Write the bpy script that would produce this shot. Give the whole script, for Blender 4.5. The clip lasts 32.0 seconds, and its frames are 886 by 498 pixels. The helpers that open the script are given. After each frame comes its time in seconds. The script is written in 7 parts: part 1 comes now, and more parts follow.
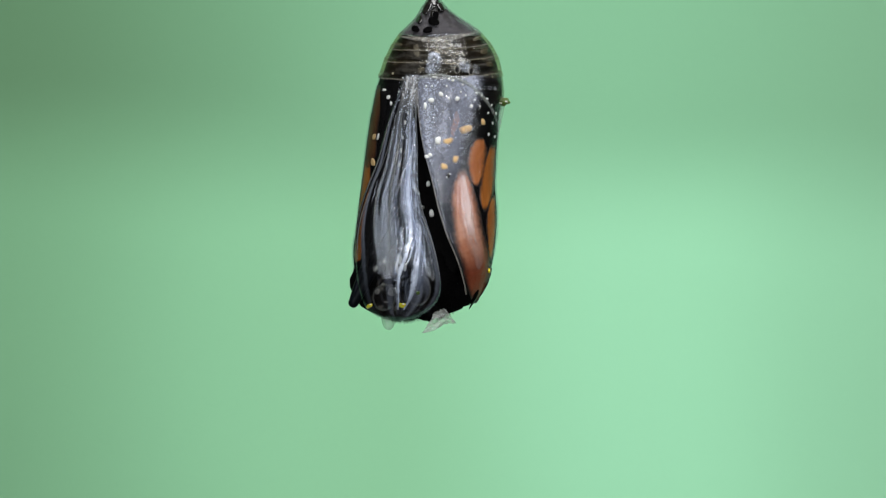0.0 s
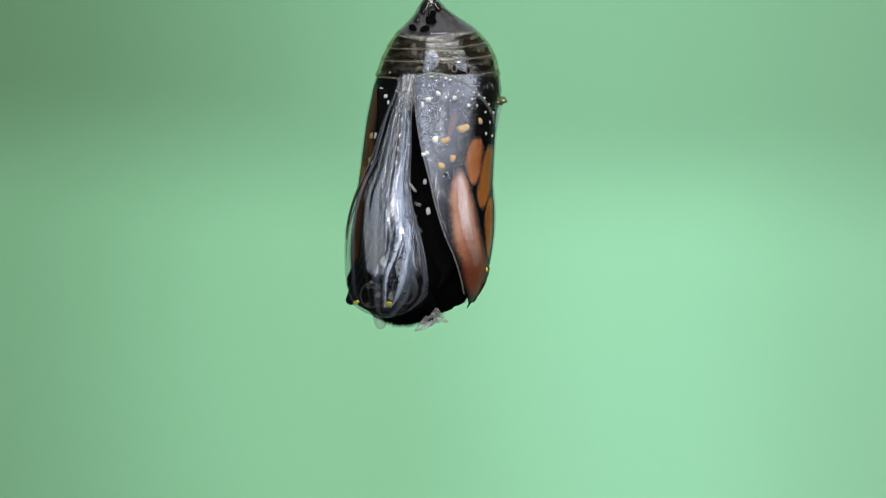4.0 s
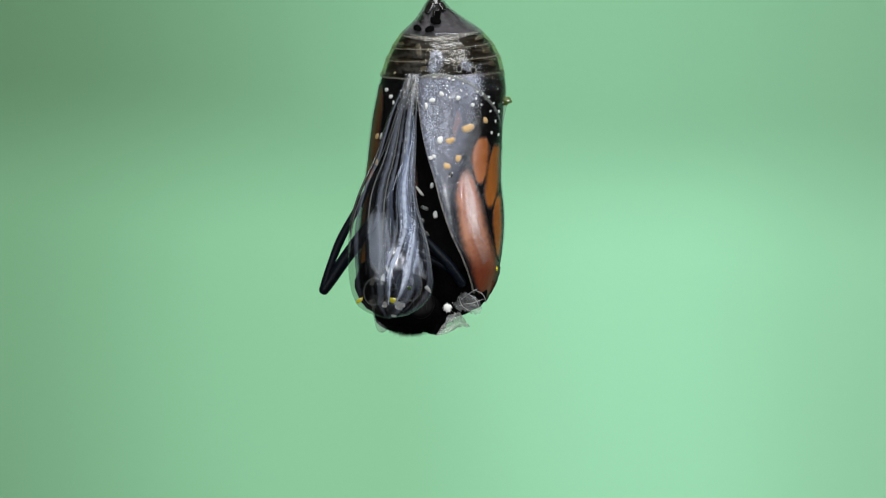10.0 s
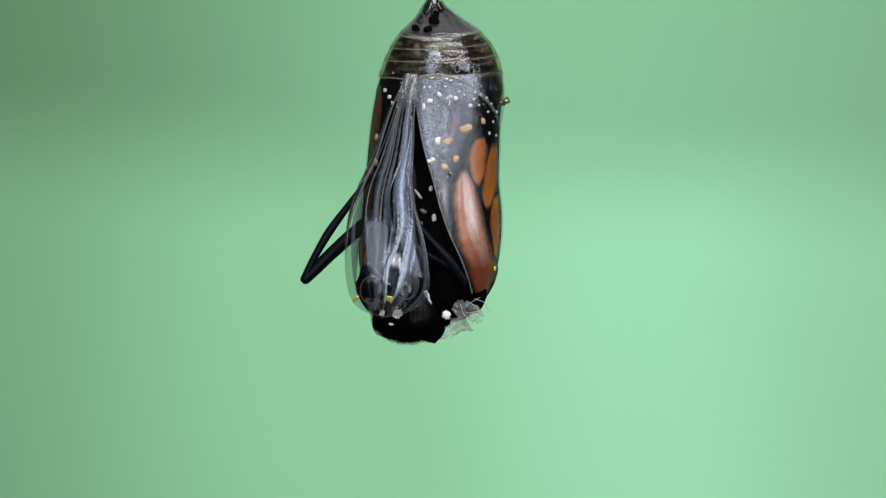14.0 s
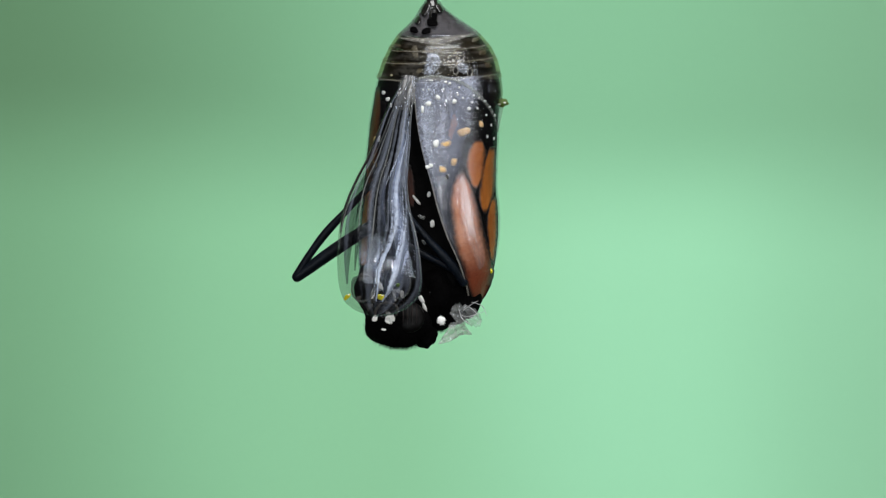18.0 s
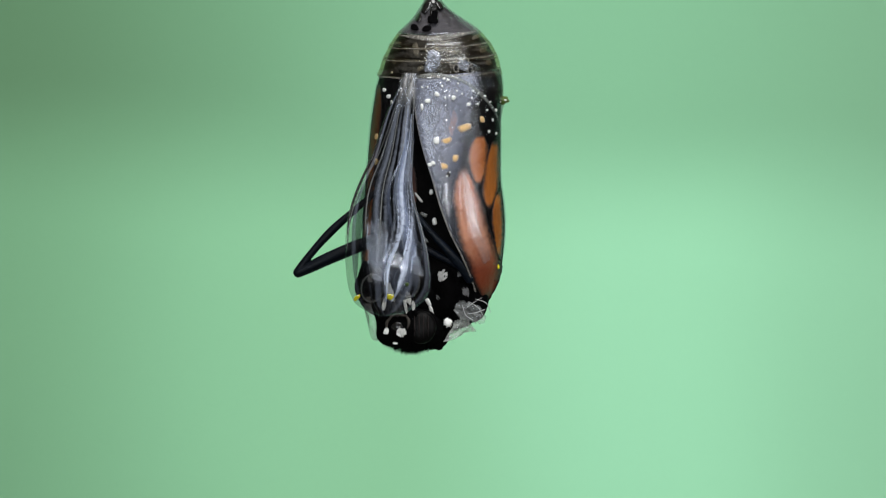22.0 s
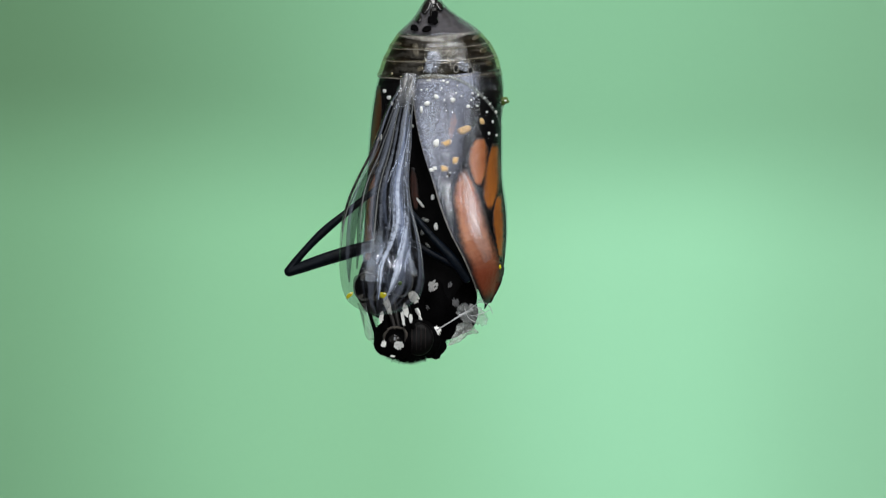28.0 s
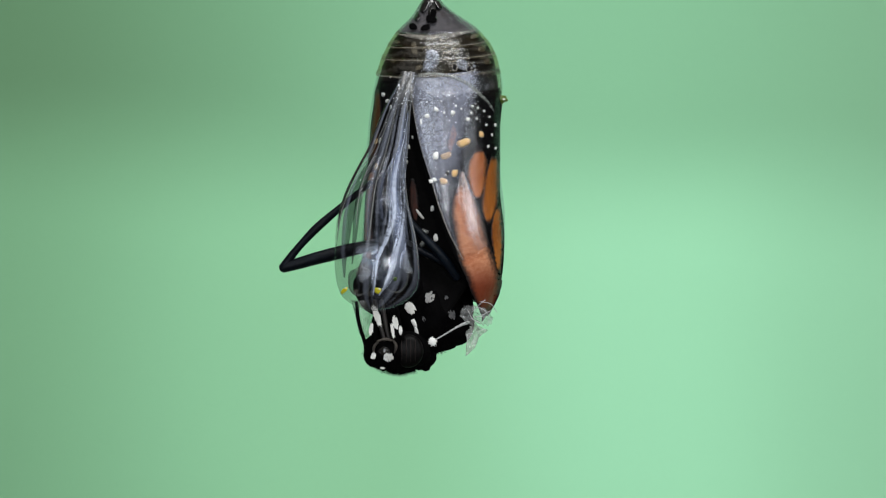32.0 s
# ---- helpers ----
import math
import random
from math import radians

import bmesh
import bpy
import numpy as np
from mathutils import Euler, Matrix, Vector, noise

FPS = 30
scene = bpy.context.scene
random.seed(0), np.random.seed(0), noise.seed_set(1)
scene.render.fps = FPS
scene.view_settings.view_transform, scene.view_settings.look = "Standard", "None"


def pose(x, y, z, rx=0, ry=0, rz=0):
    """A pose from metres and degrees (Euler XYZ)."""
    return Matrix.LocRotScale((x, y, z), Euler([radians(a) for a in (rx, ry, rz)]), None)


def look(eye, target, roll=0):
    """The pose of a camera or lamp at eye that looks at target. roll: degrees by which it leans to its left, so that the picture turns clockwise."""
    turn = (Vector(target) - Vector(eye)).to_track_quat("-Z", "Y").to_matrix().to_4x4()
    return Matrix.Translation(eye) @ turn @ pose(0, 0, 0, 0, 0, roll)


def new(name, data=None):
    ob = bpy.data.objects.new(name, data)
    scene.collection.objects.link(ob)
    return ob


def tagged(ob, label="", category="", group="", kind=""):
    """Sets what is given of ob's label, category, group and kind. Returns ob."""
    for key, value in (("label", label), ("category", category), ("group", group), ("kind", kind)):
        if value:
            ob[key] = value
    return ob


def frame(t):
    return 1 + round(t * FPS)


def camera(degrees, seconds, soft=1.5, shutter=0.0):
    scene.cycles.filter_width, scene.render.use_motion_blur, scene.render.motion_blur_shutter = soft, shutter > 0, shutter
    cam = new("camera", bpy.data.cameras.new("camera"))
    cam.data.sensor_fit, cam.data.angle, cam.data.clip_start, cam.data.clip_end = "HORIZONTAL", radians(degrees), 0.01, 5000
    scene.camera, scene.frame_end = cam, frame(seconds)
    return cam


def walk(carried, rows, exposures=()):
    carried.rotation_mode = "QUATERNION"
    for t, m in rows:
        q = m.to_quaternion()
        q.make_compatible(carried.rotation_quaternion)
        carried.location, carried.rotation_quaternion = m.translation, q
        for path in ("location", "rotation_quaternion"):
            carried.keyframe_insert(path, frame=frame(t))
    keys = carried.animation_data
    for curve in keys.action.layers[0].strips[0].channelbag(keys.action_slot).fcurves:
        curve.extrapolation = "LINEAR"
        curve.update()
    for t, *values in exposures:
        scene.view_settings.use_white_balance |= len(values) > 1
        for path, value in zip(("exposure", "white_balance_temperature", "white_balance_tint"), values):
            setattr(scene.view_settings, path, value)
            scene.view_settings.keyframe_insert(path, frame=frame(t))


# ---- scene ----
# A chrysalis of about 28 mm hangs before a green card; the butterfly inside pushes its way out.
# Lengths are laid out in UNIT steps of a twentieth of a millimetre on the plane of the chrysalis.
UNIT = 5.0e-5
LENS = 20.0
REACH = 784 * UNIT / math.tan(radians(LENS / 2))

cam = camera(LENS, 32.0, soft=1.2)
STAND = look((0, -REACH, 0), (0, 0, 0))
walk(cam, [(0, STAND), (32.0, STAND)])
scene.view_settings.exposure = 0.0

# ---- light ----
world = bpy.data.worlds.new("world")
scene.world = world
world.use_nodes = True
sky = world.node_tree.nodes.new("ShaderNodeTexSky")
sky.sky_type, sky.sun_disc = "NISHITA", False
sky.sun_elevation, sky.sun_rotation = radians(40), radians(160)
world.node_tree.links.new(sky.outputs[0], world.node_tree.nodes["Background"].inputs[0])
world.node_tree.nodes["Background"].inputs[1].default_value = 0.1


def window_light(name, at, to, width, height, watts, colour):
    lamp = bpy.data.lights.new(name, "AREA")
    lamp.shape, lamp.size, lamp.size_y, lamp.energy, lamp.color = "RECTANGLE", width, height, watts, colour
    ob = new(name, lamp)
    ob.matrix_world = look(at, to)
    return ob


window_light("window_light", (0.30, -0.985, 0.23), (0.30, 0, 0.23), 0.09, 0.15, 2.2, (1.0, 0.98, 0.95))
window_light("window_light", (-0.30, -0.985, 0.15), (-0.30, 0, 0.15), 0.50, 0.90, 4.6, (0.90, 0.95, 1.0))
window_light("window_light", (0.985, -0.58, 0.25), (0, -0.58, 0.25), 0.54, 0.56, 2.8, (0.95, 0.97, 1.0))
# Added overhead lamp, unseen; mostly there to brighten the card.
window_light("skylight", (0.16, -0.42, 0.985), (0.16, 0.06, 0.2), 0.95, 0.46, 11.6, (1.0, 0.99, 0.97))


# ---- materials ----
def nodes_of(name):
    m = bpy.data.materials.new(name)
    m.use_nodes = True
    return m, m.node_tree.nodes, m.node_tree.links, m.node_tree.nodes["Principled BSDF"]


def surface(name, dark, light, grain, rough, bump=0.15, shine=0.5, coat=0.0, metal=0.0, stretch=(1, 1, 1), sheen=0.0, low=0.35, high=0.65, coarse=6.0):
    """A surface whose colour wanders between two tones at two scales; grain is the size of the marks in metres."""
    m, n, l, shader = nodes_of(name)
    where = n.new("ShaderNodeTexCoord")
    turn = n.new("ShaderNodeMapping")
    turn.inputs["Scale"].default_value = [s / grain for s in stretch]
    l.new(where.outputs["Object"], turn.inputs[0])
    fine, broad = n.new("ShaderNodeTexNoise"), n.new("ShaderNodeTexNoise")
    fine.inputs["Scale"].default_value, fine.inputs["Detail"].default_value = 1.0, 4
    broad.inputs["Scale"].default_value, broad.inputs["Detail"].default_value = 1.0 / coarse, 2
    l.new(turn.outputs[0], fine.inputs[0]), l.new(turn.outputs[0], broad.inputs[0])
    both = n.new("ShaderNodeMath")
    both.operation = "MULTIPLY_ADD"
    both.inputs[1].default_value = 0.5
    half = n.new("ShaderNodeMath")
    half.operation = "MULTIPLY"
    half.inputs[1].default_value = 0.5
    l.new(broad.outputs[0], half.inputs[0]), l.new(fine.outputs[0], both.inputs[0]), l.new(half.outputs[0], both.inputs[2])
    span = n.new("ShaderNodeMapRange")
    span.inputs["From Min"].default_value, span.inputs["From Max"].default_value = low, high
    l.new(both.outputs[0], span.inputs[0])
    mix = n.new("ShaderNodeMix")
    mix.data_type = "RGBA"
    mix.inputs["A"].default_value, mix.inputs["B"].default_value = (*dark, 1), (*light, 1)
    for i in mix.inputs:
        if i.type == "RGBA" and i.name == "A":
            i.default_value = (*dark, 1)
        if i.type == "RGBA" and i.name == "B":
            i.default_value = (*light, 1)
    l.new(span.outputs[0], mix.inputs[0])
    l.new(mix.outputs[2], shader.inputs["Base Color"])
    shader.inputs["Roughness"].default_value, shader.inputs["Metallic"].default_value = rough, metal
    shader.inputs["Coat Weight"].default_value, shader.inputs["Coat Roughness"].default_value = coat, 0.12
    shader.inputs["Sheen Weight"].default_value, shader.inputs["Specular IOR Level"].default_value = sheen, shine
    if bump:
        relief = n.new("ShaderNodeBump")
        relief.inputs["Strength"].default_value, relief.inputs["Distance"].default_value = bump, grain * 0.5
        l.new(fine.outputs[0], relief.inputs["Height"])
        l.new(relief.outputs[0], shader.inputs["Normal"])
    return m


def film(name, milk, clear, low, high, across, along, rough=0.14, bump=0.3, speck=0.0, low_at=0.4, high_at=0.62, gloss=0.022, fine=0.0, tail=1.0, warp=0.35, side=None, sparkle=0.0, feather=0.0, detail=5, rim=0.35, fall=(0.45, 0.85)):
    """Thin shed skin: clear, with milky streaks that run along the sheet, and a wet gloss."""
    m, n, l, shader = nodes_of(name)
    where = n.new("ShaderNodeTexCoord")
    turn = n.new("ShaderNodeMapping")
    turn.inputs["Scale"].default_value = (across, along, 1)
    l.new(where.outputs["UV"], turn.inputs[0])
    streak = n.new("ShaderNodeTexNoise")
    streak.inputs["Scale"].default_value, streak.inputs["Detail"].default_value, streak.inputs["Distortion"].default_value = 1.0, detail, warp
    l.new(turn.outputs[0], streak.inputs[0])
    grain = n.new("ShaderNodeTexNoise")
    grain.inputs["Scale"].default_value, grain.inputs["Detail"].default_value = 5200, 0
    l.new(where.outputs["Object"], grain.inputs[0])
    span = n.new("ShaderNodeMapRange")
    span.inputs["From Min"].default_value, span.inputs["From Max"].default_value = low_at, high_at
    span.inputs["To Min"].default_value, span.inputs["To Max"].default_value = low, high
    crease, both = n.new("ShaderNodeTexNoise"), n.new("ShaderNodeMix")
    crease.inputs["Scale"].default_value, crease.inputs["Detail"].default_value, crease.inputs["Distortion"].default_value = 2600, 5, 1.2
    l.new(where.outputs["Object"], crease.inputs[0])
    both.inputs[0].default_value = fine
    l.new(streak.outputs[0], both.inputs[2]), l.new(crease.outputs[0], both.inputs[3]), l.new(both.outputs[0], span.inputs[0])
    ends, down, thin = n.new("ShaderNodeSeparateXYZ"), n.new("ShaderNodeMapRange"), n.new("ShaderNodeMath")
    l.new(where.outputs["UV"], ends.inputs[0]), l.new(ends.outputs[1], down.inputs[0])
    down.interpolation_type = "SMOOTHSTEP"
    for socket, value in (("From Min", fall[0]), ("From Max", fall[1]), ("To Min", 1.0), ("To Max", tail)):
        down.inputs[socket].default_value = value
    thin.operation = "MULTIPLY"
    l.new(span.outputs[0], thin.inputs[0]), l.new(down.outputs[0], thin.inputs[1])
    # side scales the milk across the sheet; CASE uses it for a painted sheen
    if side:
        across_it, milky = n.new("ShaderNodeMapRange"), n.new("ShaderNodeMath")
        across_it.interpolation_type = "SMOOTHSTEP"
        for socket, value in (("From Min", side[0]), ("From Max", side[1]), ("To Min", 1.0), ("To Max", side[2])):
            across_it.inputs[socket].default_value = value
        wavy, slant = n.new("ShaderNodeMath"), n.new("ShaderNodeMath")
        slant.operation, slant.inputs[1].default_value = "MULTIPLY_ADD", 0.40
        l.new(ends.outputs[1], slant.inputs[0]), l.new(ends.outputs[0], slant.inputs[2])
        wavy.operation, wavy.inputs[1].default_value = "MULTIPLY_ADD", 0.16
        l.new(crease.outputs[0], wavy.inputs[0]), l.new(slant.outputs[0], wavy.inputs[2]), l.new(wavy.outputs[0], across_it.inputs[0])
        milky.operation = "MULTIPLY"
        l.new(thin.outputs[0], milky.inputs[0]), l.new(across_it.outputs[0], milky.inputs[1])
        thin = milky
    if feather:
        rim_way, soft_rim, faded = n.new("ShaderNodeMath"), n.new("ShaderNodeMapRange"), n.new("ShaderNodeMath")
        rim_way.operation, rim_way.inputs[1].default_value, faded.operation = "PINGPONG", 0.5, "MULTIPLY"
        soft_rim.interpolation_type = "SMOOTHSTEP"
        soft_rim.inputs["From Max"].default_value = feather
        l.new(ends.outputs[0], rim_way.inputs[0]), l.new(rim_way.outputs[0], soft_rim.inputs[0])
        l.new(thin.outputs[0], faded.inputs[0]), l.new(soft_rim.outputs[0], faded.inputs[1])
        thin = faded
    see = n.new("ShaderNodeBsdfTransparent")
    see.inputs[0].default_value = (*clear, 1)
    shader.inputs["Base Color"].default_value = (*milk, 1)
    shader.inputs["Roughness"].default_value = 0.35
    mix = n.new("ShaderNodeMixShader")
    l.new(thin.outputs[0], mix.inputs[0]), l.new(see.outputs[0], mix.inputs[1]), l.new(shader.outputs[0], mix.inputs[2])
    height = n.new("ShaderNodeMath")
    height.operation = "MULTIPLY_ADD"
    height.inputs[1].default_value = speck
    l.new(grain.outputs[0], height.inputs[0]), l.new(both.outputs[0], height.inputs[2])
    relief = n.new("ShaderNodeBump")
    relief.inputs["Strength"].default_value, relief.inputs["Distance"].default_value = bump, 0.0003
    l.new(height.outputs[0], relief.inputs["Height"])
    wet, gleam, top = n.new("ShaderNodeLayerWeight"), n.new("ShaderNodeBsdfGlossy"), n.new("ShaderNodeMixShader")
    steep, share = n.new("ShaderNodeMath"), n.new("ShaderNodeMath")
    steep.operation, steep.inputs[1].default_value = "POWER", 5.0
    share.operation, share.inputs[1].default_value, share.inputs[2].default_value = "MULTIPLY_ADD", rim, gloss
    gleam.inputs["Color"].default_value = (0.86, 0.90, 1.0, 1)
    wet.inputs["Blend"].default_value, gleam.inputs["Roughness"].default_value = 0.5, rough
    l.new(wet.outputs["Facing"], steep.inputs[0]), l.new(steep.outputs[0], share.inputs[0])
    for node in (gleam, shader):
        l.new(relief.outputs[0], node.inputs["Normal"])
    l.new(share.outputs[0], top.inputs[0]), l.new(mix.outputs[0], top.inputs[1]), l.new(gleam.outputs[0], top.inputs[2])
    last = top.outputs[0]
    if sparkle:
        beads, pits, glint, over = n.new("ShaderNodeTexNoise"), n.new("ShaderNodeBump"), n.new("ShaderNodeBsdfGlossy"), n.new("ShaderNodeMixShader")
        beads.inputs["Scale"].default_value, beads.inputs["Detail"].default_value = 9500, 0
        pits.inputs["Strength"].default_value, pits.inputs["Distance"].default_value = 0.35, 0.0001
        glint.inputs["Roughness"].default_value, over.inputs[0].default_value = 0.05, sparkle
        l.new(where.outputs["Object"], beads.inputs[0]), l.new(beads.outputs[0], pits.inputs["Height"]), l.new(pits.outputs[0], glint.inputs["Normal"])
        l.new(last, over.inputs[1]), l.new(glint.outputs[0], over.inputs[2])
        last = over.outputs[0]
    l.new(last, n["Material Output"].inputs[0])
    return m


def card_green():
    """Green card with soft, blurred light and shade painted in: olive towards the top, paler and bluer low down."""
    m, n, l, shader = nodes_of("green_card_painted_shade")
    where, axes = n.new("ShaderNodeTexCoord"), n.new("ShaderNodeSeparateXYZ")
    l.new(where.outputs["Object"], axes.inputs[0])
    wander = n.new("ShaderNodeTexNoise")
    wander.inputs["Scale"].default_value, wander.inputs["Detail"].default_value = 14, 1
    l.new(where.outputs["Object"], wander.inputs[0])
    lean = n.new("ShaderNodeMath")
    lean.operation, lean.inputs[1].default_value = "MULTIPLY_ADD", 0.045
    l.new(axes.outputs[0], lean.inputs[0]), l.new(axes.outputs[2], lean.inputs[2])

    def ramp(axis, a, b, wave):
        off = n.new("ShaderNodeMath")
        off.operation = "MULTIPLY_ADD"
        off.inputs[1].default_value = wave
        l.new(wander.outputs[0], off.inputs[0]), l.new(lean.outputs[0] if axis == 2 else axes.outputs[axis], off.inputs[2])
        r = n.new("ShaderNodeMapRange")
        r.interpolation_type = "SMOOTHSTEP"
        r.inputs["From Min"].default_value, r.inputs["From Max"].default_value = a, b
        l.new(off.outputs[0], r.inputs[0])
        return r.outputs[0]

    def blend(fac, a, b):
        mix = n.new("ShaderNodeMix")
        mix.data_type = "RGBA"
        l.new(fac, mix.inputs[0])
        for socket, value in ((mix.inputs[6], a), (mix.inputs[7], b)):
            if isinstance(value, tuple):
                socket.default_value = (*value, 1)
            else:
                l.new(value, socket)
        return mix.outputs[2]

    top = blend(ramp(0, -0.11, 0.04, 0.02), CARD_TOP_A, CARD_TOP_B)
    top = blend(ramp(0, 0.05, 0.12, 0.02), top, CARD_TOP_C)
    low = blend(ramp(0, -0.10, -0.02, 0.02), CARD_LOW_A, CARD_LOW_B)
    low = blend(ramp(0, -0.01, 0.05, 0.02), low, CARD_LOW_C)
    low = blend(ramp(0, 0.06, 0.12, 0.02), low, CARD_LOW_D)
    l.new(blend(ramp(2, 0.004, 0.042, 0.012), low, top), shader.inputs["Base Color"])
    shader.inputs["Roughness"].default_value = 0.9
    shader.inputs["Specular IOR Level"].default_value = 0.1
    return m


# Darker top and edge tones are painted shade, the paler low middle painted light.
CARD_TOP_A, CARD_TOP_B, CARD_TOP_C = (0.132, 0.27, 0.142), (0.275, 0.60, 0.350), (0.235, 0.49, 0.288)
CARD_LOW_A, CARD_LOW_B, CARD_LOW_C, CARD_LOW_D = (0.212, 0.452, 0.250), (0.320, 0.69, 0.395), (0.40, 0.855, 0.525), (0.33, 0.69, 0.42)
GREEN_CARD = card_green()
PLASTER = surface("dark_paint", (0.045, 0.045, 0.045), (0.06, 0.06, 0.058), 0.02, 0.85)
BOARDS = surface("dark_boards", (0.09, 0.07, 0.05), (0.13, 0.10, 0.08), 0.03, 0.6, stretch=(0.1, 1, 1))
TWIG = surface("grey_brown_bark", (0.12, 0.09, 0.06), (0.25, 0.2, 0.15), 0.0006, 0.85, bump=0.5, stretch=(0.2, 1, 1))
SILK_AND_GLINT = surface("white_silk_and_glints", (0.6, 0.6, 0.56), (0.8, 0.8, 0.77), 0.0003, 0.6)
HORN = surface("black_horn", (0.004, 0.004, 0.004), (0.02, 0.018, 0.016), 0.0004, 0.22, coat=0.6)
BODY = surface("dark_abdomen", (0.006, 0.006, 0.007), (0.055, 0.046, 0.036), 0.0022, 0.55, bump=0.05, stretch=(0.5, 1, 1.6), low=0.42, high=0.72, shine=0.08)
BLACK = surface("black_scales", (0.0008, 0.0008, 0.001), (0.0022, 0.002, 0.0022), 0.0002, 0.85, bump=0.3, shine=0.03)
WING_BLACK = surface("black_wing", (0.001, 0.001, 0.0012), (0.0032, 0.003, 0.0032), 0.0003, 0.75, bump=0.15, shine=0.05)
def wing_cell(name, dark, light, tip=None, bump=0.15, stretch=(2, 1, 0.5)):
    """Orange wing scales that thin out into black towards the veins round the cell."""
    m = surface(name, dark, light, 0.0004, 0.5, bump=bump, stretch=stretch, shine=0.3)
    n, l, shader = m.node_tree.nodes, m.node_tree.links, m.node_tree.nodes["Principled BSDF"]
    tone = shader.inputs["Base Color"].links[0].from_socket
    where, axes, rag = n.new("ShaderNodeTexCoord"), n.new("ShaderNodeSeparateXYZ"), n.new("ShaderNodeTexNoise")
    if tip:
        redder, fall = n.new("ShaderNodeMix"), n.new("ShaderNodeMapRange")
        redder.data_type = "RGBA"
        redder.inputs[7].default_value = (*tip, 1)
        fall.interpolation_type = "SMOOTHSTEP"
        fall.inputs["From Min"].default_value, fall.inputs["From Max"].default_value = 0.50, 0.80
        l.new(axes.outputs[1], fall.inputs[0]), l.new(fall.outputs[0], redder.inputs[0]), l.new(tone, redder.inputs[6])
        tone = redder.outputs[2]
    rag.inputs["Scale"].default_value, rag.inputs["Detail"].default_value = 3000, 4
    l.new(where.outputs["UV"], axes.inputs[0]), l.new(where.outputs["Object"], rag.inputs[0])
    inner = None
    for axis, reach in ((0, 0.55), (1, 0.22)):
        far, rise = n.new("ShaderNodeMath"), n.new("ShaderNodeMapRange")
        far.operation = "PINGPONG"
        far.inputs[1].default_value = 0.5
        l.new(axes.outputs[axis], far.inputs[0])
        wide = n.new("ShaderNodeMath")
        wide.operation = "MULTIPLY_ADD"
        wide.inputs[1].default_value = 0.35 * reach
        l.new(rag.outputs[0], wide.inputs[0]), l.new(far.outputs[0], wide.inputs[2])
        rise.interpolation_type = "SMOOTHSTEP"
        rise.inputs["From Min"].default_value, rise.inputs["From Max"].default_value = 0.20 * reach, 0.66 * reach
        l.new(wide.outputs[0], rise.inputs[0])
        if inner:
            both = n.new("ShaderNodeMath")
            both.operation = "MULTIPLY"
            l.new(inner, both.inputs[0]), l.new(rise.outputs[0], both.inputs[1])
            inner = both.outputs[0]
        else:
            inner = rise.outputs[0]
    mix = n.new("ShaderNodeMix")
    mix.data_type = "RGBA"
    mix.inputs[6].default_value = (0.006, 0.005, 0.005, 1)
    l.new(inner, mix.inputs[0]), l.new(tone, mix.inputs[7]), l.new(mix.outputs[2], shader.inputs["Base Color"])
    return m


ORANGE = wing_cell("orange_wing", (0.36, 0.10, 0.02), (0.58, 0.21, 0.065))
DEEP_ORANGE = wing_cell("deep_orange_wing", (0.26, 0.07, 0.008), (0.46, 0.15, 0.02))
RUST = wing_cell("orange_wing_rusty_tip", (0.44, 0.14, 0.055), (0.74, 0.36, 0.20), tip=(0.21, 0.045, 0.018), bump=0.3, stretch=(0.7, 1, 1.5))
BROWN = wing_cell("brown_wing_edge", (0.05, 0.016, 0.005), (0.14, 0.050, 0.012))
DIM_RUST = wing_cell("dim_rust_wing", (0.015, 0.004, 0.0015), (0.06, 0.012, 0.004))
TAN = surface("tan_wing_spot", (0.58, 0.36, 0.14), (0.78, 0.53, 0.24), 0.0002, 0.6)
PALE = surface("pale_grey_scales", (0.14, 0.14, 0.14), (0.36, 0.36, 0.35), 0.0002, 0.7)
GREY = surface("grey_scales", (0.05, 0.05, 0.055), (0.15, 0.15, 0.15), 0.0002, 0.7)
WHITE = surface("white_scales", (0.72, 0.72, 0.68), (0.86, 0.86, 0.83), 0.0002, 0.7)
GOLD = surface("gold_spot", (0.80, 0.62, 0.01), (0.95, 0.85, 0.04), 0.0002, 0.18, metal=0.15, bump=0.5, coat=1.0)
OLIVE = surface("olive_gold_knob", (0.02, 0.045, 0.006), (0.12, 0.19, 0.02), 0.0003, 0.3, coat=0.5)
LIMB = surface("black_leg", (0.0012, 0.0016, 0.0024), (0.003, 0.0045, 0.008), 0.0003, 0.42, bump=0.3, shine=0.10)
LEG = surface("blue_black_leg", (0.0015, 0.0025, 0.004), (0.004, 0.008, 0.015), 0.0003, 0.40, bump=0.25, shine=0.16)
EYE = surface("banded_dark_eye", (0.0015, 0.0015, 0.0015), (0.003, 0.0025, 0.0025), 0.0004, 0.45, stretch=(1.6, 1, 0.1), shine=0.1, low=0.46, high=0.6)
EYE_BAND = surface("brown_eye_band", (0.006, 0.004, 0.004), (0.018, 0.012, 0.011), 0.0003, 0.5, shine=0.2)
FACE = surface("grey_brown_face", (0.012, 0.010, 0.009), (0.10, 0.086, 0.07), 0.0003, 0.6, shine=0.3)
SNOUT = surface("dark_grey_snout", (0.008, 0.007, 0.007), (0.03, 0.026, 0.024), 0.0003, 0.5, stretch=(3, 1, 0.3), shine=0.3)
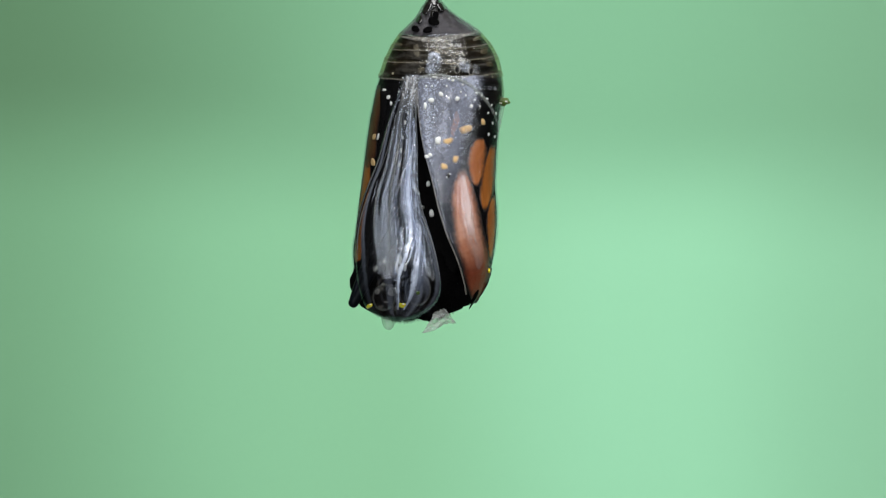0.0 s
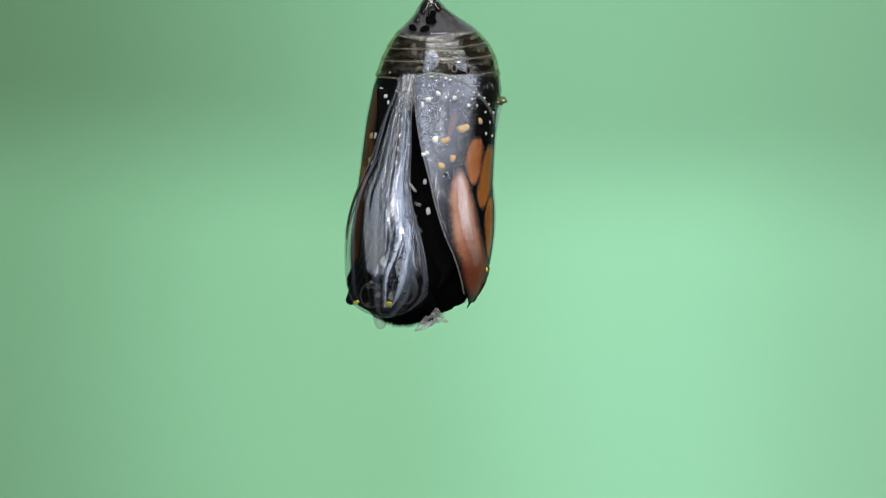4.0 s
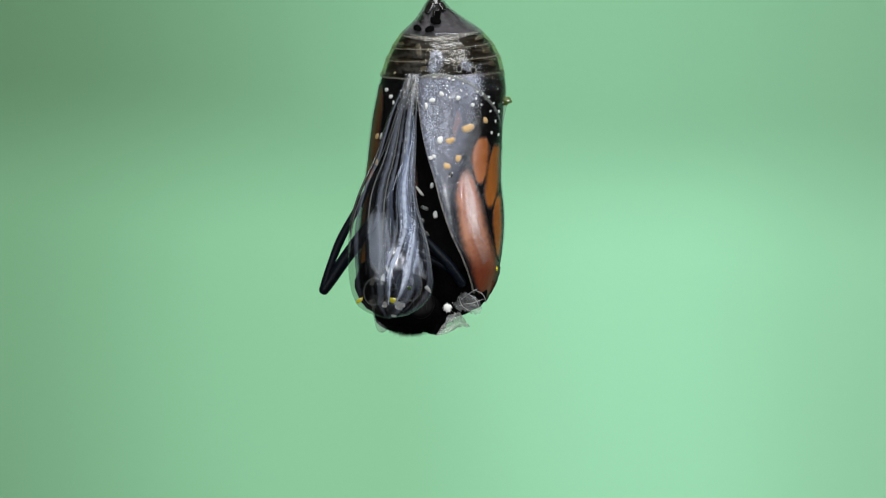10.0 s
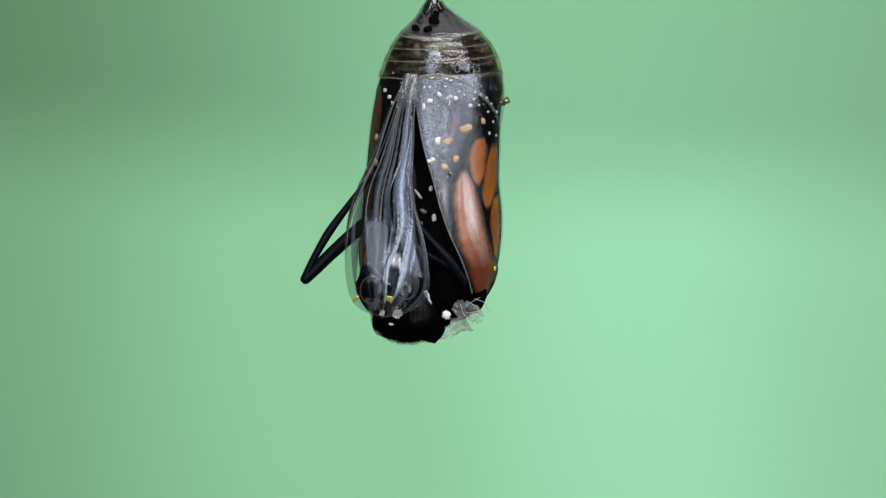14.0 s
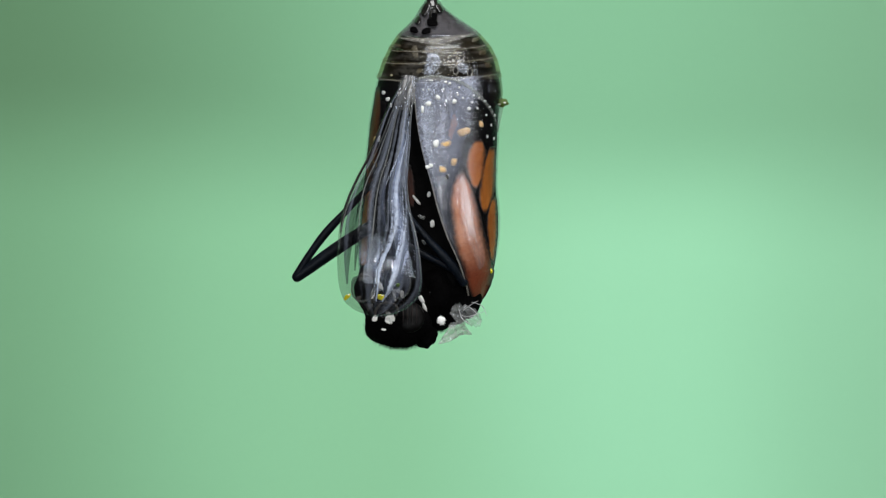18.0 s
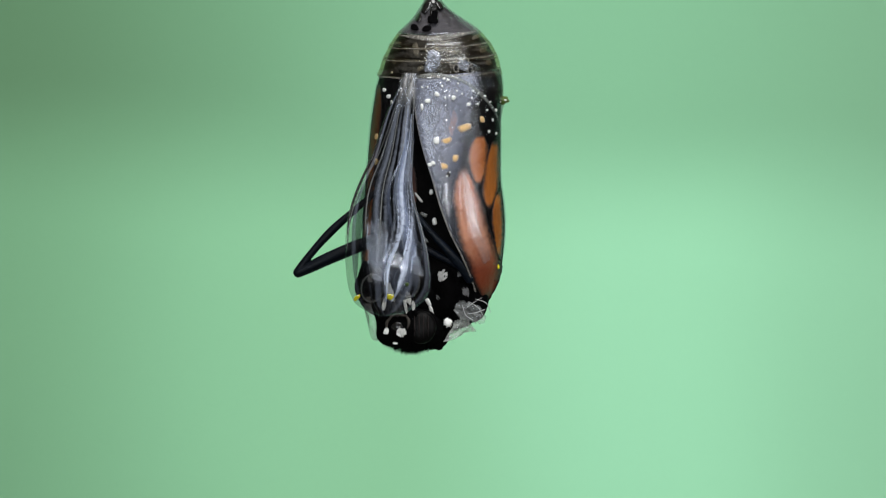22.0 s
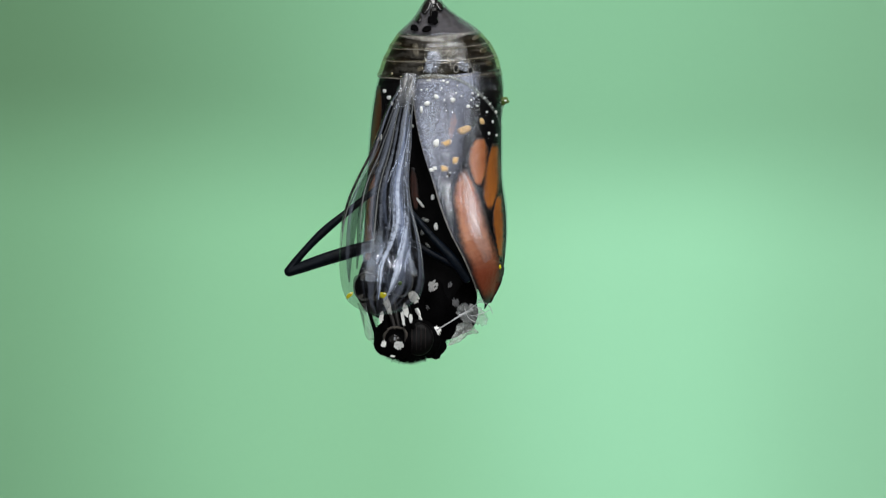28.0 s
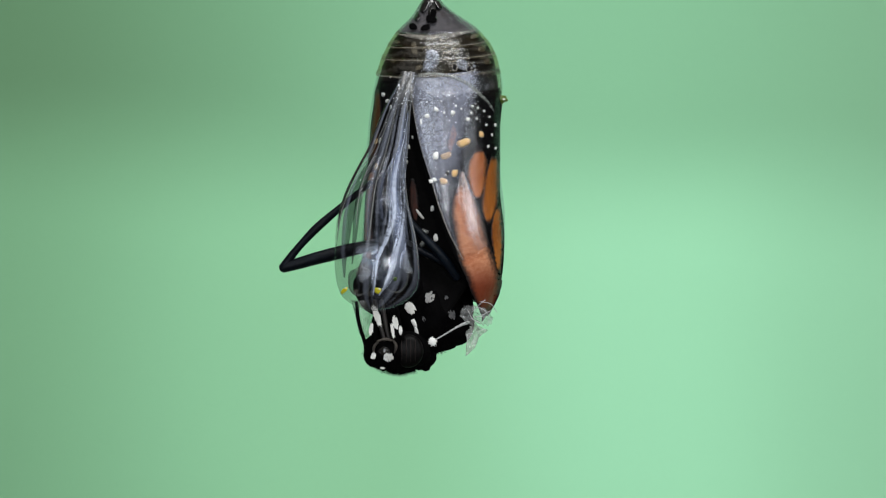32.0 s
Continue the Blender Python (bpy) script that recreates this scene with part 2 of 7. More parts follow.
FLAP = film("streaked_clear_skin", (0.41, 0.46, 0.58), (0.80, 0.80, 0.79), 0.0, 0.19, 8, 0.6, rough=0.13, bump=0.22, speck=0.03, low_at=0.49, high_at=0.64, fine=0.12, gloss=0.03, tail=0.5, warp=0.5, side=(0.60, 0.95, 2.2), detail=2.5)
PULP = film("pale_pulpy_skin", (0.58, 0.65, 0.80), (0.85, 0.88, 0.95), 0.0, 0.46, 4.2, 0.8, rough=0.10, bump=0.30, speck=0.03, low_at=0.44, high_at=0.60, fine=0.20, gloss=0.07, tail=2.0, fall=(0.25, 0.6), warp=0.7, feather=0.35, detail=3)
# Milk towards the inner edge paints a broad window reflection into the colour.
CASE = film("clear_wing_case_painted_sheen", (0.42, 0.45, 0.56), (0.95, 0.95, 0.96), 0.10, 0.66, 6, 1.8, rough=0.10, bump=0.14, speck=0.02, sparkle=0.02, low_at=0.36, high_at=0.62, gloss=0.011, fine=0.4, side=(0.32, 0.42, 0.0), tail=0.14, fall=(0.24, 0.56), rim=0.15)
DUSK = film("brown_clear_skin", (0.06, 0.06, 0.07), (0.42, 0.42, 0.44), 0.02, 0.22, 3, 2.0, bump=0.2, gloss=0.02, fine=0.3)
CAP = film("smoky_clear_skin", (0.44, 0.42, 0.38), (0.86, 0.83, 0.75), 0.0, 0.14, 9, 3, rough=0.07, bump=0.20, speck=0.3, sparkle=0.010, low_at=0.47, high_at=0.74, fine=0.35, gloss=0.030, rim=0.2)
CONE = film("milky_violet_skin", (0.42, 0.41, 0.44), (0.86, 0.85, 0.86), 0.0, 0.22, 5, 1.0, rough=0.10, bump=0.15, low_at=0.35, high_at=0.7, fine=0.3, gloss=0.04, rim=0.2)
BAND = film("beige_wrinkled_skin", (0.62, 0.59, 0.53), (0.90, 0.89, 0.86), 0.06, 0.46, 14, 1.0, rough=0.15, bump=0.3, low_at=0.38, high_at=0.66, fine=0.4, gloss=0.03, rim=0.2)
LINING = film("pale_lining", (0.68, 0.68, 0.68), (0.90, 0.90, 0.90), 0.12, 0.80, 5, 2.0, rough=0.2, bump=0.3, low_at=0.36, high_at=0.60, fine=0.4, gloss=0.03, rim=0.2)
CRUMPLE = film("crumpled_clear_skin", (0.58, 0.57, 0.56), (0.90, 0.90, 0.89), 0.05, 0.75, 5, 1.4, rough=0.15, bump=0.35, low_at=0.44, high_at=0.66, fine=0.25, gloss=0.03, tail=0.1, fall=(0.35, 0.95), feather=0.2, rim=0.2)
HIGHLIGHT = film("pale_painted_highlight", (0.92, 0.72, 0.63), (0.97, 0.95, 0.94), 0.15, 0.70, 2, 1.5, rough=0.12, bump=0.25, low_at=0.34, high_at=0.66, fine=0.2, gloss=0.05, feather=0.45, tail=0.7, rim=0.15)
BLUISH = film("bluish_painted_patch", (0.60, 0.65, 0.76), (0.90, 0.91, 0.95), 0.10, 0.42, 3, 2, rough=0.12, bump=0.2, low_at=0.32, high_at=0.66, fine=0.95, gloss=0.05, rim=0.15)
TORN = film("cloudy_torn_skin", (0.50, 0.52, 0.49), (0.88, 0.90, 0.87), 0.20, 0.52, 3, 3, bump=0.12, gloss=0.02, fine=0.4, low_at=0.36, high_at=0.66, rim=0.2)
SHRED = film("torn_clear_skin", (0.46, 0.47, 0.46), (0.90, 0.91, 0.90), 0.10, 0.24, 3, 3, bump=0.06, gloss=0.012)


# ---- building helpers ----
def place(x, y, d=0.0):
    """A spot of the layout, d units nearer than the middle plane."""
    k = 1 - d * UNIT / REACH
    return Vector(((x - 784) * UNIT * k, -d * UNIT, (441 - y) * UNIT * k))


def curve(*points):
    """A smooth line through (at, value) pairs."""
    xs, ys = np.array([p[0] for p in points], float), np.array([p[1] for p in points], float)
    slope = np.gradient(ys, xs)

    def value(x):
        x = min(max(x, xs[0]), xs[-1])
        i = min(int(np.searchsorted(xs, x, "right")) - 1, len(xs) - 2)
        h = xs[i + 1] - xs[i]
        q = (x - xs[i]) / h
        return float((1 + 2 * q) * (1 - q) ** 2 * ys[i] + q * (1 - q) ** 2 * h * slope[i] + q * q * (3 - 2 * q) * ys[i + 1] + q * q * (q - 1) * h * slope[i + 1])
    return value


def grid(fn, nu, nv, closed=False, caps=False):
    """A sheet or tube from fn(u, v), u across and v along, with its UV map."""
    bm = bmesh.new()
    uv = bm.loops.layers.uv.new("UVMap")
    rows = [[bm.verts.new(fn(i / nu, j / nv)) for i in range(nu if closed else nu + 1)] for j in range(nv + 1)]
    wide = nu if closed else nu
    for j in range(nv):
        for i in range(wide):
            k = (i + 1) % nu if closed else i + 1
            f = bm.faces.new((rows[j][i], rows[j][k], rows[j + 1][k], rows[j + 1][i]))
            f.smooth = True
            for loop, (a, b) in zip(f.loops, ((i, j), (i + 1, j), (i + 1, j + 1), (i, j + 1))):
                loop[uv].uv = (a / nu, b / nv)
    if caps:
        for row in (rows[0], rows[-1]):
            bm.faces.new(row).smooth = True
    return bm


def part(name, bm, material, parent, label="", pivot=None, thick=0.0):
    """Links a bmesh, made in the place's own coordinates, as one mesh under a thing or a part, turning about pivot."""
    origin = ORIGINS.get(parent, Vector((0, 0, 0)))
    pivot = origin if pivot is None else pivot
    bmesh.ops.translate(bm, verts=bm.verts, vec=-pivot)
    bmesh.ops.recalc_face_normals(bm, faces=bm.faces)
    mesh = bpy.data.meshes.new(name)
    bm.to_mesh(mesh)
    bm.free()
    mesh.materials.append(material)
    ob = new(name, mesh)
    ob.parent, ob.location = parent, pivot - origin
    ORIGINS[ob] = pivot
    if label:
        tagged(ob, label)
    if thick:
        skin = ob.modifiers.new("thickness", "SOLIDIFY")
        skin.thickness, skin.offset = thick * UNIT, 0
    return ob


ORIGINS = {}


def tube(points, radii, sides=12, flat=1.0, steps=4):
    """A tapered, round-ended limb along layout points (x, y, d)."""
    n = len(points) - 1
    lines = [curve(*[(i, p[a]) for i, p in enumerate(points)]) for a in range(3)]
    width = curve(*[(i, r) for i, r in enumerate(radii)])
    spine = [(q / steps) for q in range(n * steps + 1)]
    at = [place(*(f(q) for f in lines)) for q in spine]
    bm = bmesh.new()
    rows = []
    for i, q in enumerate(spine):
        way = (at[min(i + 1, len(at) - 1)] - at[max(i - 1, 0)]).normalized()
        side = way.cross(Vector((0, 1, 0))).normalized()
        deep = side.cross(way).normalized()
        ends = [(0, 1)]
        if i == 0:
            ends = [(-0.8, 0.45), (-0.45, 0.85), (0, 1)]
        if i == len(at) - 1:
            ends = [(0, 1), (0.45, 0.85), (0.8, 0.45)]
        for shift, grow in ends:
            r = width(q) * UNIT
            rows.append([bm.verts.new(at[i] + way * shift * r + (side * math.cos(2 * math.pi * s / sides) + deep * flat * math.sin(2 * math.pi * s / sides)) * r * grow) for s in range(sides)])
    for a, b in zip(rows, rows[1:]):
        for s in range(sides):
            bm.faces.new((a[s], a[(s + 1) % sides], b[(s + 1) % sides], b[s])).smooth = True
    bm.faces.new(rows[0]), bm.faces.new(rows[-1])
    return bm


def lump(x, y, d, rx, ry, rd, rough=0.0, seed=0, turn=0.0, rings=16, into=None, square=1.0):
    """A rounded, slightly uneven body; into adds it to another, square below 1 flattens its sides."""
    bm = into or bmesh.new()
    made = bmesh.ops.create_uvsphere(bm, u_segments=rings * 2, v_segments=rings, radius=1.0)
    spin = Matrix.Rotation(radians(turn), 3, "Y")
    for v in made["verts"]:
        v.co = Vector([math.copysign(abs(c) ** square, c) for c in v.co])
        wobble = 1 + rough * noise.noise(v.co * 2.2 + Vector((seed, 0, 0)))
        v.co = spin @ Vector((v.co.x * rx, v.co.y * rd, v.co.z * ry)) * wobble * UNIT + place(x, y, d)
    for f in bm.faces:
        f.smooth = True
    return bm


def spot(x, y, rx, ry, turn, depth, lift=1.2, seed=0, count=12):
    """A small domed patch with an uneven edge, lying on the surface that depth(x, y) gives."""
    bm = bmesh.new()
    c, s = math.cos(radians(turn)), math.sin(radians(turn))
    rings = []
    for grow, up in ((1.0, -0.6), (0.94, lift * 0.85), (0.5, lift)):
        ring = []
        for i in range(count):
            a = 2 * math.pi * i / count
            g = grow * (1 + 0.14 * math.sin(2 * a + seed) + 0.08 * math.sin(3 * a + 2.0 * seed))
            px, py = (r * g * math.copysign(abs(f) ** 0.7, f) for r, f in ((rx, math.cos(a)), (ry, math.sin(a))))
            qx, qy = x + px * c - py * s, y + px * s + py * c
            ring.append(bm.verts.new(place(qx, qy, depth(qx, qy) + up)))
        rings.append(ring)
    for a, b in zip(rings, rings[1:]):
        for i in range(count):
            bm.faces.new((a[i], a[(i + 1) % count], b[(i + 1) % count], b[i])).smooth = True
    bm.faces.new(rings[-1]).smooth = True
    return bm


def patch(rows, depth, lift, nu=8, nv=44, wave=1.5, seed=0):
    """A long cell on a surface between two smooth sides; rows are (y, left, right)."""
    left, right = curve(*[(r[0], r[1]) for r in rows]), curve(*[(r[0], r[2]) for r in rows])
    top, end = rows[0][0], rows[-1][0]

    def at(u, v):
        y = top + (end - top) * v
        a = left(y) + 2.2 * noise.noise(Vector((y * 0.22, seed, 1)))
        b = right(y) + 2.2 * noise.noise(Vector((y * 0.22, seed, 9)))
        x = a + (b - a) * u + wave * math.sin(9 * v + seed) * (1 - abs(2 * u - 1))
        rim = min(u, 1 - u, v, 1 - v) <= 1e-6
        return place(x, y, depth(x, y) + (-0.8 if rim else lift))
    return grid(at, nu, nv)


def hairs(count, where, long, seed, thick=0.9):
    """Fine tapered hairs: where(r) gives root and direction."""
    bm = bmesh.new()
    r = random.Random(seed)
    for _ in range(count):
        root, way = where(r)
        way = way.normalized()
        side = way.orthogonal().normalized() * UNIT * thick
        other = way.cross(side)
        tip = bm.verts.new(root + way * long * r.uniform(0.2, 1.2) * UNIT + Vector((r.uniform(-2, 2), r.uniform(-2, 2), r.uniform(-2, 2))) * UNIT)
        base = [bm.verts.new(root + side * math.cos(a) + other * math.sin(a)) for a in (0, 2.1, 4.2)]
        for i in range(3):
            bm.faces.new((base[i], base[(i + 1) % 3], tip))
    return bm


def tuft(x, y, rx, ry, turn, depth, seed=0, count=46, lift=2.0):
    """A patch of narrow overlapping scales, ragged at its ends, on the surface that depth(x, y) gives."""
    bm = bmesh.new()
    r = random.Random(seed)
    c, s = math.cos(radians(turn)), math.sin(radians(turn))
    for _ in range(count):
        a, g = r.uniform(0, 2 * math.pi), math.sqrt(r.random())
        px, py = rx * g * math.cos(a), 0.75 * ry * g * math.sin(a)
        long, wide, lean, up = ry * r.uniform(0.28, 0.5), max(0.8, rx * 0.16), r.uniform(-0.3, 0.3), lift + r.uniform(-0.6, 0.9)
        ring = []
        for u, v in ((0, -1), (wide, -0.3), (wide * 0.8, 0.5), (0, 1), (-wide * 0.8, 0.5), (-wide, -0.3)):
            qx, qy = px + u + lean * v * long, py + v * long
            wx, wy = x + qx * c - qy * s, y + qx * s + qy * c
            ring.append((wx, wy, depth(wx, wy) + up + (0.5 if u == 0 else 0)))
        top = [bm.verts.new(place(*p)) for p in ring]
        low = [bm.verts.new(place(p[0], p[1], p[2] - 0.7)) for p in ring]
        bm.faces.new(top), bm.faces.new(low[::-1])
        for k in range(6):
            bm.faces.new((top[k], low[k], low[(k + 1) % 6], top[(k + 1) % 6]))
    return bm


def crumbs(count, span, depth, seed, size=(0.6, 1.6)):
    """Tiny uneven flecks strewn over a patch of the surface; span is x0, y0, x1, y1."""
    bm = bmesh.new()
    r = random.Random(seed)
    for _ in range(count):
        x, y = r.gauss((span[0] + span[2]) / 2, (span[2] - span[0]) / 4), r.gauss((span[1] + span[3]) / 2, (span[3] - span[1]) / 4)
        lump(x, y, depth(x, y), r.uniform(*size) * 1.3, r.uniform(*size), 0.8, 0.3, r.uniform(0, 99), r.uniform(-60, 60), rings=4, into=bm)
    return bm


def box(x0, y0, z0, x1, y1, z1):
    bm = bmesh.new()
    bmesh.ops.create_cube(bm, size=1.0)
    for v in bm.verts:
        v.co = Vector((x0 if v.co.x < 0 else x1, y0 if v.co.y < 0 else y1, z0 if v.co.z < 0 else z1))
    return bm


def setting(name, bm, material, label, category="wall"):
    mesh = bpy.data.meshes.new(name)
    bm.to_mesh(mesh)
    bm.free()
    mesh.materials.append(material)
    return tagged(new(name, mesh), label, category, kind="structure")


# ---- the room ----
def build_room():
    w = 1.0
    setting("floor", box(-w, -w, -0.85, w, w, -0.8), BOARDS, "plain dark wooden floor of the room", "floor")
    def pieces(boxes):
        whole = bmesh.new()
        for corners in boxes:
            one = box(*corners)
            mesh = bpy.data.meshes.new("piece")
            one.to_mesh(mesh)
            one.free()
            whole.from_mesh(mesh)
            bpy.data.meshes.remove(mesh)
        return whole
    setting("ceiling", pieces(((-w, -0.17, 1.0, w, w, 1.05), (-w, -w, 1.0, w, -0.67, 1.05), (-w, -0.67, 1.0, -0.34, -0.17, 1.05), (0.66, -0.67, 1.0, w, -0.17, 1.05))),
            PLASTER, "plain dark painted ceiling with an opening for the added top lamp", "ceiling")
    setting("wall_north", box(-w - 0.05, w, -0.85, w + 0.05, w + 0.05, 1.05), PLASTER, "plain dark painted wall behind the green card")
    low, high = -0.85, 1.05
    side = pieces([(w, y0, z0, w + 0.05, y1, z1) for y0, y1, z0, z1 in ((-w, -0.87, low, high), (-0.87, -0.29, low, -0.05), (-0.87, -0.29, 0.55, high), (-0.29, w, low, high))])
    setting("wall_east", side, PLASTER, "dark painted side wall with one window opening")
    wall = pieces([(x0, -w - 0.05, z0, x1, -w, z1) for x0, x1, z0, z1 in (
        (-1.05, -0.56, low, high), (-0.56, -0.04, low, -0.32), (-0.56, -0.04, 0.62, high), (-0.04, 0.25, low, high),
        (0.25, 0.35, low, 0.15), (0.25, 0.35, 0.31, high), (0.35, 1.05, low, high))])
    setting("wall_south", wall, PLASTER, "dark painted wall with two window openings")
    setting("wall_west", box(-w - 0.05, -w, -0.85, -w, w, 1.05), PLASTER, "plain dark painted side wall")
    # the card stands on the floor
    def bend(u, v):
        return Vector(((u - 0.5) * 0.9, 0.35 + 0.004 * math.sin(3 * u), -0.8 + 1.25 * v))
    card = setting("backdrop", grid(bend, 24, 8), GREEN_CARD, "smooth green card standing behind the chrysalis, blurred light and shade painted in", "backdrop")
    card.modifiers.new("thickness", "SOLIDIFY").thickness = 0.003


build_room()

# ---- outlines of the chrysalis ----
LEFT = curve((-4, 757), (15, 746), (35, 733), (52, 716), (70, 701), (90, 690), (105, 683), (126, 676), (160, 666), (200, 657), (260, 648), (330, 640), (400, 631), (450, 625), (490, 632), (530, 664), (560, 700))
RIGHT = curve((-4, 778), (15, 791), (30, 811), (48, 838), (65, 856), (85, 871), (105, 880), (126, 885), (160, 889), (200, 884), (260, 880), (330, 877), (370, 880), (400, 880), (450, 874), (480, 866), (500, 857), (520, 847), (540, 834), (560, 819))
INNER = curve((132, 737), (180, 739), (240, 746), (270, 752), (320, 765), (370, 777), (420, 793), (460, 810), (500, 822), (548, 830))


def front(x, y, shrink=0.0):
    """How far the rounded body stands towards the viewer at a spot of the layout."""
    a = (RIGHT(y) - LEFT(y)) / 2 - shrink
    u = (x - (RIGHT(y) + LEFT(y)) / 2) / max(a, 1)
    return 0.9 * a * math.sqrt(max(1 - u * u, 0.0))


def barrel(top, end, shrink=0.0, droop=6.0, nu=56, nv=24, swell=None, deep=None):
    """A full turn of the body between two heights; its rings tip towards the viewer by droop."""
    def at(u, v):
        y = top + (end - top) * v
        a = (RIGHT(y) - LEFT(y)) / 2 - shrink + (swell(v) if swell else 0)
        mid = (RIGHT(y) + LEFT(y)) / 2
        th = 2 * math.pi * u
        return place(mid + a * math.sin(th), y + droop * (math.cos(th) - 0.0), (deep(v) if deep else 0.9) * a * math.cos(th))
    return grid(at, nu, nv, closed=True)


HANG = place(767, -30)


def thing(name, label, category, at):
    ob = new(name)
    ob.location, ob.empty_display_size = at, 0.002
    ORIGINS[ob] = at
    return tagged(ob, label, category)


# ---- what it hangs from ----
def build_twig():
    bm = tube([(480, -62, 0), (620, -56, 6), (767, -58, 0), (920, -55, -5), (1080, -60, 0)], [19, 21, 20, 21, 18], 14)
    twig = thing("twig", "plain grey-brown twig that the chrysalis hangs from", "twig", place(767, -58))
    part("stem", bm, TWIG, twig)
    part("silk_pad", lump(767, -36, 0, 20, 8, 20, 0.3, 3), SILK_AND_GLINT, twig, "small pad of white silk")
    tagged(twig, kind="structure")
    return twig


build_twig()


# ---- chrysalis ----
def build_chrysalis():
    c = thing("chrysalis", "clear dark chrysalis split open, hanging by a black stalk", "chrysalis", HANG)
    stalk = part("stalk", tube([(767, -34, 0), (767, -15, 1), (767, 0, 2), (766, 14, 4)], [9, 8, 10, 15], 14), HORN, c, "glossy black stalk")
    for x, y, rx, ry, turn in ((756, 14, 6, 15, 25), (769, 22, 6, 12, 10), (742, 34, 5, 8, 30), (768, 38, 8, 6, 10), (780, 12, 5, 10, -30)):
        part("ridge", spot(x, y, rx, ry, turn, lambda a, b: front(a, b) + 1, 2.5, x), HORN, stalk)
    for top, end, grow in ((2, 60, 0.0), (58, 82, 1.0), (80, 104, 1.5), (102, 134, 2.0)):
        part("segment_ring", barrel(top, end, -1.0, 7.0 if top > 20 else 5.0, 56, 12, lambda v, g=grow: g + 1.6 * max(0, v * 5 - 4.0) - 1.4 * max(0, 1 - 6 * v)), CONE if top < 20 else CAP, c, thick=1.2)
    for y, thick in ((58, 1.5), (81, 1.9), (103, 2.0), (132, 2.6)):
        def edge(u, v, y=y, thick=thick):
            th, ph = 2 * math.pi * v, 2 * math.pi * u
            h = y - 4.5 * math.sin(th) + 2.5 * noise.noise(Vector((4 * math.sin(th), y, 0)))
            a = (RIGHT(h) - LEFT(h)) / 2 + 2.0 + thick * max(0.1, 0.55 + 1.1 * noise.noise(Vector((3 * math.sin(th), 3 * math.cos(th), y)))) * math.cos(ph)
            return place((RIGHT(h) + LEFT(h)) / 2 + a * math.sin(th), h + 7 * math.cos(th) + 0.6 * thick * math.sin(ph), 0.9 * a * math.cos(th))
        part("segment_edge", grid(edge, 8, 90, closed=True), BAND, c)
    for x, y, rx, ry in ((735, 51, 7, 5.5), (757, 53, 8, 5.5), (767, 38, 9, 7), (771, 28, 6, 7)):
        part("black_dot", spot(x, y, rx, ry, 0, lambda a, b: front(a, b) + 6, 1.0, x), BLACK, c)
    # wrinkled ledges and pale flecks on the rings
    for x0, y0, x1, y1, bow, wide in ((712, 66, 846, 57, 9, 9), (722, 62, 800, 61, 8, 5), (744, 135, 850, 131, 5, 4)):
        def ledge(u, v, x0=x0, y0=y0, x1=x1, y1=y1, bow=bow, wide=wide):
            x = x0 + (x1 - x0) * v
            y = y0 + (y1 - y0) * v + bow * math.sin(math.pi * v) + wide * (u - 0.5) * math.sin(math.pi * (0.06 + 0.88 * v)) + 1.5 * noise.noise(Vector((v * 7, u, y0)))
            return place(x, y, front(x, y) + 4.2 + 1.2 * math.sin(math.pi * u) + 0.5 * noise.noise(Vector((v * 20, 3 * u, x0))))
        part("wrinkle", grid(ledge, 6, 40), BAND, c, "pale wrinkled fold of skin")
    on_cap = lambda a, b: front(a, b) + 4
    tagged(part("dried_flakes", crumbs(90, (768, 82, 816, 100), on_cap, 5), BAND, c, "tiny pale flecks"), kind="stuff")
    tagged(part("dried_flakes", crumbs(70, (776, 102, 832, 128), on_cap, 6), BAND, c, "tiny pale flecks"), kind="stuff")
    # This first patch paints the window's reflection on the cap.
    part("pale_patch", spot(767, 111, 14, 18, 8, on_cap, 0.8, 4, 20), BLUISH, c, "bluish window reflection painted on the cap")
    part("pale_patch", spot(822, 119, 11, 9, 10, on_cap, 0.8, 6, 18), BLUISH, c, "pale patch between two small rings")
    for x, y in ((809, 123), (834, 126)):
        def loop(u, v, x=x, y=y):
            th, ph = 2 * math.pi * v, 2 * math.pi * u
            px, py = x + (4.5 + 0.9 * math.cos(ph)) * math.cos(th), y + (7 + 0.9 * math.cos(ph)) * math.sin(th)
            return place(px, py, on_cap(px, py) + 1.5 + 0.9 * math.sin(ph))
        part("spiracle_ring", grid(loop, 6, 24, closed=True), BAND, c, "small pale breathing ring")
        part("spiracle", spot(x, y, 2.2, 5, 15, on_cap, 1.0, 2, 12), BODY, c)
    def veil(u, v):
        y = 182 + 74 * v
        return place(RIGHT(y) - 6 + (14 - 10 * v ** 1.5) * u + 1.2 * noise.noise(Vector((3 * u, 5 * v, 4))), y, 14 - 6 * u)
    part("veil", grid(veil, 8, 24), SHRED, c, "thin clear membrane below the knob", thick=0.8)
    # clear case over the near wing
    def case(u, v):
        y = 128 + (552 - 128) * v
        lo, mid, a = INNER(y), (RIGHT(y) + LEFT(y)) / 2, (RIGHT(y) - LEFT(y)) / 2 + 2.5
        start = math.asin(max(-1, min(1, (lo - mid) / a)))
        th = start + (math.pi * 1.05 - start) * u
        y -= (14 * max(0, math.sin(th)) + 9 * noise.noise(Vector((9 * u, 3, 1)))) * v ** 9
        return place(mid + a * math.sin(th), y + 7 * math.cos(th) * (1 - v), 0.9 * a * math.cos(th) + 3)
    right = part("wing_case", grid(case, 40, 60), CASE, c, "clear glossy case over the near wing", pivot=place(800, 130), thick=1.2)
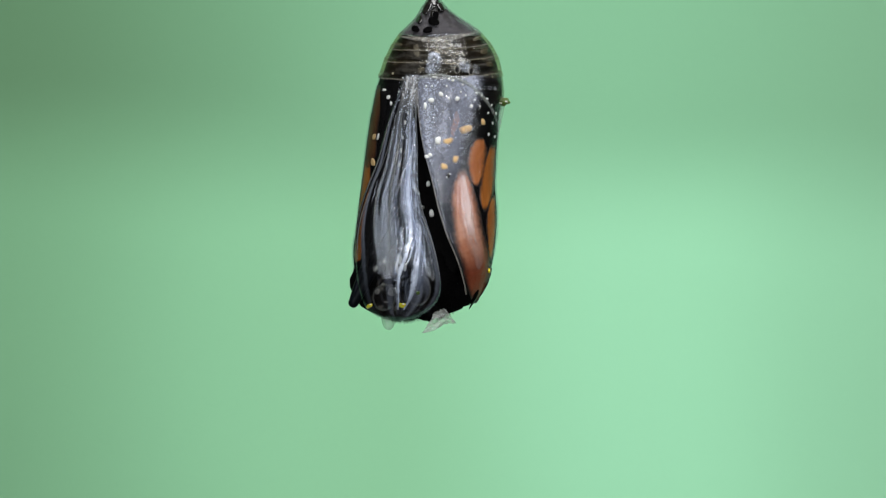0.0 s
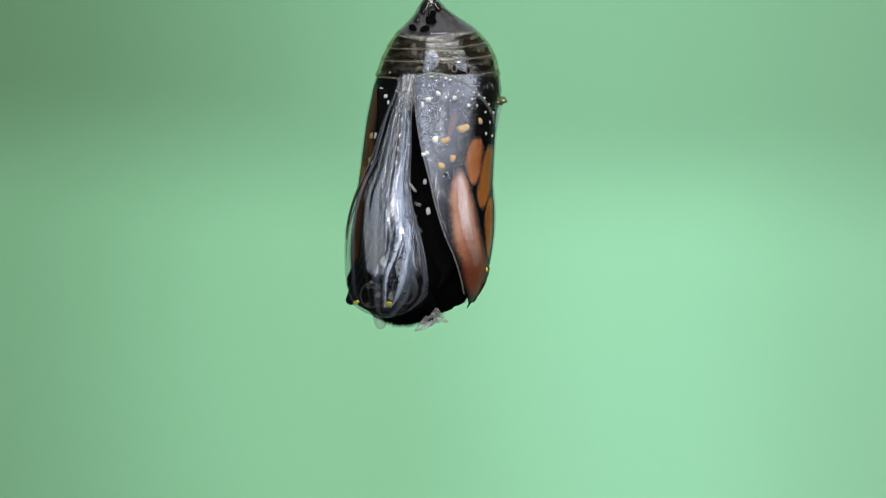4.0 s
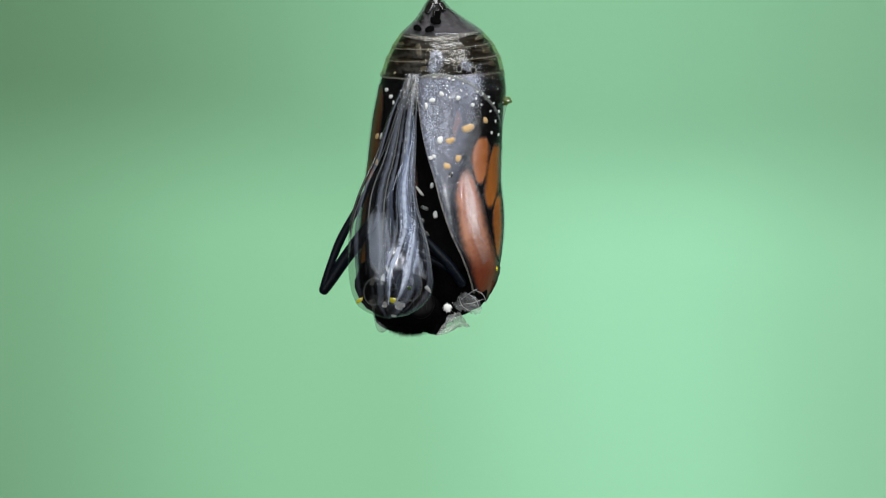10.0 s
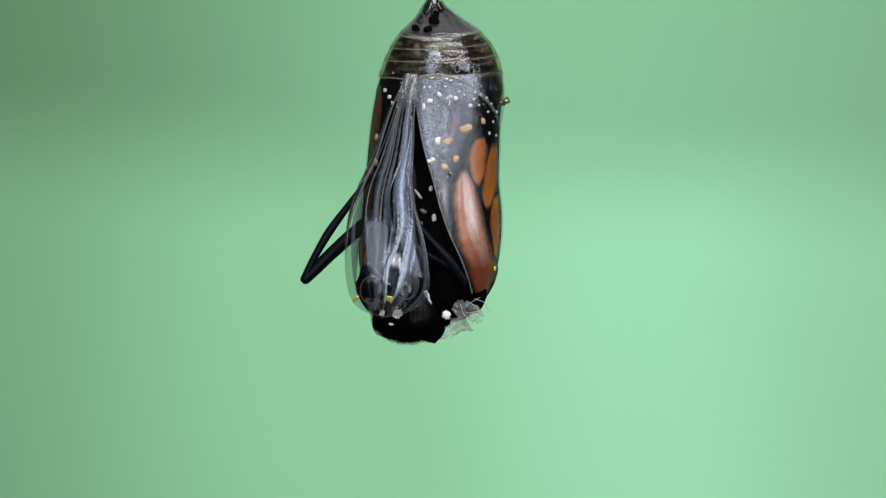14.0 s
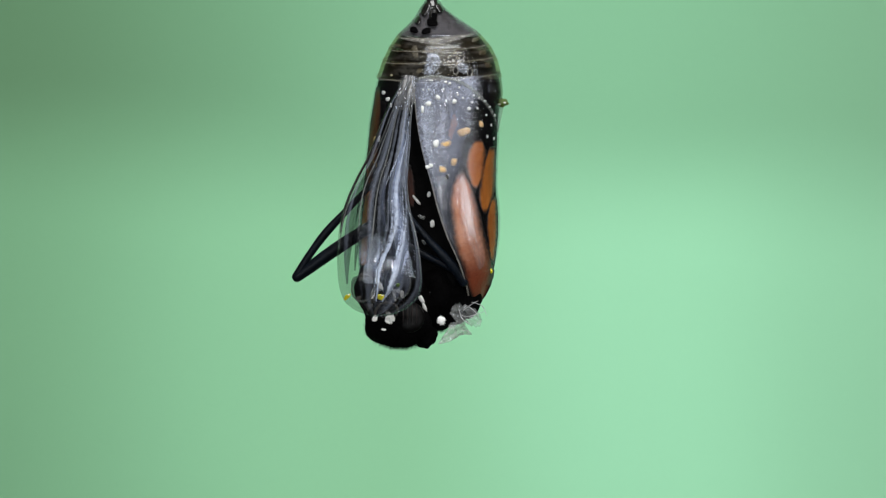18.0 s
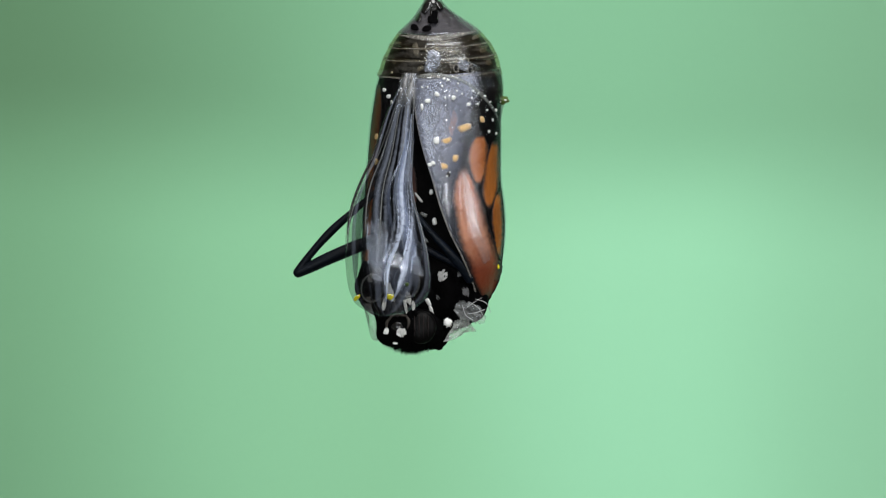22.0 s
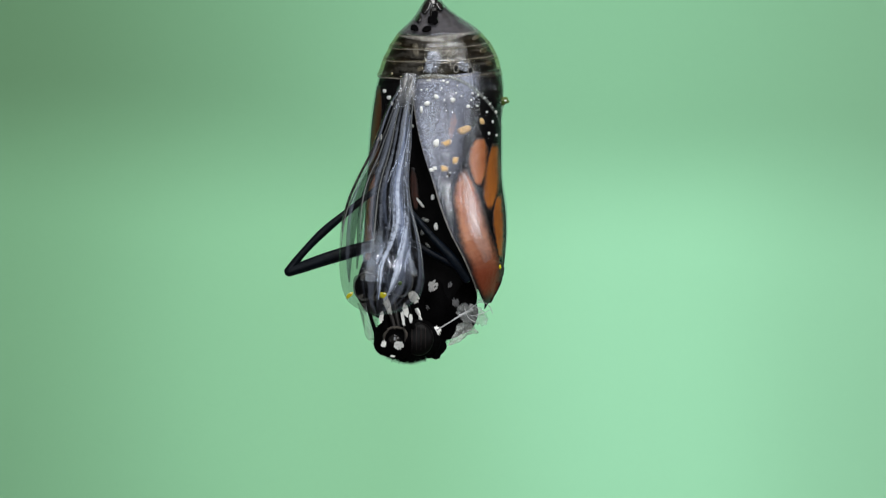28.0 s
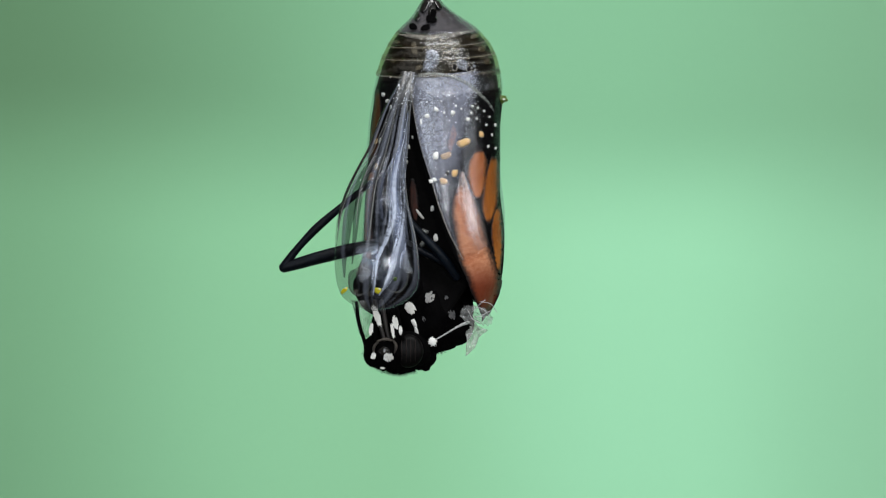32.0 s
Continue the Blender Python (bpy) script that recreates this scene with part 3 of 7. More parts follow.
    def rim(u, v):
        y = 134 + (522 - 134) * v
        x = INNER(y)
        return place(x + 1.6 * math.sin(2 * math.pi * u), y, front(x, y) + 4 + 1.6 * math.cos(2 * math.pi * u))
    part("case_edge", grid(rim, 8, 50, closed=True), BAND, right)
    seam = [(730, 198), (727, 168), (734, 147), (750, 136), (775, 133), (805, 139), (832, 152), (856, 174), (874, 200), (882, 232)]
    part("case_seam", tube([(x, y, front(x, y) + 4) for x, y in seam], [1.0, 2.2, 2.6, 2.6, 2.4, 2.8, 3.4, 3.2, 2.4, 1.5], 8), TORN, right)
    part("gold_spot", lump(865, 478, 26, 3.6, 6, 5, 0.2, 5, turn=-20, rings=8), GOLD, right)
    # The wet highlight over the orange cell is painted on as a pale film.
    part("wet_streak", patch(((310, 812, 824), (350, 808, 838), (390, 814, 850), (430, 824, 858), (462, 838, 858), (482, 846, 852)), lambda a, b: front(a, b) + 4.2, 0.8, nv=30), HIGHLIGHT, right, "wet highlight on the case, painted as a pale streak")
    droplet = part("droplet", lump(793, 311, front(793, 311) + 4, 3.6, 5, 3.5, 0.2, 2, rings=8), HORN, right, "dark droplet with painted white glints")
    # white beads painted on as the droplet's highlights
    for x, y in ((791, 314), (796, 308)):
        part("glint", lump(x, y, front(793, 311) + 7.5, 1.5, 1.3, 1.0, 0.2, x, rings=6), SILK_AND_GLINT, droplet)
    # Painted sparkle: white specks take the place of a highlight down the case.
    tagged(part("dried_flakes", crumbs(90, (764, 185, 796, 262), lambda a, b: front(a, b) + 4.5, 8, (0.25, 0.6)), SILK_AND_GLINT, right, "highlight sparkle on the case, painted as white specks"), kind="stuff")
    # clear case over the far wing
    def far(u, v):
        y = 128 + (500 - 128) * v
        mid, a = (RIGHT(y) + LEFT(y)) / 2, (RIGHT(y) - LEFT(y)) / 2 + 2
        th = math.radians(-178 + 140 * u)
        return place(mid + a * math.sin(th), y + 7 * math.cos(th) * (1 - v), 0.9 * a * math.cos(th))
    part("wing_case", grid(far, 32, 40), CASE, c, "clear glossy case over the far wing", thick=1.2, pivot=place(700, 130))
    # swollen clear shoulder with a gold knob
    part("shoulder", lump(868, 160, 10, 24, 42, 50, 0.1, 4), CAP, c, "clear empty shoulder of the case")
    knob = part("knob", lump(889, 180, 12, 13, 7.5, 9, 0.3, 2), OLIVE, c, "olive knob with painted white glints")
    # the knob's highlights, made as small white lumps
    for x, y in ((886, 183), (896, 180)):
        part("glint", lump(x, y, 21, 2.6, 1.6, 1.5, 0.2, x, rings=6), SILK_AND_GLINT, knob)
    # the front flap
    hinge = place(733, 138, 112)
    fl = curve((132, 718), (165, 705), (200, 691), (250, 677), (300, 663), (330, 650), (370, 637), (410, 630), (450, 630), (490, 633), (512, 637), (532, 644), (548, 656), (558, 676), (564, 700))
    fr = curve((132, 742), (180, 737), (220, 737), (260, 739), (300, 739), (340, 741), (370, 747), (400, 757), (440, 769), (480, 777), (505, 780), (525, 776), (541, 764), (552, 748), (560, 728), (564, 705))
    base = curve((132, 106), (220, 104), (320, 100), (420, 92), (500, 82), (540, 70), (564, 62))
    def flap(u, v):
        q = 1 - (1 - v) ** 1.35
        y = 132 + 432 * q
        a, b = fl(y), fr(y)
        th = (u - 0.5) * math.pi
        x = (a + b) / 2 + (b - a) / 2 * math.sin(th)
        fold = 3.0 * noise.noise(Vector((8 * u, 1.2 * v, 3))) + 1.2 * noise.noise(Vector((18 * u, 2.0 * v, 8)))
        ridge = fold * min(1, 5 * u, 5 * (1 - u)) * max(0.0, 1 - max(0, v - 0.35) * 2.2) * min(1, 6 * v)
        ridge += 0.6 * noise.noise(Vector((9 * u, 9 * v, 1))) + 0.25 * noise.noise(Vector((22 * u, 26 * v, 5)))
        return place(x, y, base(y) + 0.52 * (b - a) / 2 * math.cos(th) + ridge)
    front_flap = part("front_flap", grid(flap, 96, 130), FLAP, c, "streaked clear front flap swinging open", pivot=hinge, thick=1.0)
    def flap_depth(x, y):
        a, b = fl(y), fr(y)
        u = max(-0.98, min(0.98, (x - (a + b) / 2) / ((b - a) / 2)))
        return base(y) + 0.52 * (b - a) / 2 * math.sqrt(1 - u * u) + 1
    for k, (u0, u1, end, wide) in enumerate(((0.42, 0.10, 0.80, 0.7), (0.47, 0.30, 0.74, 0.9), (0.54, 0.42, 0.86, 1.1), (0.62, 0.66, 0.84, 1.0), (0.70, 0.93, 0.84, 0.9))):
        def ridge(u, v, u0=u0, u1=u1, end=end, wide=wide, k=k):
            y = 145 + (end * 420 - 20) * v
            share = u0 + (u1 - u0) * v ** 0.7 + 0.03 * math.sin(5 * v + 2.3 * k)
            a, b = fl(y), fr(y)
            x = (a + b) / 2 + (b - a) / 2 * math.sin((share - 0.5) * math.pi * 0.97)
            half = wide * (0.5 + v) * (1 - 0.75 * max(0, v - 0.85) / 0.15)
            th = math.pi * 2 * u
            return place(x + half * math.sin(th), y, flap_depth(x, y) + 0.8 + 1.1 * math.cos(th))
        part("sheath_ridge", grid(ridge, 8, 44, closed=True), SHRED, front_flap)
    lo = curve((0, 0.76), (0.2, 0.66), (0.41, 0.56), (0.56, 0.53), (0.71, 0.48), (0.86, 0.44), (1, 0.48))
    hi = curve((0, 0.88), (0.2, 0.93), (0.41, 0.94), (0.56, 0.87), (0.71, 0.79), (0.86, 0.68), (1, 0.56))
    def pulp(u, v):
        y = 210 + 338 * v
        a, b = fl(y), fr(y)
        share = lo(v) + (hi(v) - lo(v)) * u + 0.02 * math.sin(11 * v + 4 * u)
        x = (a + b) / 2 + (b - a) / 2 * math.sin((share - 0.5) * math.pi * 0.97)
        return place(x, y, flap_depth(x, y) + 2.5 + 2 * noise.noise(Vector((6 * u, 4 * v, 2))) + 0.7 * noise.noise(Vector((16 * u, 7 * v, 4))))
    part("mouthpart_case", grid(pulp, 30, 70), PULP, front_flap, "pale pulpy strip inside the flap")
    for u0, u1, wide, top, end in ((0.40, 0.06, 0.05, 240, 470), (0.42, 0.17, 0.14, 250, 520), (0.46, 0.27, 0.08, 190, 500), (0.54, 0.40, 0.06, 220, 500), (0.72, 0.90, 0.06, 240, 500), (0.66, 0.78, 0.035, 300, 505)):
        def band(u, v, u0=u0, u1=u1, wide=wide, top=top, end=end):
            y = top + (end - top) * v
            a, b = fl(y), fr(y)
            share = u0 + (u1 - u0) * v ** 0.8 + 0.02 * math.sin(6 * v + 9 * u1) + wide * (u - 0.5) * math.sin(math.pi * (0.1 + 0.85 * v))
            x = (a + b) / 2 + (b - a) / 2 * math.sin((share - 0.5) * math.pi * 0.97)
            return place(x, y, flap_depth(x, y) - 5)
        part("leg_sheath", grid(band, 6, 50), DUSK, front_flap, "dusky strip inside the flap")
    def crumple(u, v):
        y = 136 + 66 * v
        x = 712 - 10 * v + (29 + 10 * v) * u + 2 * noise.noise(Vector((4 * u, 6 * v, 7)))
        return place(x, y, base(y) + 16 + 4 * math.sin(math.pi * u) + 2.5 * noise.noise(Vector((9 * u, 5 * v, 3))))
    part("crumpled_skin", grid(crumple, 20, 30), CRUMPLE, front_flap, "pale crumpled skin where the flap joins")
    def edge_line(curve_of, heights, inset, out):
        return [(curve_of(y) + inset, y, base(y) + out) for y in heights]
    part("flap_edge", tube(edge_line(fr, (160, 220, 280, 330, 380, 420, 460, 495), -1.5, 5), [0.8, 1.2, 1.5, 1.6, 1.4, 1.3, 1.2, 0.6], 8), SHRED, front_flap, "pale rolled edge")
    part("flap_edge", tube(edge_line(fl, (190, 230, 280, 330, 370, 405, 430), 2.5, 6), [0.7, 1.5, 2.0, 2.2, 2.2, 1.6, 0.6], 8), HORN, front_flap, "dark rolled edge")
    for x, y, rx, ry in ((680, 527, 19, 21), (739, 514, 22, 25)):
        part("eye_case", spot(x, y, rx, ry, 0, lambda p, q: flap_depth(p, q) - 5, 1.0, x, 20), DUSK, front_flap, "dusky round eye case inside the flap")
        def ring(u, v, x=x, y=y, rx=rx, ry=ry):
            th, ph = 2 * math.pi * v, 2 * math.pi * u
            px, py = x + (rx + 1.3 * math.cos(ph)) * math.cos(th), y + (ry + 1.3 * math.cos(ph)) * math.sin(th)
            return place(px, py, flap_depth(px, py) - 2 + 1.0 * math.sin(ph))
        part("eye_case_rim", grid(ring, 8, 40, closed=True), SHRED, front_flap)
    for x, y, rx, ry, turn in ((735, 484, 3.5, 15, -14), (676, 510, 4, 8, 20), (699, 545, 5, 4, 0), (674, 543, 4, 3.5, 0)):
        part("pale_fleck", spot(x, y, rx, ry, turn, lambda p, q: flap_depth(p, q) - 4, 1.5, x), BAND, front_flap)
    for x, y, rx, ry, turn in ((654, 540, 5.5, 3.4, -30), (712, 541, 6, 4.6, 10)):
        part("gold_spot", spot(x, y, rx, ry, turn, flap_depth, 2.0, x, 7), GOLD, front_flap, "shining gold spot")
    # a white bead on each gold spot imitates its highlight
    for x, y in ((656, 538), (714, 539)):
        part("glint", lump(x, y, flap_depth(x, y) + 2.4, 1.6, 1.1, 0.8, 0.2, x, rings=6), SILK_AND_GLINT, front_flap)
    part("olive_spot", spot(739, 520, 3.2, 3.2, 0, flap_depth, 1.5, 8), OLIVE, front_flap)
    # shreds of skin at the mouth
    def shred(u, v):
        w = 0.30 + 0.70 * v
        x = 777 + w * (-34 + 60 * u) + 2 * noise.noise(Vector((5 * u, 4 * v, 2)))
        y = 532 + w * (53 - 18 * u + 2.5 * math.sin(7 * u)) + 2.5 * noise.noise(Vector((7 * u, 3 * v, 6)))
        return place(x, y, 72 + 10 * math.sin(3 * u + 1) * v - 10 * v + 3 * noise.noise(Vector((4 * u, 4 * v, 1))))
    part("skin_shred", grid(shred, 30, 22), TORN, c, "torn clear skin hanging at the opening", pivot=place(790, 545, 66), thick=1.2)
    def web(u, v):
        w = 0.25 + 0.75 * math.sin(math.pi * (0.12 + 0.7 * v))
        x = 800 + 54 * w * (u - 0.5) + 10 * v + 5 * noise.noise(Vector((3 * u, 7 * v, 3)))
        y = 516 + 34 * v + 8 * u + 6 * noise.noise(Vector((9 * u, 3 * v, 5)))
        return place(x, y, 84 + 5 * noise.noise(Vector((5 * u, 5 * v, 8))))
    torn = part("torn_web", grid(web, 24, 18), SHRED, c, "tangled torn skin beside the wing", pivot=place(790, 545, 66), thick=1.0)
    for x0, y0, x1, y1, bow in ((796, 532, 826, 512, 4), (800, 540, 838, 530, -3), (806, 520, 830, 548, 3), (792, 526, 812, 552, -4), (815, 514, 842, 538, 5)):
        part("strand", tube([(x0, y0, 86), ((x0 + x1) / 2 + bow, (y0 + y1) / 2 - bow, 90), (x1, y1, 84)], [0.3, 0.7, 0.3], 6), LINING, torn, "thin pale strand")
    def shred_left(u, v):
        th = math.pi * u
        return place(690 - 18 * math.cos(th) * (1 - 0.3 * v) + 6 * v, 516 + 66 * v * (0.35 + 0.65 * math.sin(th) ** 0.5), 40 + 20 * math.sin(th))
    part("skin_shred", grid(shred_left, 16, 10), SHRED, c, "small torn clear skin at the opening", pivot=place(685, 545, 40), thick=1.0)
    return c


chrysalis = build_chrysalis()


# ---- butterfly ----
def build_butterfly():
    b = thing("butterfly", "black and orange butterfly crawling out of its chrysalis", "butterfly", HANG)
    core = part("abdomen", barrel(8, 320, 3.5, 5.0, 48, 60, swell=lambda v: -45 * max(0, min(1, (v - 0.52) * 6)), deep=lambda v: 0.9 - 0.42 * max(0, min(1, (v - 0.40) * 6))), BODY, b, "dark mottled abdomen seen through the skin")
    r = random.Random(4)
    for x, y, rx, ry in ((737, 90, 5, 13), (845, 68, 8, 4), (857, 91, 6, 6), (867, 114, 6, 5), (745, 124, 7, 4), (818, 62, 7, 3), (705, 78, 6, 3), (698, 112, 4, 5)):
        part("pale_mark", spot(x, y, rx, ry, r.uniform(-20, 20), lambda p, q: front(p, q, 3), 2, x), BAND, core)
    arc = curve((738, 146), (748, 138), (775, 136), (805, 141), (832, 154), (862, 182))
    def lining(u, v):
        x = 739 + 120 * u
        y = arc(x) + 44 * v * math.sin(math.pi * min(1, u * 1.02 + 0.02)) ** 0.5
        return place(x, y, front(x, y) - 9)
    part("lining", grid(lining, 20, 8), LINING, b, "pale wrinkled lining above the wing", thick=1.0)
    # near wing
    def wing_depth(x, y):
        a = (RIGHT(y) - LEFT(y)) / 2 + 0.6 + 3 * max(0, min(1, (y - 430) / 60))
        u = (x - (RIGHT(y) + LEFT(y)) / 2) / a
        return 0.9 * a * math.sqrt(max(1 - u * u, 0.0)) - 1.4
    def wing(u, v):
        y = 135 + (546 - 135) * v
        lo, mid, a = INNER(y) + 3 + max(0, y - 495) * 0.08, (RIGHT(y) + LEFT(y)) / 2, (RIGHT(y) - LEFT(y)) / 2 - 1 + 3 * max(0, min(1, (y - 430) / 60))
        start = math.asin(max(-1, min(1, (lo - mid) / a)))
        th = start + (math.pi * 0.95 - start) * u * (1 - min(1, max(0, (y - 488) / 57)) ** 1.5)
        return place(mid + a * math.sin(th), y + 6 * math.cos(th) * (1 - v), 0.9 * a * math.cos(th) - 2)
    near = part("near_wing", grid(wing, 40, 50), WING_BLACK, b, "folded black and orange wing", pivot=place(800, 130), thick=1.5)
    cells = (
        ("orange_cell", RUST, ((296, 812, 824), (325, 800, 837), (347, 795, 844), (378, 798, 852), (416, 801, 860), (440, 806, 867), (465, 815, 872), (485, 820, 870), (505, 826, 863), (522, 832, 853), (536, 836, 844))),
        ("orange_cell", ORANGE, ((242, 843, 855), (258, 833, 862), (288, 826, 861), (312, 831, 855), (330, 840, 846))),
        ("orange_cell", DEEP_ORANGE, ((255, 868, 877), (285, 858, 878.5), (320, 850, 876.5), (348, 848, 872), (374, 856, 861))),
        ("orange_cell", DEEP_ORANGE, ((344, 873, 877), (370, 864, 878.5), (400, 861, 878.5), (430, 864, 876), (460, 868, 872))),
        ("orange_cell", DEEP_ORANGE, ((194, 807, 810), (212, 799, 815), (228, 796, 810), (244, 799, 802))),
    )
    for i, (name, material, rows) in enumerate(cells):
        part(name, patch(rows, wing_depth, 1.2, seed=i), material, near)
    for x, y, rx, ry, turn in ((824, 228, 11, 7.5, -25), (793, 249, 9, 6.5, -20), (806, 281, 5, 8, 15), (786, 294, 6.5, 6.5, 0), (855, 215, 3.5, 6, 0)):
        part("tan_spot", spot(x, y, rx, ry, turn, wing_depth, 7.0, x, 10), TAN, near)
    for x, y, rx, ry, turn in ((775, 248, 5, 8, 0), (763, 177, 5, 4.5, 20), (780, 166, 4.5, 4, 30), (752, 187, 3, 6, 0), (809, 174, 4.5, 4, 30), (834, 187, 3.5, 3, 20),
                               (794, 139, 2.5, 2.5, 0), (801, 142, 3, 2, 0), (790, 152, 1.8, 1.8, 0), (768, 136, 4, 1.5, 0), (754, 152, 1.6, 1.6, 0), (764, 152, 1.6, 1.6, 0)):
        part("white_spot", spot(x, y, rx, ry, turn, wing_depth, 8.5, x, 10), WHITE, near)
    for k, (x, y) in enumerate(((818, 149), (843, 164), (852, 168), (862, 174), (870, 185), (815, 162), (824, 168), (840, 176), (849, 187), (864, 199), (872, 217), (865, 237), (876, 241), (878, 200), (794, 173))):
        part("white_spot", spot(x, y, 1.5 + 0.4 * (k % 2), 1.9 + 0.8 * (k > 9), 0, wing_depth, 7.8, x, 8), WHITE, near)
    # inner edge of the wing inside the opening
    inner_depth = lambda x, y: 62 + 8 * math.sin((x - 690) / 45)
    def inner(u, v):
        y = 160 + (520 - 160) * v
        x = 672 + 5 * v + (INNER(y) + 16 - max(0, y - 455) - 676) * u
        return place(x, y, inner_depth(x, y) - 10 * u * (1 - v))
    hind = part("inner_wing", grid(inner, 14, 40), WING_BLACK, b, "black wing edge with white dots", thick=2.0, pivot=place(740, 300, 62))
    for x, y, rx, ry, turn in ((757, 325, 3.5, 5, -10), (763, 377, 4, 7, -15), (735, 335, 2.5, 11, -35), (733, 159, 3, 5, 15), (741, 171, 2, 4, 15),
                               (722, 199, 1.8, 3, 0), (716, 216, 2, 3.5, 0), (712, 243, 1.8, 3.5, 0), (709, 266, 1.8, 4, 0), (706, 291, 1.8, 4, 0)):
        part("white_spot", spot(x, y, rx, ry, turn, inner_depth, 3.0, x, 9), WHITE, hind)
    for x, y, turn in ((754.5, 276.5, -20), (760.5, 273.5, -20)):
        part("white_spot", spot(x, y, 3.6, 3.8, turn, lambda p, q: front(p, q) + 5, 1.2, x, 8), WHITE, hind)
    part("orange_cell", patch(((272, 719, 724), (292, 716, 730), (315, 717, 733), (338, 721, 732), (348, 725, 730)), inner_depth, 2.0), DIM_RUST, hind)
    for x, y, rx, ry, turn in ((744, 365, 7, 4, 30), (739, 388, 5, 5, 0), (748, 410, 3, 6, -30)):
        part("scrap", spot(x, y, rx, ry, turn, inner_depth, 3.0, x, 7), TORN, hind, "small scrap of grey skin")
    # far wing
    far_depth = wing_depth
    def far(u, v):
        y = 133 + (500 - 133) * v
        mid, a = (RIGHT(y) + LEFT(y)) / 2, (RIGHT(y) - LEFT(y)) / 2 - 1
        th = math.radians(-172 + 132 * u)
        return place(mid + a * math.sin(th), y + 6 * math.cos(th) * (1 - v), 0.9 * a * math.cos(th) - 2)
    away = part("far_wing", grid(far, 32, 40), WING_BLACK, b, "folded far wing, black with a brown-orange edge", thick=1.5, pivot=place(700, 130))
    for x, y, rx, ry in ((680, 160, 3, 4), (687, 172, 3.5, 4), (692, 183, 2, 4), (695, 130, 2, 2), (706, 162, 1.5, 2), (669, 242, 2, 6)):
        part("white_spot", spot(x, y, rx, ry, 10, far_depth, 2.0, x, 8), WHITE, away)
    for x, y, rx, ry in ((662, 242, 3, 6), (660, 287, 4, 7)):
        part("tan_spot", spot(x, y, rx, ry, 5, far_depth, 2.0, x, 8), TAN, away)
    part("orange_cell", patch(((278, 646, 656), (320, 640, 656), (370, 634, 650), (420, 629, 644), (455, 627, 640), (478, 630, 638)), far_depth, 1.0), DEEP_ORANGE, away)
    part("orange_cell", patch(((150, 667, 674), (190, 660, 674), (240, 651, 668), (285, 646, 662), (300, 646, 652)), far_depth, 1.0), BROWN, away)
    # thorax
    body = lump(766, 490, 18, 66, 74, 60, 0.15, 1, turn=-8, rings=24)
    lump(806, 506, 22, 43, 41, 36, 0.08, 3, into=body)
    lump(818, 474, 8, 28, 42, 30, 0.1, 5, into=body)
    chest = part("thorax", body, BLACK, b, "furry black thorax with white dots", pivot=place(770, 492, 20))
    part("belly", lump(702, 490, 34, 74, 66, 46, 0.1, 6), BLACK, b, "furry black underside", pivot=place(702, 490, 34))
    chest_depth = lambda x, y: 20 + 61 * math.sqrt(max(0.02, 1 - ((x - 766) / 68) ** 2 - ((y - 490) / 76) ** 2))
    crest = part("crest", tuft(734, 482, 8, 11, -35, chest_depth, 734, 110), WHITE, b, "white tuft on the chest", pivot=place(770, 492, 20))
    bib = part("bib", tuft(767, 460, 8, 11, 30, chest_depth, 767, 44), PALE, b, "feathery white tuft on the chest", pivot=place(770, 492, 20))
    for x, y, rx, ry, turn, count in ((797, 457, 3.5, 6, 10, 20), (809, 489, 6, 10, -25, 34), (760, 500, 5, 3, 60, 16)):
        part("grey_spot", tuft(x, y, rx, ry, turn, chest_depth, x, count), GREY, bib, "small grey tuft")
    for x, y, rx, ry, turn in ((743, 508, 3.4, 9, -30), (748, 522, 3.2, 9, -12)):
        part("white_spot", spot(x, y, rx, ry, turn, chest_depth, 2.5, x, 12), WHITE, chest)
    def star(r):
        a = r.randrange(7) * 0.9 + r.uniform(-0.18, 0.18)
        return place(778, 538, 70), Vector((math.cos(a), -0.4, math.sin(a)))
    tassel = part("star", hairs(40, star, 9, 3, 2.4), WHITE, b, "white star-shaped tuft", pivot=place(770, 492, 20))
    part("white_spot", spot(778, 538, 7.5, 6, 20, lambda p, q: 70, 4.0, 5, 14), WHITE, tassel)
    part("strand", tube([(778, 538, 72), (800, 523, 74), (822, 508, 70), (838, 500, 64)], [1.1, 1.3, 2.0, 3.4], 8), LINING, crest, "pale strand of skin")
    def chest_root(r):
        a, e = r.uniform(0, 2 * math.pi), r.uniform(-1.45, 0.2)
        way = Vector((math.cos(a) * math.cos(e), math.sin(a) * math.cos(e), math.sin(e)))
        return place(766, 490, 18) + Vector((way.x * 63, way.y * 58, way.z * 71)) * UNIT, way
    tagged(part("fur", hairs(1800, chest_root, 8, 7, 0.6), BLACK, chest), kind="stuff")
    # head, hanging crown down
    hx, hy, hd = 715, 540, 58
    head = part("head", lump(hx - 3, hy, hd, 59, 36, 42, 0.10, 2, square=0.82), BLACK, b, "furry black head with white dots", pivot=place(hx, hy, hd))
    head_depth = lambda x, y: hd + 44 * math.sqrt(max(0.02, 1 - ((x - hx) / 50) ** 2 - ((y - hy) / 38) ** 2))
    for s in (-1, 1):
        part("eye", lump(hx + 18 if s > 0 else hx - 40, hy + 1, hd + (30 if s > 0 else 8), 26 if s > 0 else 14, 29, 14, 0.0, 0), EYE, head, "dark banded round eye")
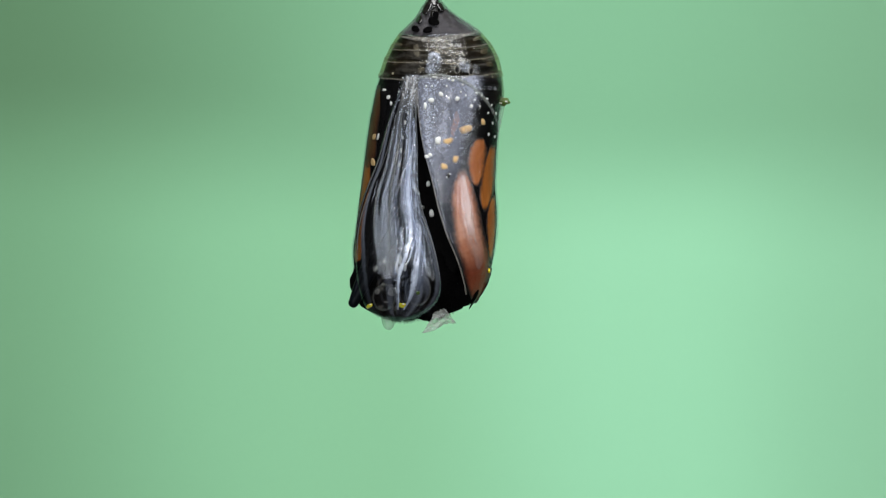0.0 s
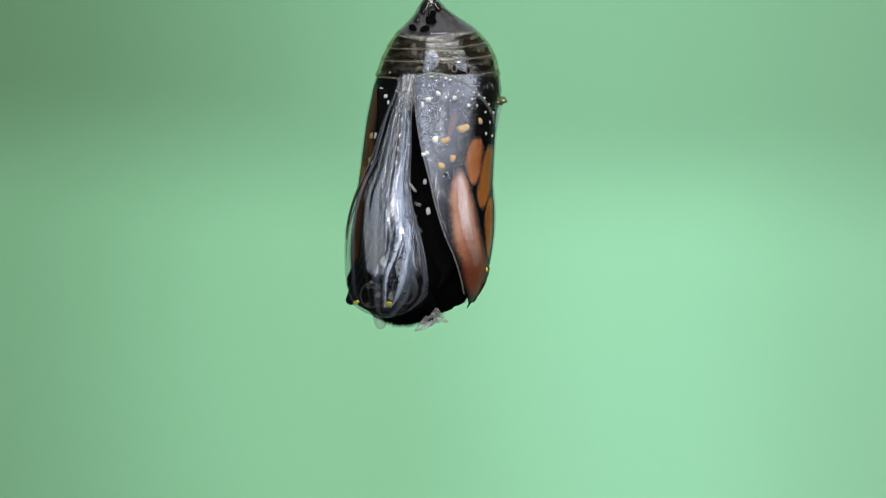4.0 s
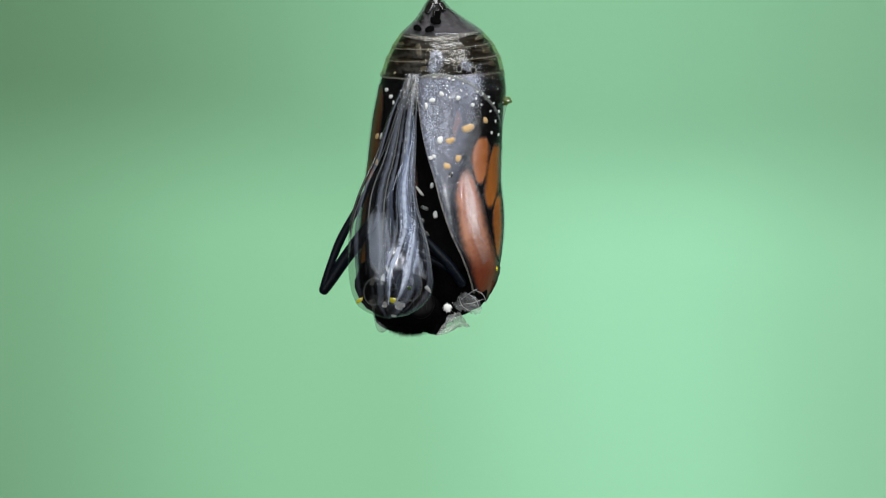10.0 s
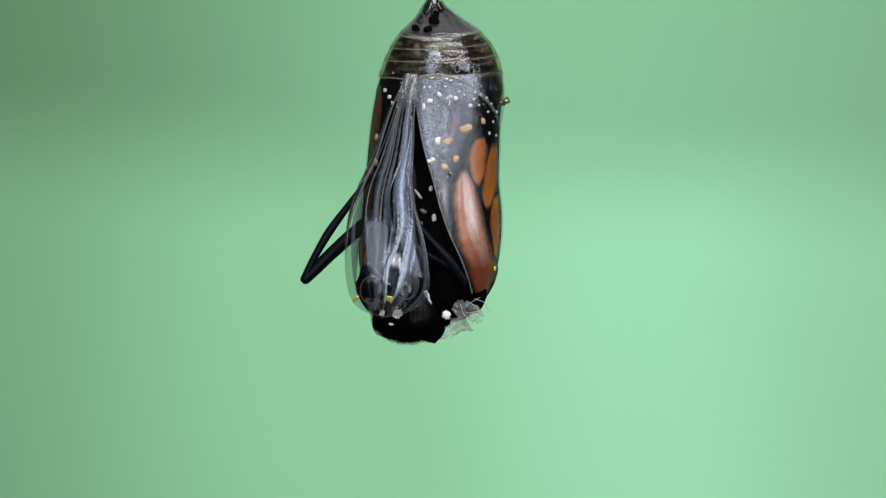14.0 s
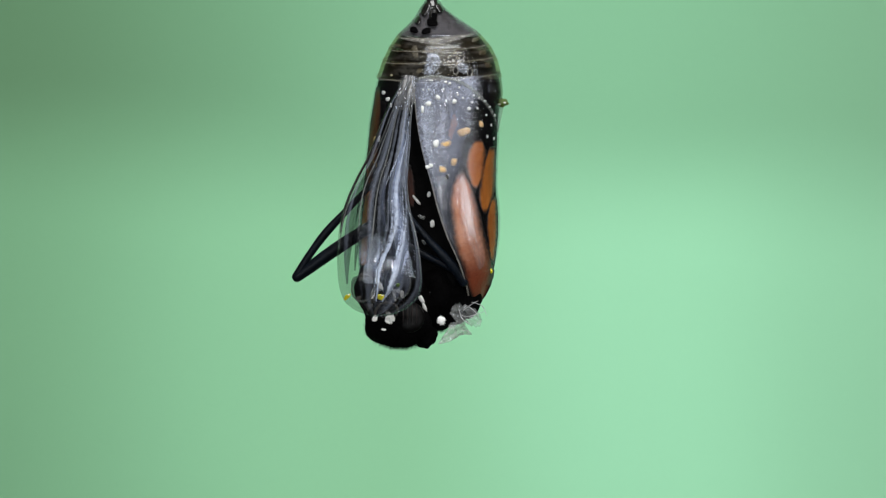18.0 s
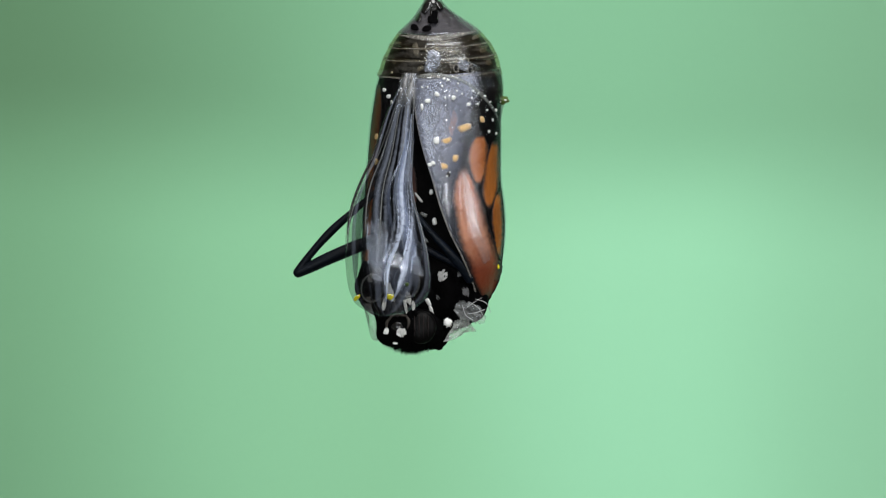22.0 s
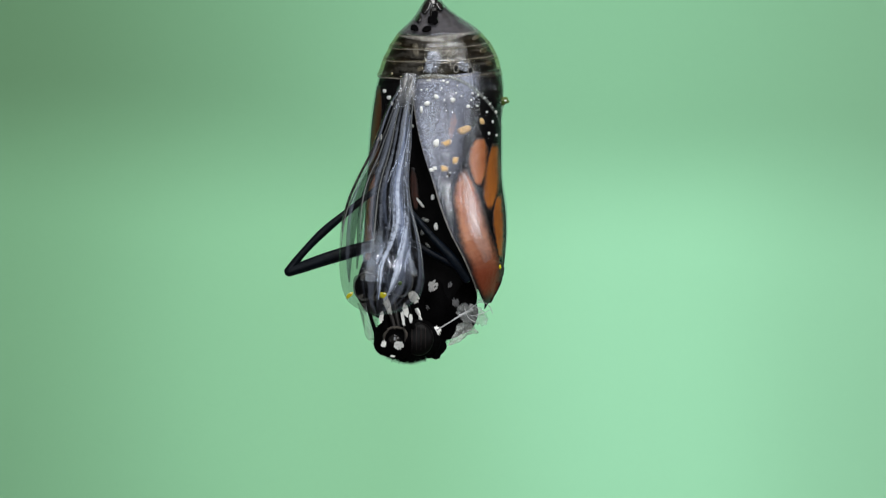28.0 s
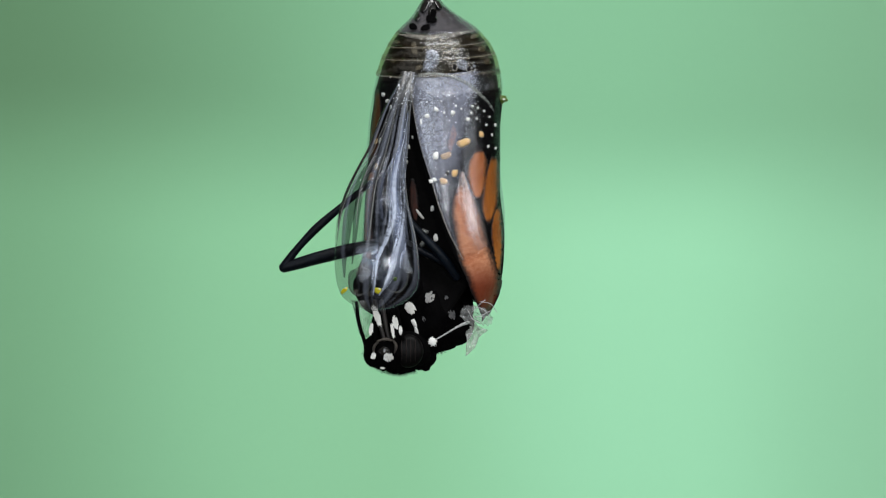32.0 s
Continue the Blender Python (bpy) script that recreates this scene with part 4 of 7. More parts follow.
    for k in range(4):
        part("eye_band", tube([(hx + 6 + 8 * k, hy - 21 + 2 * abs(k - 1.5), hd + 40.5), (hx + 6 + 8 * k, hy, hd + 45.2 - 1.2 * abs(k - 1.5)), (hx + 6 + 8 * k, hy + 21 - 2 * abs(k - 1.5), hd + 40.5)], [0.6, 1.3, 0.6], 6), EYE_BAND, head)
    for x, y, rx, ry in ((hx - 44, hy + 10, 4, 7), (hx - 17, hy + 12, 8, 8), (hx - 28, hy + 31, 4, 2)):
        part("white_spot", tuft(x, y, rx, ry, 8, lambda p, q: max(head_depth(p, q), hd + 36), x, 60, 6.0), WHITE, head)
    part("throat", lump(hx - 22, hy - 46, hd + 6, 25, 42, 16, 0.15, 5), BLACK, head, "dark furry throat")
    part("collar", lump(hx + 42, hy + 14, hd - 14, 22, 22, 24, 0.3, 7), BLACK, head, "furry black collar")
    part("face", lump(hx - 22, hy + 1, hd + 31, 15, 13, 13, 0.08, 3), HORN, head, "black domed face")
    for line, wide in ((((hx - 43, hy + 6, hd + 38), (hx - 43, hy - 6, hd + 41), (hx - 36, hy - 15, hd + 43)), [1.2, 2.6, 1.8]), (((hx - 37, hy - 17, hd + 43), (hx - 24, hy - 20, hd + 44), (hx - 10, hy - 18, hd + 43)), [1.4, 2.6, 1.8]),
                       (((hx - 9, hy - 18, hd + 43), (hx - 4, hy - 8, hd + 43), (hx - 7, hy + 5, hd + 42)), [1.6, 2.8, 1.2])):
        part("brow", tube(line, wide, 10), FACE, head, "grey-beige band round the face")
    for s in (-1, 1):
        part("proboscis", tube([(hx - 20 + 4 * s, hy - 18, hd + 38), (hx - 27 + 5 * s, hy - 45, hd + 36), (hx - 36 + 6 * s, hy - 86, hd + 22)], [3.2, 3.8, 4.5], 12), SNOUT, head, "long dark grey proboscis half")
    part("palp", tube([(hx - 38, hy - 8, hd + 30), (hx - 43, hy - 38, hd + 30), (hx - 36, hy - 66, hd + 24)], [5, 7, 4], 10), BLACK, head)
    part("palp", tube([(hx - 2, hy - 14, hd + 38), (hx - 2, hy - 40, hd + 36), (hx - 10, hy - 66, hd + 26)], [5, 7, 4], 10), BLACK, head)
    for x, y, rx, ry, turn in ((hx - 38, hy - 62, 5, 19, -20), (hx - 5, hy - 50, 4.5, 12, -8), (hx + 4, hy - 36, 2.5, 8, 0), (hx - 48, hy - 38, 3, 11, 5), (hx - 10, hy - 36, 2, 13, -8)):
        part("white_spot", tuft(x, y, rx, ry, turn, lambda p, q: hd + 44, x, 80), WHITE, head)
    part("antenna", tube([(hx - 48, hy + 26, hd + 10), (hx - 58, hy - 10, hd + 14), (hx - 70, hy - 50, hd + 10), (hx - 74, hy - 84, hd)], [4, 3.5, 3.2, 3], 8), BLACK, head)
    part("antenna", tube([(hx + 8, hy - 20, hd + 40), (hx + 2, hy - 50, hd + 40), (hx - 6, hy - 90, hd + 30)], [3.5, 3, 3], 8), BLACK, head)
    def head_root(r):
        a, e = r.uniform(0, 2 * math.pi), r.uniform(-1.5, -0.1)
        way = Vector((math.cos(a) * math.cos(e), math.sin(a) * math.cos(e), math.sin(e)))
        return place(hx, hy, hd) + Vector((way.x * 55, way.y * 42, way.z * 36)) * UNIT, way + Vector((r.uniform(-0.4, 0.4), 0, r.uniform(-0.4, 0.4)))
    tagged(part("fur", hairs(2400, head_root, 10, 9, 0.6), BLACK, head), kind="stuff")
    # legs
    kx, ky, kd = 622, 536, 74
    shin = part("tibia", tube([(kx, ky, kd), (kx + 20, ky - 4, kd), (kx + 50, ky - 7, kd + 1), (kx + 95, ky - 8, kd), (kx + 150, ky - 4, kd - 6), (kx + 215, ky + 2, kd - 14)], [8.5, 7, 6.5, 7.5, 6, 5], 12), LIMB, b, "thin black bent leg", pivot=place(kx, ky, kd))
    thigh = part("femur", tube([(kx, ky, kd), (kx + 25, ky - 1, kd), (kx + 60, ky - 3, kd), (kx + 110, ky - 4, kd - 4), (kx + 170, ky - 4, kd - 14)], [9, 10, 11, 11.5, 10], 12), LIMB, b, "thick black bent leg", pivot=place(kx, ky, kd))
    bow = curve((0, 0), (20, -4), (50, -7), (95, -8), (150, -4), (215, 2))
    def shin_root(r):
        along = r.uniform(20, 150)
        return place(kx + along, ky + bow(along) + r.choice((-4, 4)), kd + r.uniform(-4, 4)), Vector((0.9, r.uniform(-0.3, 0.3), r.uniform(-0.8, 0.6)))
    tagged(part("bristles", hairs(60, shin_root, 5, 17, 0.5), LIMB, shin), kind="stuff")
    def thigh_root(r):
        q = r.uniform(0.1, 0.9)
        return place(kx + 150 * q, ky + 5, kd + r.uniform(-6, 6)), Vector((0.6, r.uniform(-0.3, 0.3), -1))
    tagged(part("bristles", hairs(50, thigh_root, 6, 18, 0.5), LIMB, thigh), kind="stuff")
    part("mid_leg", tube([(720, 378, 84), (760, 425, 90), (795, 462, 88), (822, 500, 76)], [5, 6, 8, 8], 12), LEG, b, "blue-black leg inside the opening", pivot=place(770, 440, 84))
    part("mid_leg", tube([(715, 430, 80), (755, 452, 82), (805, 478, 76)], [5, 6, 6], 12), LEG, b, "blue-black leg inside the opening", pivot=place(770, 450, 78))
    return b


butterfly = build_butterfly()


def named(root, name, index=0):
    """The index-th part of that name under a thing."""
    return [o for o in root.children if o.name.split(".")[0] == name][index]


def motions():
    walk(chrysalis, [
        (0, pose(-0.00085, 0, 0.02355)), (0.5, pose(-0.00085, 0, 0.02365)), (1, pose(-0.000775, 0, 0.023675)), (1.5, pose(-0.00085, 0, 0.02365)),
        (2, pose(-0.00085, 0, 0.023675)), (2.5, pose(-0.00085, 0, 0.0237)), (3, pose(-0.000975, 0, 0.02365)), (3.5, pose(-0.0011, 0, 0.02365)),
        (5.5, pose(-0.00105, 0, 0.023675)), (6, pose(-0.0011, 0, 0.0238)), (6.5, pose(-0.000925, 0, 0.0238)), (7, pose(-0.00085, 0, 0.0237)),
        (7.5, pose(-0.000775, 0, 0.0237)), (8, pose(-0.0007, 0, 0.02365)), (8.5, pose(-0.000725, 0, 0.0236)), (9, pose(-0.000875, 0, 0.023625)),
        (9.5, pose(-0.000825, 0, 0.023675)), (10, pose(-0.000675, 0, 0.023625)), (10.5, pose(-0.000575, 0, 0.0236)), (11, pose(-0.000825, 0, 0.0236)),
        (11.5, pose(-0.000875, 0, 0.0236)), (12, pose(-0.000825, 0, 0.0237)), (12.5, pose(-0.000875, 0, 0.023675)), (13, pose(-0.000875, 0, 0.023675)),
        (13.5, pose(-0.000875, 0, 0.023625)), (14, pose(-0.000825, 0, 0.023625)), (14.5, pose(-0.000825, 0, 0.023675)), (16.5, pose(-0.001, 0, 0.02365)),
        (17, pose(-0.000975, 0, 0.023525)), (17.5, pose(-0.000925, 0, 0.02345)), (18, pose(-0.000975, 0, 0.02345)), (18.5, pose(-0.0011, 0, 0.0234)),
        (19, pose(-0.000975, 0, 0.023475)), (19.5, pose(-0.000975, 0, 0.023525)), (20, pose(-0.00085, 0, 0.0236)), (20.5, pose(-0.000875, 0, 0.023525)),
        (21, pose(-0.000975, 0, 0.02345)), (21.5, pose(-0.000975, 0, 0.023525)), (22, pose(-0.000925, 0, 0.023675)), (22.5, pose(-0.00085, 0, 0.023675)),
        (23, pose(-0.000925, 0, 0.02375)), (23.5, pose(-0.000925, 0, 0.0238)), (24, pose(-0.000875, 0, 0.023825)), (24.5, pose(-0.001, 0, 0.0238)),
        (25, pose(-0.00105, 0, 0.023775)), (25.5, pose(-0.000925, 0, 0.023725)), (27.5, pose(-0.001025, 0, 0.0236)), (28, pose(-0.000925, 0, 0.023625)),
        (28.5, pose(-0.00105, 0, 0.023575)), (29, pose(-0.000925, 0, 0.023625)), (29.5, pose(-0.000975, 0, 0.023725)), (30, pose(-0.000925, 0, 0.023775)),
        (30.5, pose(-0.00085, 0, 0.023775)), (31, pose(-0.000875, 0, 0.023875)), (31.5, pose(-0.000975, 0, 0.023875)), (32, pose(-0.00105, 0, 0.02375)),
    ])
    walk(butterfly, [
        (0, pose(-0.00085, 0, 0.02355)), (0.5, pose(-0.00085, 0, 0.02365)), (1, pose(-0.000775, 0, 0.023675)), (1.5, pose(-0.00085, 0, 0.02365)),
        (2, pose(-0.00085, 0, 0.023675)), (2.5, pose(-0.00085, 0, 0.0237)), (3, pose(-0.000975, 0, 0.02365)), (3.5, pose(-0.0011, 0, 0.02365)),
        (5.5, pose(-0.00105, 0, 0.023675)), (6, pose(-0.0011, 0, 0.0238)), (6.5, pose(-0.000925, 0, 0.0238)), (7, pose(-0.00085, 0, 0.0237)),
        (7.5, pose(-0.000775, 0, 0.0237)), (8, pose(-0.0007, 0, 0.02365)), (8.5, pose(-0.000725, 0, 0.0236)), (9, pose(-0.000875, 0, 0.023625)),
        (9.5, pose(-0.000825, 0, 0.023675)), (10, pose(-0.000675, 0, 0.023625)), (10.5, pose(-0.000575, 0, 0.0236)), (11, pose(-0.000825, 0, 0.0236)),
        (11.5, pose(-0.000875, 0, 0.0236)), (12, pose(-0.000825, 0, 0.0237)), (12.5, pose(-0.000875, 0, 0.023675)), (13, pose(-0.000875, 0, 0.023675)),
        (13.5, pose(-0.000875, 0, 0.023625)), (14, pose(-0.000825, 0, 0.023625)), (14.5, pose(-0.000825, 0, 0.023675)), (16.5, pose(-0.001, 0, 0.02365)),
        (17, pose(-0.000975, 0, 0.023525)), (17.5, pose(-0.000925, 0, 0.02345)), (18, pose(-0.000975, 0, 0.02345)), (18.5, pose(-0.0011, 0, 0.0234)),
        (19, pose(-0.000975, 0, 0.023475)), (19.5, pose(-0.000975, 0, 0.023525)), (20, pose(-0.00085, 0, 0.0236)), (20.5, pose(-0.000875, 0, 0.023525)),
        (21, pose(-0.000975, 0, 0.02345)), (21.5, pose(-0.000975, 0, 0.023525)), (22, pose(-0.000925, 0, 0.023675)), (22.5, pose(-0.00085, 0, 0.023675)),
        (23, pose(-0.000925, 0, 0.02375)), (23.5, pose(-0.000925, 0, 0.0238)), (24, pose(-0.000875, 0, 0.023825)), (24.5, pose(-0.001, 0, 0.0238)),
        (25, pose(-0.00105, 0, 0.023775)), (25.5, pose(-0.000925, 0, 0.023725)), (27.5, pose(-0.001025, 0, 0.0236)), (28, pose(-0.000925, 0, 0.023625)),
        (28.5, pose(-0.00105, 0, 0.023575)), (29, pose(-0.000925, 0, 0.023625)), (29.5, pose(-0.000975, 0, 0.023725)), (30, pose(-0.000925, 0, 0.023775)),
        (30.5, pose(-0.00085, 0, 0.023775)), (31, pose(-0.000875, 0, 0.023875)), (31.5, pose(-0.000975, 0, 0.023875)), (32, pose(-0.00105, 0, 0.02375)),
    ])
    walk(named(chrysalis, "front_flap"), [
        (0, pose(-0.001636, -0.0056, -0.008782, -6.2, -0.1, 0)), (0.5, pose(-0.001636, -0.0056, -0.008782, -2, -0.4, 0)), (1, pose(-0.001636, -0.0056, -0.008782, -2, -0.59, 0)), (1.5, pose(-0.001636, -0.0056, -0.008782, -2, -0.84, 0)),
        (2, pose(-0.001636, -0.0056, -0.008782, -2, -0.37, 0)), (2.5, pose(-0.001636, -0.0056, -0.008782, -2, 1.21, 0)), (3, pose(-0.001636, -0.0056, -0.008782, -2, 2.1, 0)), (3.5, pose(-0.001636, -0.0056, -0.008782, -2, 2.62, 0)),
        (5.5, pose(-0.001636, -0.0056, -0.008782, -9.22, 1.4, 0)), (6, pose(-0.001636, -0.0056, -0.008782, -7.76, 0.43, 0)), (6.5, pose(-0.001636, -0.0056, -0.008782, -11.06, 1.16, 0)), (7, pose(-0.001636, -0.0056, -0.008782, -12.46, 1.92, 0)),
        (7.5, pose(-0.001636, -0.0056, -0.008782, -12.34, 2.13, 0)), (8, pose(-0.001636, -0.0056, -0.008782, -12.31, 3.48, 0)), (8.5, pose(-0.001636, -0.0056, -0.008782, -12.68, 4.12, 0)), (9, pose(-0.001636, -0.0056, -0.008782, -14.74, 3.82, 0)),
        (9.5, pose(-0.001636, -0.0056, -0.008782, -14.47, 3.1, 0)), (10, pose(-0.001636, -0.0056, -0.008782, -13.24, 2.69, 0)), (10.5, pose(-0.001636, -0.0056, -0.008782, -13.09, 2.26, 0)), (11, pose(-0.001636, -0.0056, -0.008782, -13.24, 1.98, 0)),
        (11.5, pose(-0.001636, -0.0056, -0.008782, -13.09, 2.26, 0)), (12, pose(-0.001636, -0.0056, -0.008782, -13.78, 2.4, 0)), (12.5, pose(-0.001636, -0.0056, -0.008782, -15.49, 3.67, 0)), (13, pose(-0.001636, -0.0056, -0.008782, -15.87, 4.1, 0)),
        (13.5, pose(-0.001636, -0.0056, -0.008782, -16.03, 3.81, 0)), (14, pose(-0.001636, -0.0056, -0.008782, -15.15, 3.1, 0)), (14.5, pose(-0.001636, -0.0056, -0.008782, -14, 2.68, 0)), (16.5, pose(-0.001636, -0.0056, -0.008782, -16.3, 3.88, 0)),
        (17, pose(-0.001636, -0.0056, -0.008782, -17.54, 4.23, 0)), (17.5, pose(-0.001636, -0.0056, -0.008782, -17.66, 4.52, 0)), (18, pose(-0.001636, -0.0056, -0.008782, -18.04, 4.81, 0)), (18.5, pose(-0.001636, -0.0056, -0.008782, -18.08, 4.74, 0)),
        (19, pose(-0.001636, -0.0056, -0.008782, -17.78, 4.81, 0)), (19.5, pose(-0.001636, -0.0056, -0.008782, -18.38, 4.67, 0)), (20, pose(-0.001636, -0.0056, -0.008782, -16.65, 4.31, 0)), (20.5, pose(-0.001636, -0.0056, -0.008782, -15.87, 4.1, 0)),
        (21, pose(-0.001636, -0.0056, -0.008782, -15.32, 3.38, 0)), (21.5, pose(-0.001636, -0.0056, -0.008782, -15.86, 2.95, 0)), (22, pose(-0.001636, -0.0056, -0.008782, -16.66, 2.51, 0)), (22.5, pose(-0.001636, -0.0056, -0.008782, -16.63, 2.58, 0)),
        (23, pose(-0.001636, -0.0056, -0.008782, -15.75, 2.52, 0)), (23.5, pose(-0.001636, -0.0056, -0.008782, -14.97, 2.81, 0)), (24, pose(-0.001636, -0.0056, -0.008782, -16.47, 2.94, 0)), (24.5, pose(-0.001636, -0.0056, -0.008782, -17.85, 4.16, 0)),
        (25, pose(-0.001636, -0.0056, -0.008782, -17.97, 4.45, 0)), (25.5, pose(-0.001636, -0.0056, -0.008782, -18.3, 4.81, 0)), (27.5, pose(-0.001636, -0.0056, -0.008782, -18.19, 4.52, 0)), (28, pose(-0.001636, -0.0056, -0.008782, -18, 4.38, 0)),
        (28.5, pose(-0.001636, -0.0056, -0.008782, -17.24, 3.73, 0)), (29, pose(-0.001636, -0.0056, -0.008782, -17.89, 3.51, 0)), (29.5, pose(-0.001636, -0.0056, -0.008782, -16.98, 3.08, 0)), (30, pose(-0.001636, -0.0056, -0.008782, -16.98, 3.08, 0)),
        (30.5, pose(-0.001636, -0.0056, -0.008782, -17.92, 3.44, 0)), (31, pose(-0.001636, -0.0056, -0.008782, -17.93, 4.52, 0)), (31.5, pose(-0.001636, -0.0056, -0.008782, -20.11, 5.11, 0)), (32, pose(-0.001636, -0.0056, -0.008782, -20.24, 5.33, 0)),
    ])
    walk(named(chrysalis, "wing_case"), [
        (0, pose(0.00165, 0, -0.008, 0, 0.19, 0.27)), (0.5, pose(0.00165, 0, -0.008, 0, 0.17, 0.24)), (1, pose(0.00165, 0, -0.008, 0, 0.16, 0.22)), (1.5, pose(0.00165, 0, -0.008, 0, 0.14, 0.20)),
        (2, pose(0.00165, 0, -0.008, 0, 0.13, 0.18)), (2.5, pose(0.00165, 0, -0.008, 0, 0.11, 0.15)), (3, pose(0.00165, 0, -0.008, 0, 0.09, 0.13)), (3.5, pose(0.00165, 0, -0.008, 0, 0.08, 0.11)),
        (5.5, pose(0.00165, 0, -0.008, 0, 0.02, 0.03)), (6, pose(0.00165, 0, -0.008)), (6.5, pose(0.00165, 0, -0.008, 0, -0.08, -0.11)), (7, pose(0.00165, 0, -0.008, 0, -0.16, -0.22)),
        (7.5, pose(0.00165, 0, -0.008, 0, -0.24, -0.34)), (8, pose(0.00165, 0, -0.008, 0, -0.32, -0.45)), (8.5, pose(0.00165, 0, -0.008, 0, -0.39, -0.55)), (9, pose(0.00165, 0, -0.008, 0, -0.47, -0.66)),
        (9.5, pose(0.00165, 0, -0.008, 0, -1.04, -1.46)), (10, pose(0.00165, 0, -0.008, 0, -1.61, -2.25)), (10.5, pose(0.00165, 0, -0.008, 0, -1.8, -2.52)), (11, pose(0.00165, 0, -0.008, 0, -2.18, -3.05)),
        (11.5, pose(0.00165, 0, -0.008, 0, -1.8, -2.52)), (12, pose(0.00165, 0, -0.008, 0, -1.8, -2.52)), (12.5, pose(0.00165, 0, -0.008, 0, -1.42, -1.99)), (13, pose(0.00165, 0, -0.008, 0, -1.23, -1.72)),
        (13.5, pose(0.00165, 0, -0.008, 0, -1.42, -1.99)), (14, pose(0.00165, 0, -0.008, 0, -1.61, -2.25)), (14.5, pose(0.00165, 0, -0.008, 0, -2.18, -3.05)), (16.5, pose(0.00165, 0, -0.008, 0, -1.33, -1.86)),
        (17, pose(0.00165, 0, -0.008, 0, -1.61, -2.25)), (17.5, pose(0.00165, 0, -0.008, 0, -1.04, -1.46)), (18, pose(0.00165, 0, -0.008, 0, -1.04, -1.46)), (18.5, pose(0.00165, 0, -0.008, 0, -0.95, -1.33)),
        (19, pose(0.00165, 0, -0.008, 0, -1.04, -1.46)), (19.5, pose(0.00165, 0, -0.008, 0, -1.23, -1.72)), (20, pose(0.00165, 0, -0.008, 0, -1.89, -2.65)), (20.5, pose(0.00165, 0, -0.008, 0, -2.37, -3.32)),
        (21, pose(0.00165, 0, -0.008, 0, -2.93, -4.10)), (21.5, pose(0.00165, 0, -0.008, 0, -2.93, -4.10)), (22, pose(0.00165, 0, -0.008, 0, -3.12, -4.37)), (22.5, pose(0.00165, 0, -0.008, 0, -3.03, -4.24)),
        (23, pose(0.00165, 0, -0.008, 0, -2.74, -3.84)), (23.5, pose(0.00165, 0, -0.008, 0, -2.74, -3.84)), (24, pose(0.00165, 0, -0.008, 0, -2.93, -4.10)), (24.5, pose(0.00165, 0, -0.008, 0, -2.46, -3.44)),
        (25, pose(0.00165, 0, -0.008, 0, -2.46, -3.44)), (25.5, pose(0.00165, 0, -0.008, 0, -2.18, -3.05)), (27.5, pose(0.00165, 0, -0.008, 0, -3.5, -4.90)), (28, pose(0.00165, 0, -0.008, 0, -3.69, -5.17)),
        (28.5, pose(0.00165, 0, -0.008, 0, -3.78, -5.29)), (29, pose(0.00165, 0, -0.008, 0, -4.07, -5.70)), (29.5, pose(0.00165, 0, -0.008, 0, -4.25, -5.95)), (30, pose(0.00165, 0, -0.008, 0, -4.25, -5.95)),
        (30.5, pose(0.00165, 0, -0.008, 0, -3.78, -5.29)), (31, pose(0.00165, 0, -0.008, 0, -3.5, -4.90)), (31.5, pose(0.00165, 0, -0.008, 0, -2.93, -4.10)), (32, pose(0.00165, 0, -0.008, 0, -3.22, -4.51)),
    ])
